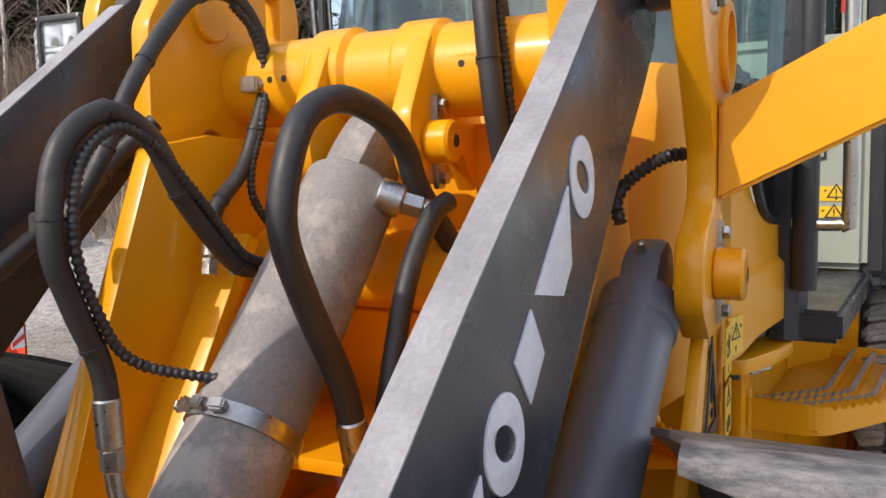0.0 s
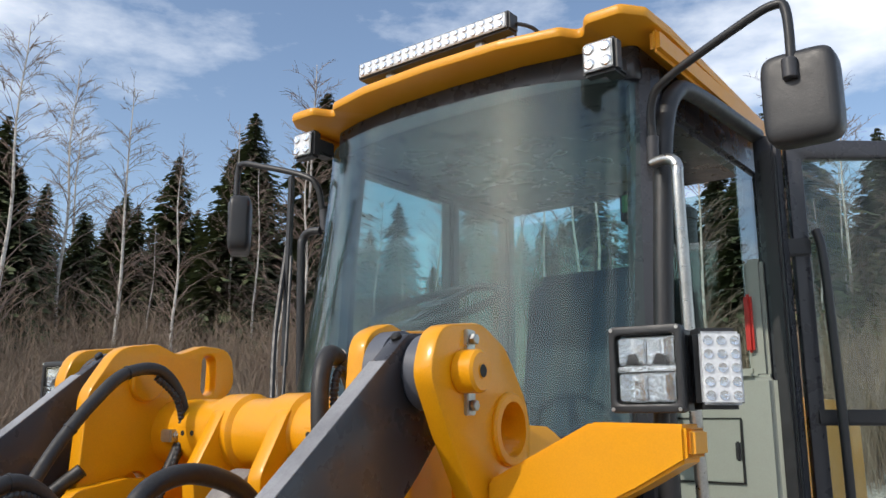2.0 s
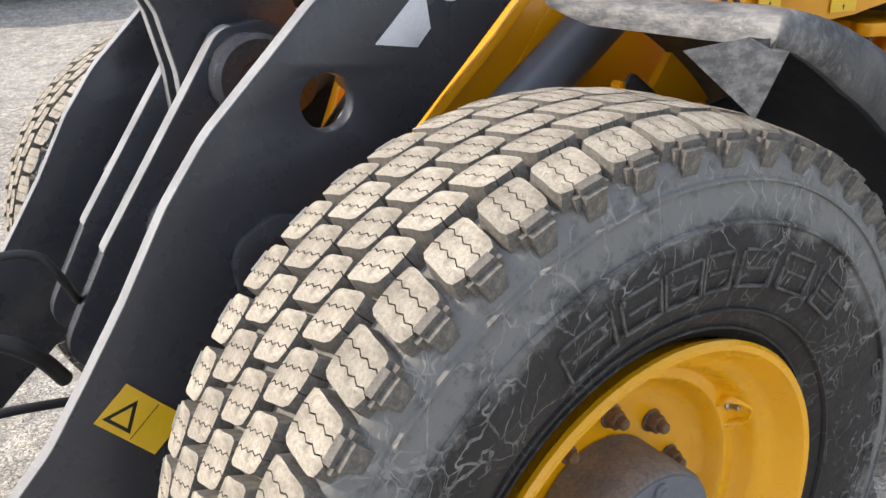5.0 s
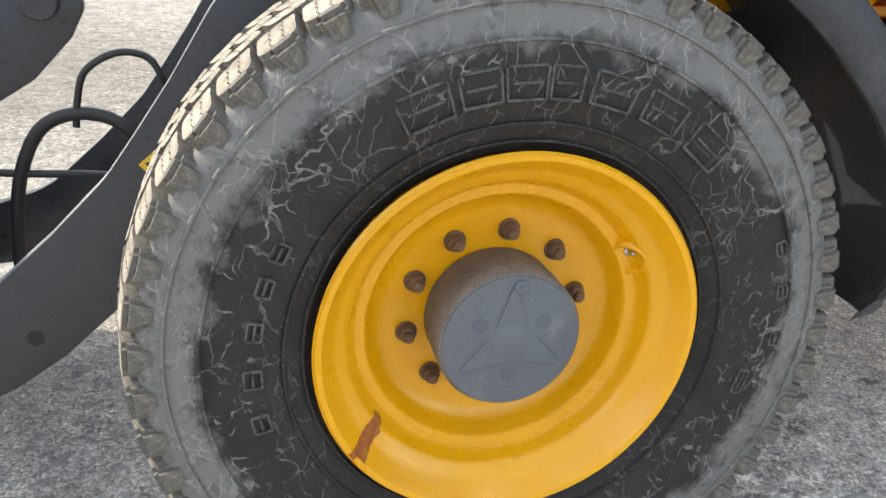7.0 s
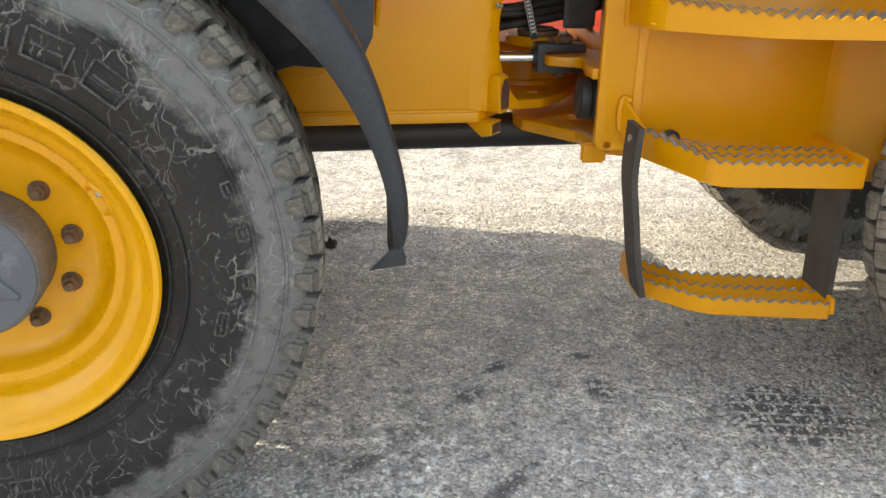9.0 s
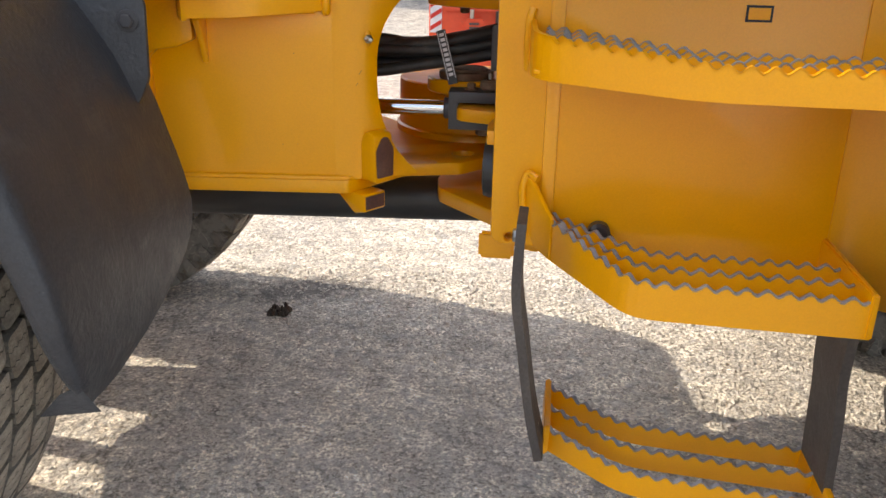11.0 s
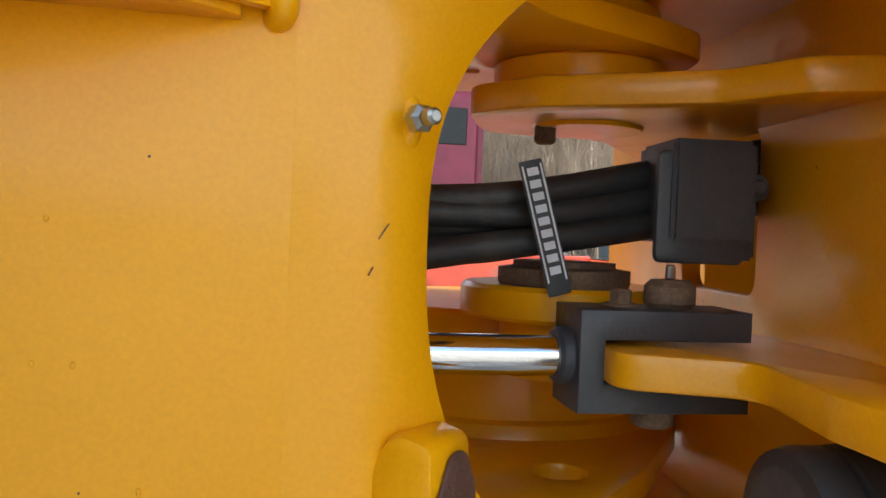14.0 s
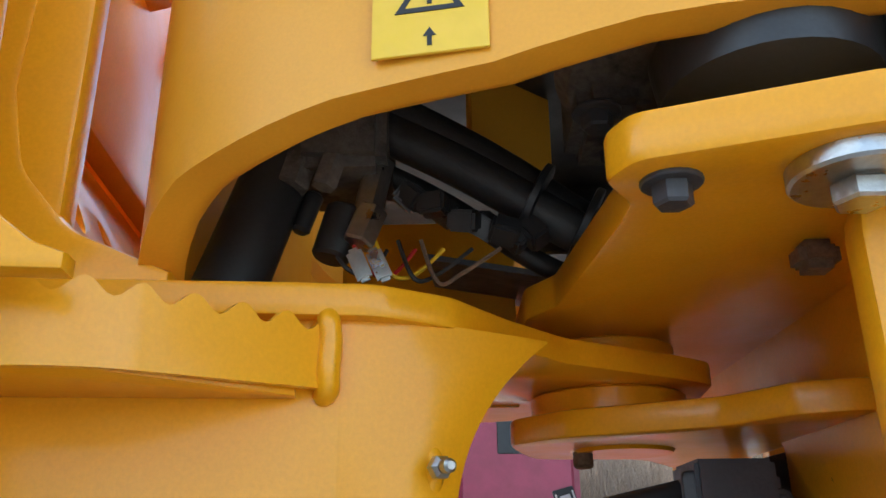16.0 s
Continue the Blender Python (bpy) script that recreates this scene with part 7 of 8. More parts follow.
part("bar_cable", tube_bm(smooth_path([(-0.06, -0.275, 2.965), (-0.04, -0.31, 2.95), (0.0, -0.33, 2.925), (0.03, -0.34, 2.91)]), 0.006, 8), black_pl, lb)
for k in range(16):
    part("cooling_fin", box_bm(-0.052, -0.036, -0.26 + 0.035 * k, -0.255 + 0.035 * k, 2.94, 2.99, 0.001), black_pl, lb)


def pillow_bm(a, b, c, power=0.34):
    """A soft box with half sizes a, b, c."""
    bm = bmesh.new()
    bmesh.ops.create_uvsphere(bm, u_segments=32, v_segments=20, radius=1)
    for v in bm.verts:
        v.co = Vector((math.copysign(abs(q) ** power, q) * h for q, h in zip(v.co, (a, b, c))))
    return bm


# grab handles
for s in (-1, 1):
    part("grab_handle", tube_bm(smooth_path([(0.05, s * 0.60, 2.50), (0.04, s * 0.645, 2.50), (0.035, s * 0.668, 2.475), (0.03, s * 0.67, 2.40), (0.05, s * 0.67, 1.9), (0.07, s * 0.67, 1.53), (0.075, s * 0.655, 1.50), (0.09, s * 0.56, 1.50)]), 0.0145, 14), steel if s < 0 else black_pl, cab, "worn steel grab handle" if s < 0 else "black grab handle")
    # mirror on a bent arm
    ma = part("mirror_arm", tube_bm(smooth_path([(0.06, s * 0.60, 2.56), (0.04, s * 0.61, 2.66), (0.02, s * 0.66, 2.71), (-0.02, s * 0.86, 2.78), (-0.03, s * 0.94, 2.80), (-0.03, s * 0.965, 2.77), (-0.03, s * 0.965, 2.60)]), 0.011, 12), black_pl, cab, "black bent mirror arm")
    part("arm_foot", rod_bm((0.065, s * 0.595, 2.50), (0.06, s * 0.60, 2.58), 0.015, k=14), bracket_m, ma)
    mm = pose(0.0, s * 0.975, 2.565, 0, 0, 0 if s < 0 else -42)
    mh = part("mirror_housing", moved(pillow_bm(0.040, 0.080, 0.110), mm), black_pl, cab, "rounded black mirror housing", 80)
    part("mirror_glass", moved(box_bm(0.031, 0.035, -0.062, 0.062, -0.090, 0.090, 0.002), mm), mirror_m, mh)
    part("mirror_clamp", rod_bm((-0.045, s * 0.965, 2.60), (-0.045, s * 0.965, 2.65), 0.017, k=16), bracket_m, mh)
# wiper on the far side
wp = part("wiper", tube_bm(smooth_path([(-0.30, 0.40, 1.82), (-0.24, 0.47, 2.1), (-0.18, 0.50, 2.40)]), 0.008, 8), black_pl, cab, "black windscreen wiper arm and blade")
part("wiper_blade", box_bm(-0.20, -0.185, 0.47, 0.49, 2.0, 2.62, 0.003), black_pl, wp)
part("wiper_rod", tube_bm([Vector((-0.29, 0.37, 1.82)), Vector((-0.23, 0.43, 2.1)), Vector((-0.19, 0.47, 2.35))], 0.005, 8), black_pl, wp)
# inside: seat, wheel, console, panel
sc = part("seat_base", box_bm(0.45, 0.92, -0.24, 0.24, 1.62, 1.74, 0.04, 3), seat_m, cab, "dark fabric driver's seat")
part("seat_back", moved(box_bm(-0.06, 0.06, -0.26, 0.26, 0.0, 0.72, 0.06, 4), pose(0.80, 0.03, 1.70, 0, 8, 0)), seat_m, sc)
part("seat_pedestal", box_bm(0.5, 0.88, -0.2, 0.2, 1.30, 1.62, 0.03), black_pl, sc)
for s in (-1, 1):
    part("arm_rest", box_bm(0.45, 0.85, s * 0.26, s * 0.34, 1.86, 1.93, 0.025, 3), seat_m, sc)
stw = part("steering_wheel", moved(lathe_bm([(0.185, -0.012), (0.195, -0.002), (0.195, 0.006), (0.185, 0.013), (0.175, 0.006), (0.175, -0.004)], 44, "z", (0, 0, 0), True), pose(0.16, 0.18, 2.20, 0, -25, 0) @ Matrix.Scale(1.12, 4)), black_pl, cab, "black steering wheel")
part("wheel_spoke", moved(join(box_bm(-0.18, 0.18, -0.018, 0.018, -0.008, 0.004, 0.004), box_bm(-0.02, 0.18, -0.012, 0.012, -0.01, 0.002, 0.004), rod_bm((0, 0, -0.03), (0, 0, 0.012), 0.045)), pose(0.16, 0.18, 2.20, 0, -25, 0) @ Matrix.Scale(1.12, 4)), black_pl, stw)
part("steering_column", rod_bm((0.17, 0.18, 2.175), (-0.06, 0.12, 1.35), 0.05), black_pl, stw)
part("dashboard", box_bm(-0.12, 0.02, -0.30, 0.30, 1.75, 1.92, 0.05, 3), black_pl, cab)
ip2 = part("side_console", box_bm(0.745, 0.80, -0.655, -0.22, 1.31, 1.98, 0.02, 3), trim_green, cab, "grey-green moulded side console with a hatch")
part("hatch", box_bm(0.738, 0.748, -0.545, -0.285, 1.64, 1.84, 0.004), trim_green, ip2)
for sgn in ((-0.547, -0.543, 1.64, 1.84), (-0.287, -0.283, 1.64, 1.84)):
    part("hatch_gap", box_bm(0.737, 0.7445, *sgn, 0.0005), decal_k, ip2)
for z in (1.638, 1.84):
    part("hatch_gap", box_bm(0.737, 0.7445, -0.545, -0.285, z, z + 0.004, 0.0005), decal_k, ip2)
part("console_top", box_bm(0.745, 1.0, -0.60, -0.25, 1.96, 2.0, 0.015), trim_green, ip2)
part("ignition_dial", join(rod_bm((0.737, -0.515, 1.925), (0.747, -0.515, 1.925), 0.028, k=24)), black_pl, ip2, "round black dial with a red centre")
part("dial_centre", rod_bm((0.734, -0.515, 1.925), (0.738, -0.515, 1.925), 0.010, k=14, bevel=0.001), red_m, ip2)
part("hatch_latch", box_bm(0.730, 0.746, -0.54, -0.525, 1.71, 1.77, 0.004), black_pl, ip2)
bo = part("bottle", lathe_bm([(0.0, 1.36), (0.028, 1.36), (0.030, 1.37), (0.030, 1.46), (0.014, 1.49), (0.014, 1.51), (0.0, 1.512)], 20, "z", (0.70, -0.42, 0.05)), black_pl, ip2, "small dark bottle in a holder")
warning_film(ip2, pose(0.743, -0.575, 1.535, 0, 0, -90), 0.085, 0.045)
warning_film(ip2, pose(0.743, -0.57, 1.475, 0, 0, -90), 0.085, 0.045)
ex = part("emergency_hammer", box_bm(0.745, 0.765, -0.60, -0.575, 2.05, 2.24, 0.008), red_m, cab, "red emergency hammer on the pillar")
part("display", box_bm(0.60, 0.66, -0.36, -0.24, 2.50, 2.62, 0.015), black_pl, cab, "small black monitor")
part("display_screen", box_bm(0.596, 0.601, -0.345, -0.255, 2.54, 2.60, 0.002), material("green_screen_film", (0.03, 0.25, 0.08), 0.3), cab)
# open door, swung outwards on the middle pillar
DM = CAB @ pose(0.88, -0.70, 0, 0, 0, -58)
XF[0] = DM
dr = part("cab_door", plate_bm(rounded([(0.0, 1.30, .03), (0.62, 1.30, .05), (0.66, 1.7, .1), (0.60, 2.45, .15), (0.40, 2.76, .10), (0.0, 2.78, .02)], .04), -0.02, 0.02, [rounded([(0.05, 1.37, .03), (0.57, 1.37, .05), (0.60, 1.7, .1), (0.545, 2.43, .14), (0.375, 2.70, .08), (0.05, 2.71, .02)], .03)], 0.008), darkgrey, cab, "open cab door with a dark frame and full glass")
g = part("door_glass", plate_bm(rounded([(0.045, 1.365, .03), (0.575, 1.365, .05), (0.605, 1.7, .1), (0.55, 2.43, .14), (0.38, 2.705, .08), (0.045, 2.715, .02)], .03), -0.003, 0.003, (), 0.0005), rear_glass, dr)
g.visible_shadow = False
part("door_rail", box_bm(0.02, 0.62, -0.03, 0.03, 1.82, 1.87, 0.008), black_pl, dr)
part("door_bar", tube_bm(smooth_path([(0.06, -0.05, 2.45), (0.07, -0.07, 2.3), (0.08, -0.07, 1.6), (0.07, -0.05, 1.45)]), 0.014, 12), black_pl, dr)
for z in (1.45, 2.40):
    part("door_hinge", box_bm(-0.06, 0.05, -0.03, 0.0, z - 0.03, z + 0.03, 0.006), black_pl, dr)
part("door_latch", box_bm(0.48, 0.55, -0.05, -0.02, 1.88, 1.94, 0.006), black_pl, dr)
XF[0] = REAR
# dark lumber below the cab, seen from underneath
vb = part("valve_block", box_bm(-0.335, -0.25, -0.26, -0.14, 1.315, 1.43, 0.010), dusty_dark, loader, "dusty dark valve block with plugs under the cab")
for x, y, z, r, ln, mt in ((-0.335, -0.24, 1.30, 0.016, 0.05, dusty_dark), (-0.305, -0.25, 1.295, 0.012, 0.045, dusty_dark), (-0.27, -0.225, 1.275, 0.014, 0.06, steel), (-0.275, -0.24, 1.245, 0.015, 0.035, steel), (-0.30, -0.23, 1.235, 0.017, 0.05, black_pl), (-0.33, -0.22, 1.265, 0.009, 0.04, black_pl)):
    part("valve_plug", hex_bm((x, y, z), (x + 0.012, y + 0.005, z + ln), r) if mt is not black_pl else rod_bm((x, y, z), (x + 0.012, y + 0.005, z + ln), r, k=18), mt, vb)
part("valve_port", rod_bm((-0.292, -0.262, 1.372), (-0.292, -0.266, 1.372), 0.012, k=18, bevel=0.001), black_pl, vb)
for k, (x0, z0, x1, z1, r) in enumerate(((-0.305, 1.392, -0.06, 1.262, 0.020), (-0.27, 1.405, -0.055, 1.282, 0.020), (-0.24, 1.395, -0.05, 1.30, 0.014), (-0.315, 1.37, -0.09, 1.255, 0.011))):
    part("under_hose", tube_bm(smooth_path([(x0 - 0.10, -0.24 + 0.01 * k, z0 + 0.05), (x0, -0.22 + 0.012 * k, z0), ((x0 + x1) / 2, -0.205 + 0.015 * k, (z0 + z1) / 2 + 0.006), (x1, -0.19 + 0.02 * k, z1), (x1 + 0.10, -0.10, z1 - 0.01)]), r, 12), hose_m, loader, "dusty black hose under the cab", 60)
for x, z in ((-0.115, 1.30), (-0.07, 1.275)):
    part("hose_band", moved(lathe_bm([(0.036, -0.004), (0.038, -0.003), (0.038, 0.003), (0.036, 0.004)], 20, "x"), pose(x, -0.20, z, 0, 27, 0)), black_pl, loader)
random.seed(5)
for k in range(10):
    x = -0.235 + 0.013 * k
    part("wire_connector", moved(box_bm(-0.013, 0.013, -0.012, 0.012, -0.010, 0.010, 0.003), pose(x + random.uniform(-.006, .006), -0.215 + random.uniform(-.012, .012), 1.297 - 0.0042 * k + random.uniform(-.008, .008), random.uniform(-30, 30), random.uniform(0, 50), random.uniform(-30, 30))), black_pl, loader, "black wire connector")
for k in range(5):
    part("loose_wire", tube_bm(smooth_path([(-0.30 + 0.02 * k, -0.235, 1.25), (-0.285 + 0.02 * k, -0.24, 1.225 - 0.004 * k), (-0.265 + 0.02 * k, -0.23, 1.22), (-0.25 + 0.025 * k, -0.225, 1.245)]), 0.002, 6), (black_pl, red_m, decal_y, hose_m, rusty)[k], loader, "thin loose wire")
for x in (-0.272, -0.255):
    part("wire_sleeve", moved(box_bm(-0.007, 0.007, -0.004, 0.004, -0.016, 0.016, 0.003), pose(x, -0.243, 1.225, 0, -24, 0)), steel, loader, "grey heat-shrink sleeve")
part("filter_can", rod_bm((-0.385, -0.25, 1.19), (-0.345, -0.21, 1.36), 0.031, k=28, bevel=0.006), black_pl, loader, "black cylindrical filter under the cab")
rm = part("round_housing", moved(lathe_bm([(0.055, 0.0), (0.085, 0.004), (0.098, 0.02), (0.098, 0.05), (0.080, 0.07)], 40, "z"), pose(-0.012, -0.325, 1.335, -10, 8, 0)), dusty_dark, loader, "dusty dark round housing under the cab")
part("housing_block", box_bm(-0.09, -0.03, -0.33, -0.22, 1.32, 1.42, 0.012), dusty_dark, rm)
for x, y in ((-0.075, -0.32), (-0.05, -0.26), (0.10, -0.34), (0.13, -0.25)):
    part("housing_bolt", bolt_bm((x, y, 1.325), (0, 0, -1), 0.013, 0.016), bracket_m, rm)
part("belly_sheet", moved(box_bm(-0.09, 0.06, -0.10, 0.12, -0.003, 0.003, 0.001), pose(-0.13, -0.02, 1.275, 8, 10, 0)), bracket_m, loader)
part("inner_panel", moved(box_bm(-0.11, 0.10, -0.003, 0.003, -0.11, 0.12, 0.001), pose(-0.22, 0.05, 1.26)), yellow, loader)
part("cowl_rib", moved(box_bm(-0.06, 0.06, -0.004, 0.004, -0.09, 0.09, 0.002), pose(-0.13, -0.12, 1.42, 0, 0, 40)), yellow_pl, loader)
part("bay_wall", box_bm(-0.425, -0.418, -0.30, 0.30, 1.15, 1.80, 0.003), yellow, loader)
part("cab_belly", box_bm(-0.31, 0.95, -0.42, 0.42, 1.475, 1.49, 0.004), black_pl, loader)
XF[0] = Matrix()

# ---- forest edge ----


def spruce_bm(h, seed):
    rnd = random.Random(seed)
    bm = bmesh.new()
    k = 0
    z = h * 0.06
    while z < h:
        u = z / h
        reach = (0.29 * h) * (1 - u) ** 0.78 + 0.06
        n_b = rnd.randint(7, 10)
        for i in range(n_b):
            a = 2 * math.pi * (i + rnd.random()) / n_b
            r = reach * rnd.uniform(0.6, 1.1)
            d = Vector((math.cos(a), math.sin(a), 0))
            side = Vector((-d.y, d.x, 0))
            segs = 4
            for s in range(segs):
                v0, v1 = s / segs, (s + 1) / segs
                for q in range(4):
                    p = d * r * rnd.uniform(v0, v1) + Vector((0, 0, z - 0.35 * r * rnd.uniform(v0, v1) ** 1.3 + rnd.uniform(-.05, .05)))
                    w = 0.55 * r * (1.1 - v0) * rnd.uniform(0.5, 1.1) + 0.06
                    ln = 0.34 * r * rnd.uniform(0.6, 1.2) + 0.05
                    t = (d * rnd.uniform(0.5, 1) + side * rnd.uniform(-0.9, 0.9)).normalized()
                    s2 = Vector((-t.y, t.x, 0))
                    droop = Vector((0, 0, -rnd.uniform(0.1, 0.5) * ln))
                    a0 = bm.verts.new(p - s2 * w * 0.2)
                    a1 = bm.verts.new(p + s2 * w * 0.2)
                    a2 = bm.verts.new(p + t * ln * 0.6 + s2 * w * 0.3 + droop * 0.5)
                    a3 = bm.verts.new(p + t * ln + droop)
                    a4 = bm.verts.new(p + t * ln * 0.55 - s2 * w * 0.3 + droop * 0.9)
                    bm.faces.new((a0, a1, a2, a3, a4))
        z += h * rnd.uniform(0.020, 0.032) * (1.25 - u * 0.6)
    return bm


def bare_tree_bm(h, seed, lean=0.05):
    """Trunk, limbs and twigs of a bare birch."""
    rnd = random.Random(seed)
    trunk, twigs = bmesh.new(), bmesh.new()

    def add(bm_t, path, r0, r1, k):
        n_p = len(path)
        t = tube_bm(path, r0, k, [r0 + (r1 - r0) * i / (n_p - 1) for i in range(n_p)])
        me = bpy.data.meshes.new("limb")
        t.to_mesh(me)
        bm_t.from_mesh(me)
        bpy.data.meshes.remove(me)
        t.free()

    lx, ly = rnd.uniform(-lean, lean), rnd.uniform(-lean, lean)
    tp = [Vector((lx * z * z / h + 0.06 * math.sin(z * 1.3 + seed), ly * z * z / h + 0.05 * math.cos(z * 1.1 + seed), z)) for z in [h * i / 12 for i in range(13)]]
    add(trunk, tp, 0.0075 * h, 0.001 * h, 7)
    for i in range(64):
        u = rnd.uniform(0.22, 0.97)
        base = tp[int(u * 12)].lerp(tp[min(12, int(u * 12) + 1)], (u * 12) % 1)
        a = rnd.uniform(0, 2 * math.pi)
        ln = h * rnd.uniform(0.08, 0.20) * (1.15 - u * 0.75)
        d = Vector((math.cos(a), math.sin(a), rnd.uniform(0.7, 1.6))).normalized()
        p1 = base + d * ln * 0.5
        p2 = base + d * ln + Vector((math.cos(a), math.sin(a), -0.1)) * ln * 0.22
        add(twigs, [base, p1, p2], 0.0022 * h * (1.2 - u), 0.0006 * h, 4)
        for j in range(6):
            v = rnd.uniform(0.25, 1)
            b2 = base.lerp(p2, v)
            d2 = (d + Vector((rnd.uniform(-1, 1), rnd.uniform(-1, 1), rnd.uniform(-.6, .7)))).normalized()
            e = b2 + d2 * ln * rnd.uniform(0.3, 0.6)
            add(twigs, [b2, b2.lerp(e, 0.5) + Vector((0, 0, 0.02 * ln)), e + Vector((0, 0, -0.08 * ln))], 0.0008 * h, 0.0004 * h, 3)
    return trunk, twigs


def scrub_bm(seed, n_s=170, spread=2.4, h=2.3):
    rnd = random.Random(seed)
    bm = bmesh.new()
    for i in range(n_s):
        x, y = rnd.gauss(0, spread * 0.45), rnd.gauss(0, spread * 0.35)
        hh = h * rnd.uniform(0.45, 1.1)
        dx, dy = rnd.uniform(-.3, .3) * hh, rnd.uniform(-.3, .3) * hh
        stems = [(Vector((x, y, -0.1)), Vector((x + dx, y + dy, hh)), 0.012)]
        for j in range(4):
            v = rnd.uniform(0.3, 0.9)
            b = stems[0][0].lerp(stems[0][1], v)
            stems.append((b, b + Vector((rnd.uniform(-.4, .4), rnd.uniform(-.4, .4), rnd.uniform(0.2, 0.6))) * hh * 0.5, 0.006))
        for p, q, r in stems:
            s = (q - p).cross(Vector((rnd.uniform(-1, 1), rnd.uniform(-1, 1), 0.1))).normalized() * r
            t = (q - p).cross(s).normalized() * r
            v0, v1, v2, v3 = (bm.verts.new(c) for c in (p - s, p + s * 0.5 + t, p + s * 0.5 - t, q))
            bm.faces.new((v0, v1, v3))
            bm.faces.new((v1, v2, v3))
            bm.faces.new((v2, v0, v3))
    return bm


random.seed(21)
spruces, birches, scrubs = [], [], []
for k in range(4):
    t = thing("spruce_tree", "dark green spruce with drooping boughs at the yard's edge", "tree", "spruces at the forest edge")
    h = (9.0, 10.5, 8.0, 11.5)[k]
    part("trunk", rod_bm((0, 0, -0.3), (0, 0, h * 0.98), 0.014 * h, 0.002 * h, 8), bark_m, t)
    part("crown", spruce_bm(h, 30 + k), needle_m, t, angle=20)
    spruces.append(t)
for k in range(4):
    t = thing("birch_tree", "bare pale-stemmed birch with fine twigs", "tree", "birches at the forest edge")
    tr, tw = bare_tree_bm((8.5, 10.0, 9.0, 11.0)[k], 60 + k)
    part("trunk", tr, birch_m, t)
    tagged(part("crown", tw, twig_m, t), kind="stuff")
    birches.append(t)
for k in range(3):
    t = tagged(part("scrub", scrub_bm(90 + k), scrub_m, None), "bare brown thicket of thin stems along the forest edge", "bushes", "thicket at the forest edge", "stuff")
    scrubs.append(t)


def plant(src, i, x, y, s, turn):
    m = pose(x, y, ground_height(x, y) - 0.05, 0, 0, turn)
    if i == 0 and src.location.length < 1e-6:
        src.matrix_basis = m @ Matrix.Scale(s, 4)
        return
    c = copy_thing(src, m)
    c.scale = (s, s, s)


EYE_XY = (-0.7, -1.3)
for i in range(40):
    a = radians(-16 + 126 * (i + random.uniform(-.4, .4)) / 40)
    d = random.uniform(34, 46)
    plant(random.choice(spruces), 1, EYE_XY[0] + d * math.cos(a), EYE_XY[1] + d * math.sin(a), random.uniform(0.62, 0.92), random.uniform(0, 360))
for i in range(64):
    a = radians(-14 + 122 * (i + random.uniform(-.4, .4)) / 64) if i < 54 else radians(150 + 12 * (i - 54))
    d = random.uniform(21, 33)
    plant(random.choice(spruces), 1, EYE_XY[0] + d * math.cos(a), EYE_XY[1] + d * math.sin(a), random.uniform(0.42, 0.80), random.uniform(0, 360))
for i in range(80):
    a = radians(-18 + 126 * (i + random.uniform(-.5, .5)) / 66) if i < 66 else radians(140 + 9 * (i - 66))
    d = random.uniform(18, 27)
    plant(random.choice(birches), 1, EYE_XY[0] + d * math.cos(a), EYE_XY[1] + d * math.sin(a), random.uniform(0.5, 0.85), random.uniform(0, 360))
for i in range(230):
    a = radians(-16 + 124 * ((i * 0.62) % 130 + random.uniform(-.5, .5)) / 130) if i < 205 else radians(140 + 6 * (i - 205))
    d = random.uniform(15.5, 25)
    plant(random.choice(scrubs), 1, EYE_XY[0] + d * math.cos(a), EYE_XY[1] + d * math.sin(a), random.uniform(0.8, 1.2) * (0.75 + 0.045 * (d - 15.5)), random.uniform(0, 360))
for src in spruces + birches + scrubs:
    a = radians(random.uniform(0, 80))
    d = random.uniform(24, 30)
    m = pose(d * math.cos(a), d * math.sin(a), ground_height(d * math.cos(a), d * math.sin(a)) - 0.05)
    src.matrix_basis = m

# ---- snow plough across the yard beside the loader ----
pl = thing("snow_plough", "orange-red snow plough with striped end plates standing on gravel", "snow plough", at=(1.0, 4.85, 0))
XF[0] = Matrix()
blade = []
for i in range(15):
    x = 0.02 + 0.18 * i
    blade.append([Vector((x, 0.10 + 0.26 * (1 - math.cos(k / 8 * 2.2)) - 0.10 * math.sin(k / 8 * 2.2), 0.06 + 0.74 * k / 8)) for k in range(9)])
part("blade", sweep_sheet(blade, 0.02), orange_m, pl, "orange-red curved blade")
part("top_tube", rod_bm((0.0, 0.48, 0.80), (2.55, 0.48, 0.80), 0.035), orange_m, pl)
part("blade_edge", box_bm(0.02, 2.54, 0.04, 0.08, 0.02, 0.12, 0.005), bracket_m, pl)
ep = part("end_housing", plate_bm(rounded([(0.0, 0.03, .04), (0.0, 1.06, .02), (0.06, 1.18, .02), (0.90, 1.18, .03), (0.95, 0.80, .04), (0.95, 0.03, .04)], .02), 0.0, 0.40, (), 0.012), orange_m, pl, "orange-red end housing")
part("end_plate", box_bm(2.54, 2.56, 0.0, 0.55, 0.03, 0.82, 0.01), orange_m, pl)
mk = part("marker_board", box_bm(0.010, 0.105, -0.012, -0.001, 0.56, 0.92, 0.003), white_m, pl, "red and white striped marker board")
for k in range(4):
    part("red_stripe", plate_bm([Vector(p) for p in ((0.012, 0.575 + 0.09 * k), (0.103, 0.632 + 0.09 * k), (0.103, 0.668 + 0.09 * k), (0.012, 0.611 + 0.09 * k))], -0.017, -0.0125, (), 0.0005), red_m, mk)
mk2 = part("marker_board", box_bm(2.42, 2.53, -0.012, -0.001, 0.36, 0.74, 0.003), white_m, pl, "red and white striped marker board")
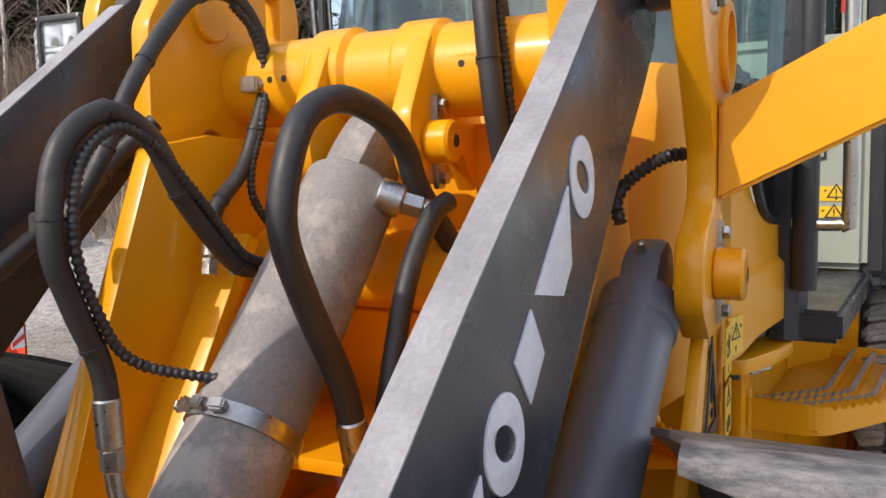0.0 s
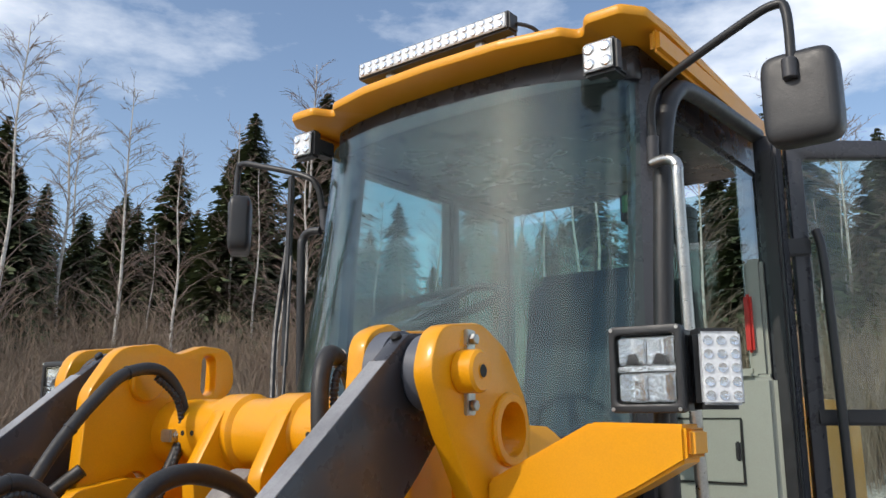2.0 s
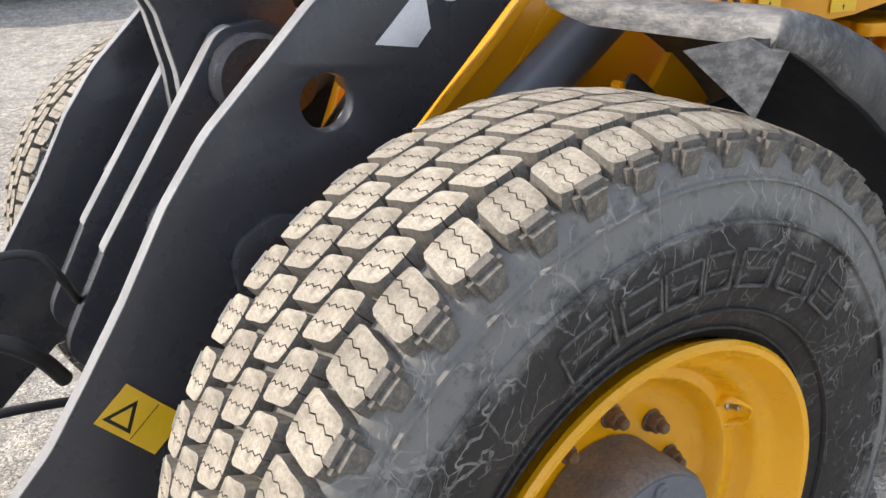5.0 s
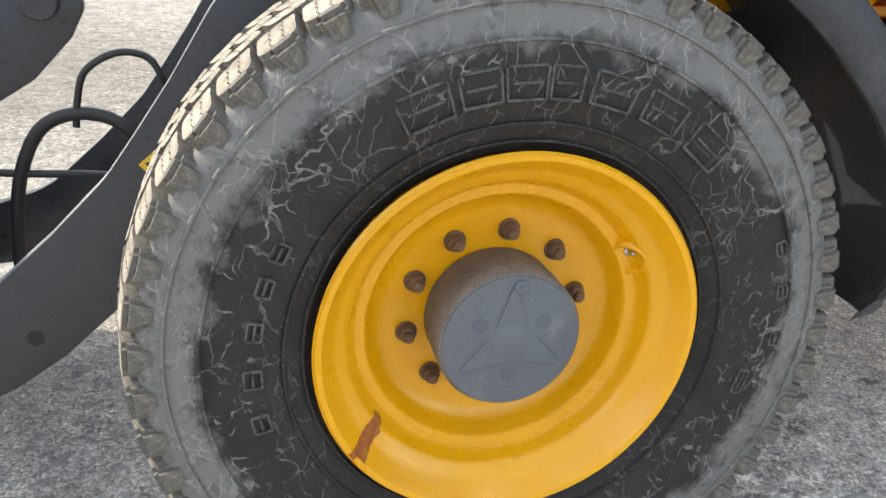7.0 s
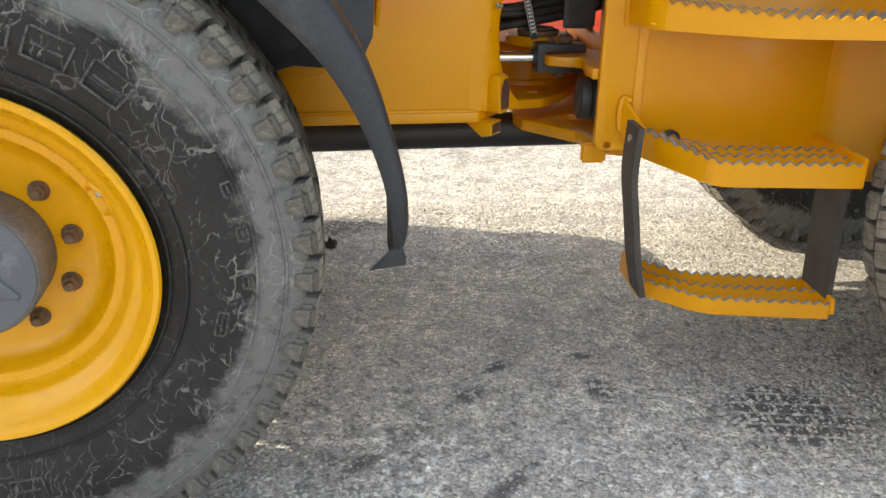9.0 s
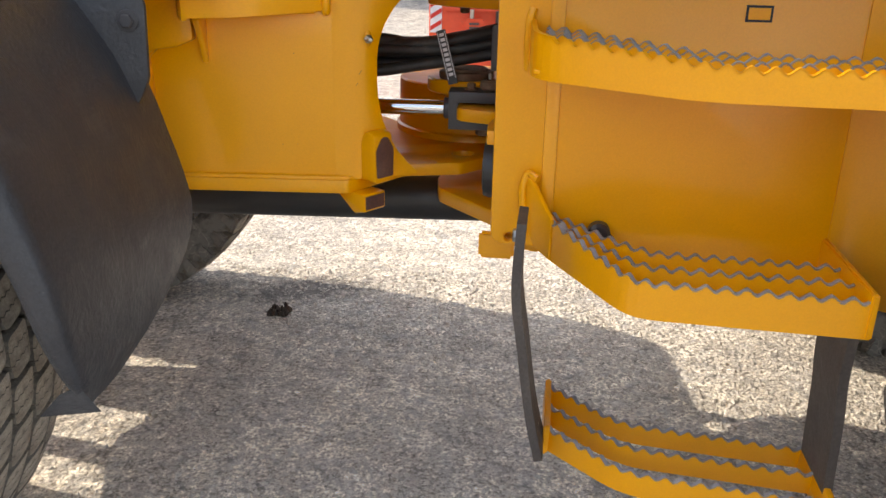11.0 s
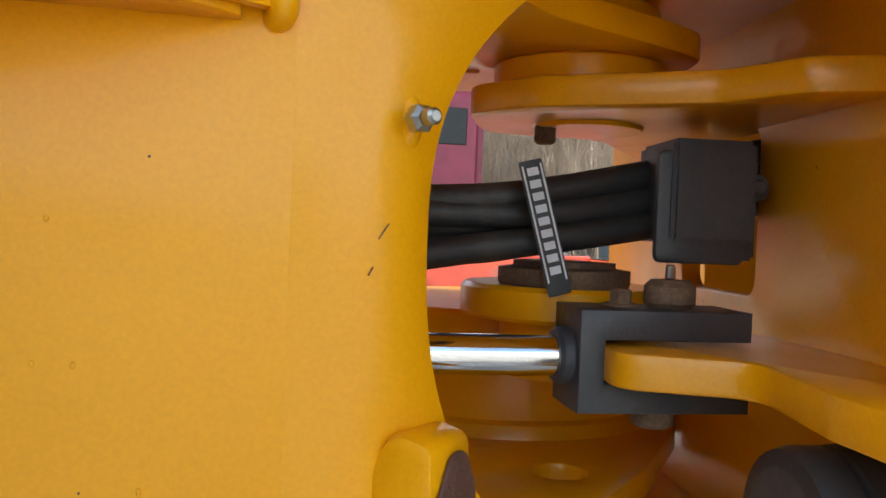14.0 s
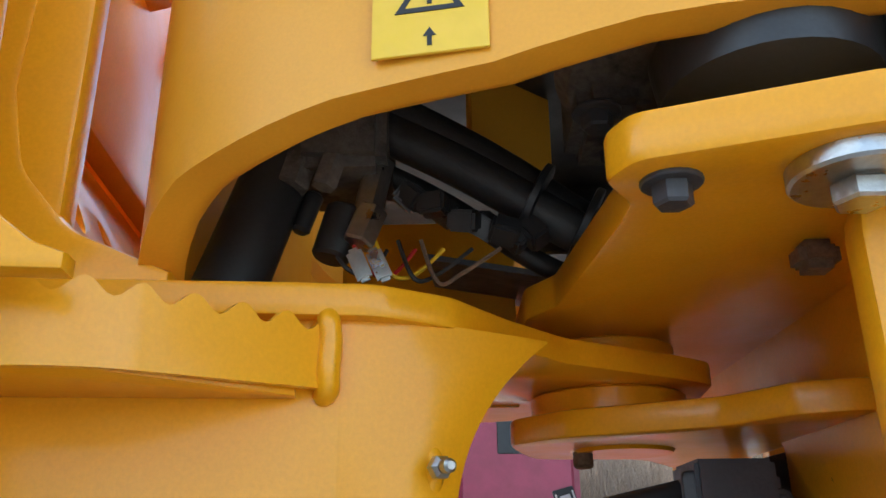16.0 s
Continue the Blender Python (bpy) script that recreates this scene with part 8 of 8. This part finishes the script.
for k in range(4):
    part("red_stripe", plate_bm([Vector(p) for p in ((2.422, 0.375 + 0.09 * k), (2.528, 0.432 + 0.09 * k), (2.528, 0.468 + 0.09 * k), (2.422, 0.411 + 0.09 * k))], -0.017, -0.0125, (), 0.0005), red_m, mk2)
part("yellow_film", box_bm(0.125, 0.165, -0.006, -0.001, 0.87, 0.95, 0.001), decal_y, pl)
part("yellow_film", box_bm(0.07, 0.20, -0.006, -0.001, 0.99, 1.07, 0.001), decal_y, pl)
part("pressed_rib", box_bm(0.13, 0.60, -0.03, -0.001, 0.73, 0.77, 0.008), orange_m, ep)
for x in (0.29, 0.78):
    sb = part("valve_box", box_bm(x, x + 0.16, -0.12, 0.0, 0.50, 0.68, 0.012), orange_m, pl, "orange valve box with a ribbed side")
    for k in range(4):
        part("box_rib", box_bm(x + 0.04, x + 0.12, -0.13, -0.119, 0.54 + 0.032 * k, 0.556 + 0.032 * k, 0.002), bracket_m, sb)
    part("zinc_plug", rod_bm((x + 0.06, -0.06, 0.678), (x + 0.06, -0.06, 0.75), 0.018, k=16), steel, sb)
part("black_cap", rod_bm((0.58, -0.06, 0.62), (0.58, -0.06, 0.74), 0.04, k=20), black_pl, pl)
for k in range(3):
    part("rib", box_bm(1.1 + 0.5 * k, 1.14 + 0.5 * k, 0.40, 0.70, 0.0, 0.78, 0.006), orange_m, pl)
part("push_frame", box_bm(0.9, 1.8, 0.6, 0.9, 0.30, 0.50, 0.02), bracket_m, pl)

# ---- maroon lorry far across the yard ----
XF[0] = Matrix()
gz = ground_height(3.3, 13.2)
lor = thing("lorry", "maroon lorry with a dark chassis parked across the yard", "lorry", at=(3.3, 13.2, gz))
XF[0] = pose(0, 0, 0, 0, 0, 176) @ Matrix.Diagonal((1, -1, 1, 1))
body = part("lorry_cab", box_bm(-1.1, 0.9, -1.2, 1.2, 0.9, 2.7, 0.15, 3), maroon_m, lor)
part("windscreen", box_bm(-1.115, -1.09, -1.0, 1.0, 1.75, 2.45, 0.05), rear_glass, body)
part("side_window", box_bm(-0.8, 0.2, -1.215, -1.19, 1.75, 2.35, 0.04), decal_k, body)
part("tipping_body", box_bm(1.1, 5.6, -1.2, 1.2, 1.25, 2.35, 0.06), maroon_m, lor, "maroon tipping body")
for k in range(6):
    part("body_rib", box_bm(1.3 + 0.8 * k, 1.38 + 0.8 * k, -1.25, -1.2, 1.25, 2.35, 0.01), maroon_m, lor)
part("fuel_tank", rod_bm((1.2, -0.9, 0.7), (2.3, -0.9, 0.7), 0.3), steel, lor, "bright metal fuel tank")
part("chassis", box_bm(0.9, 6.0, -0.5, 0.5, 0.75, 1.05, 0.03), bracket_m, lor)
part("load_bed", box_bm(1.2, 6.2, -1.2, 1.2, 1.05, 1.3, 0.03), bracket_m, lor)
for x in (-0.2, 3.8, 5.2):
    for y in (-1.05, 1.05):
        part("lorry_wheel", lathe_bm([(0.2, y - 0.14), (0.48, y - 0.14), (0.5, y - 0.1), (0.5, y + 0.1), (0.48, y + 0.14), (0.2, y + 0.14)], 24, "y", (x, 0, 0.5)), hose_m, lor)
XF[0] = Matrix()

# ---- dark skip beyond the plough ----
gz = ground_height(6.9, 11.2)
sk = thing("skip_container", "dark teal ribbed steel skip standing on the yard", "skip", at=(6.9, 11.2, gz))
XF[0] = pose(0, 0, 0, 0, 0, -25)
sb = part("skip_body", plate_bm(rounded([(-0.75, 0.15), (0.75, 0.15), (1.0, 1.0), (-1.0, 1.0)], .03), -0.6, 0.6, (), 0.02), teal_m, sk)
part("skip_rim", join(box_bm(-1.05, 1.05, -0.65, -0.58, 0.98, 1.06, 0.01)), teal_m, sk)
for k in range(4):
    part("skip_rib", box_bm(-0.65 + 0.42 * k, -0.59 + 0.42 * k, -0.65, -0.59, 0.15, 1.0, 0.01), teal_m, sk)
for x in (-0.6, 0.5):
    part("skip_foot", box_bm(x, x + 0.12, -0.6, 0.6, 0.0, 0.16, 0.01), bracket_m, sk)
XF[0] = Matrix()

# ---- loose gravel near the loader ----
rs = np.random.RandomState(3)
verts, faces = [], []
oct_v = np.array([(1, 0, 0), (-1, 0, 0), (0, 1, 0), (0, -1, 0), (0, 0, 1), (0, 0, -0.6)], float)
oct_f = [(0, 2, 4), (2, 1, 4), (1, 3, 4), (3, 0, 4), (2, 0, 5), (1, 2, 5), (3, 1, 5), (0, 3, 5)]
for i in range(24000):
    x, y = (rs.uniform(-1.2, 3.2), rs.uniform(-2.0, 3.0)) if i % 4 == 0 else (rs.uniform(0.4, 2.6), rs.uniform(-1.5, 1.0))
    r = 0.0035 + 0.007 * rs.rand() ** 3
    k = len(verts)
    jit = oct_v * (r * rs.uniform(0.6, 1.3, (6, 1)) * np.array([1, 1, 0.65])) + rs.uniform(-.25, .25, (6, 3)) * r
    verts += [(x + p[0], y + p[1], max(0, ground_height(x, y)) + p[2] + r * 0.15) for p in jit]
    faces += [tuple(k + q for q in t) for t in oct_f]
me = bpy.data.meshes.new("gravel")
me.from_pydata(verts, [], faces)
me.materials.append(stone_m)
tagged(new("gravel", me), "loose pale stones scattered over the yard", "gravel", kind="stuff")
bm = bmesh.new()
rnd = random.Random(8)
for i in range(26):
    x, y = rnd.gauss(0, 0.022), rnd.gauss(0, 0.022)
    moved_b = lathe_bm([(0.0, 0.0), (rnd.uniform(.006, .014), 0.004), (rnd.uniform(.004, .01), 0.016), (0.0, 0.024)], 6, "z", (0.701 + x, 0.57 + y, 0))
    bm = join(bm, moved_b)
tagged(part("earth_clod", bm, clod_m), "dark crumbled clod of earth on the gravel", "clod")
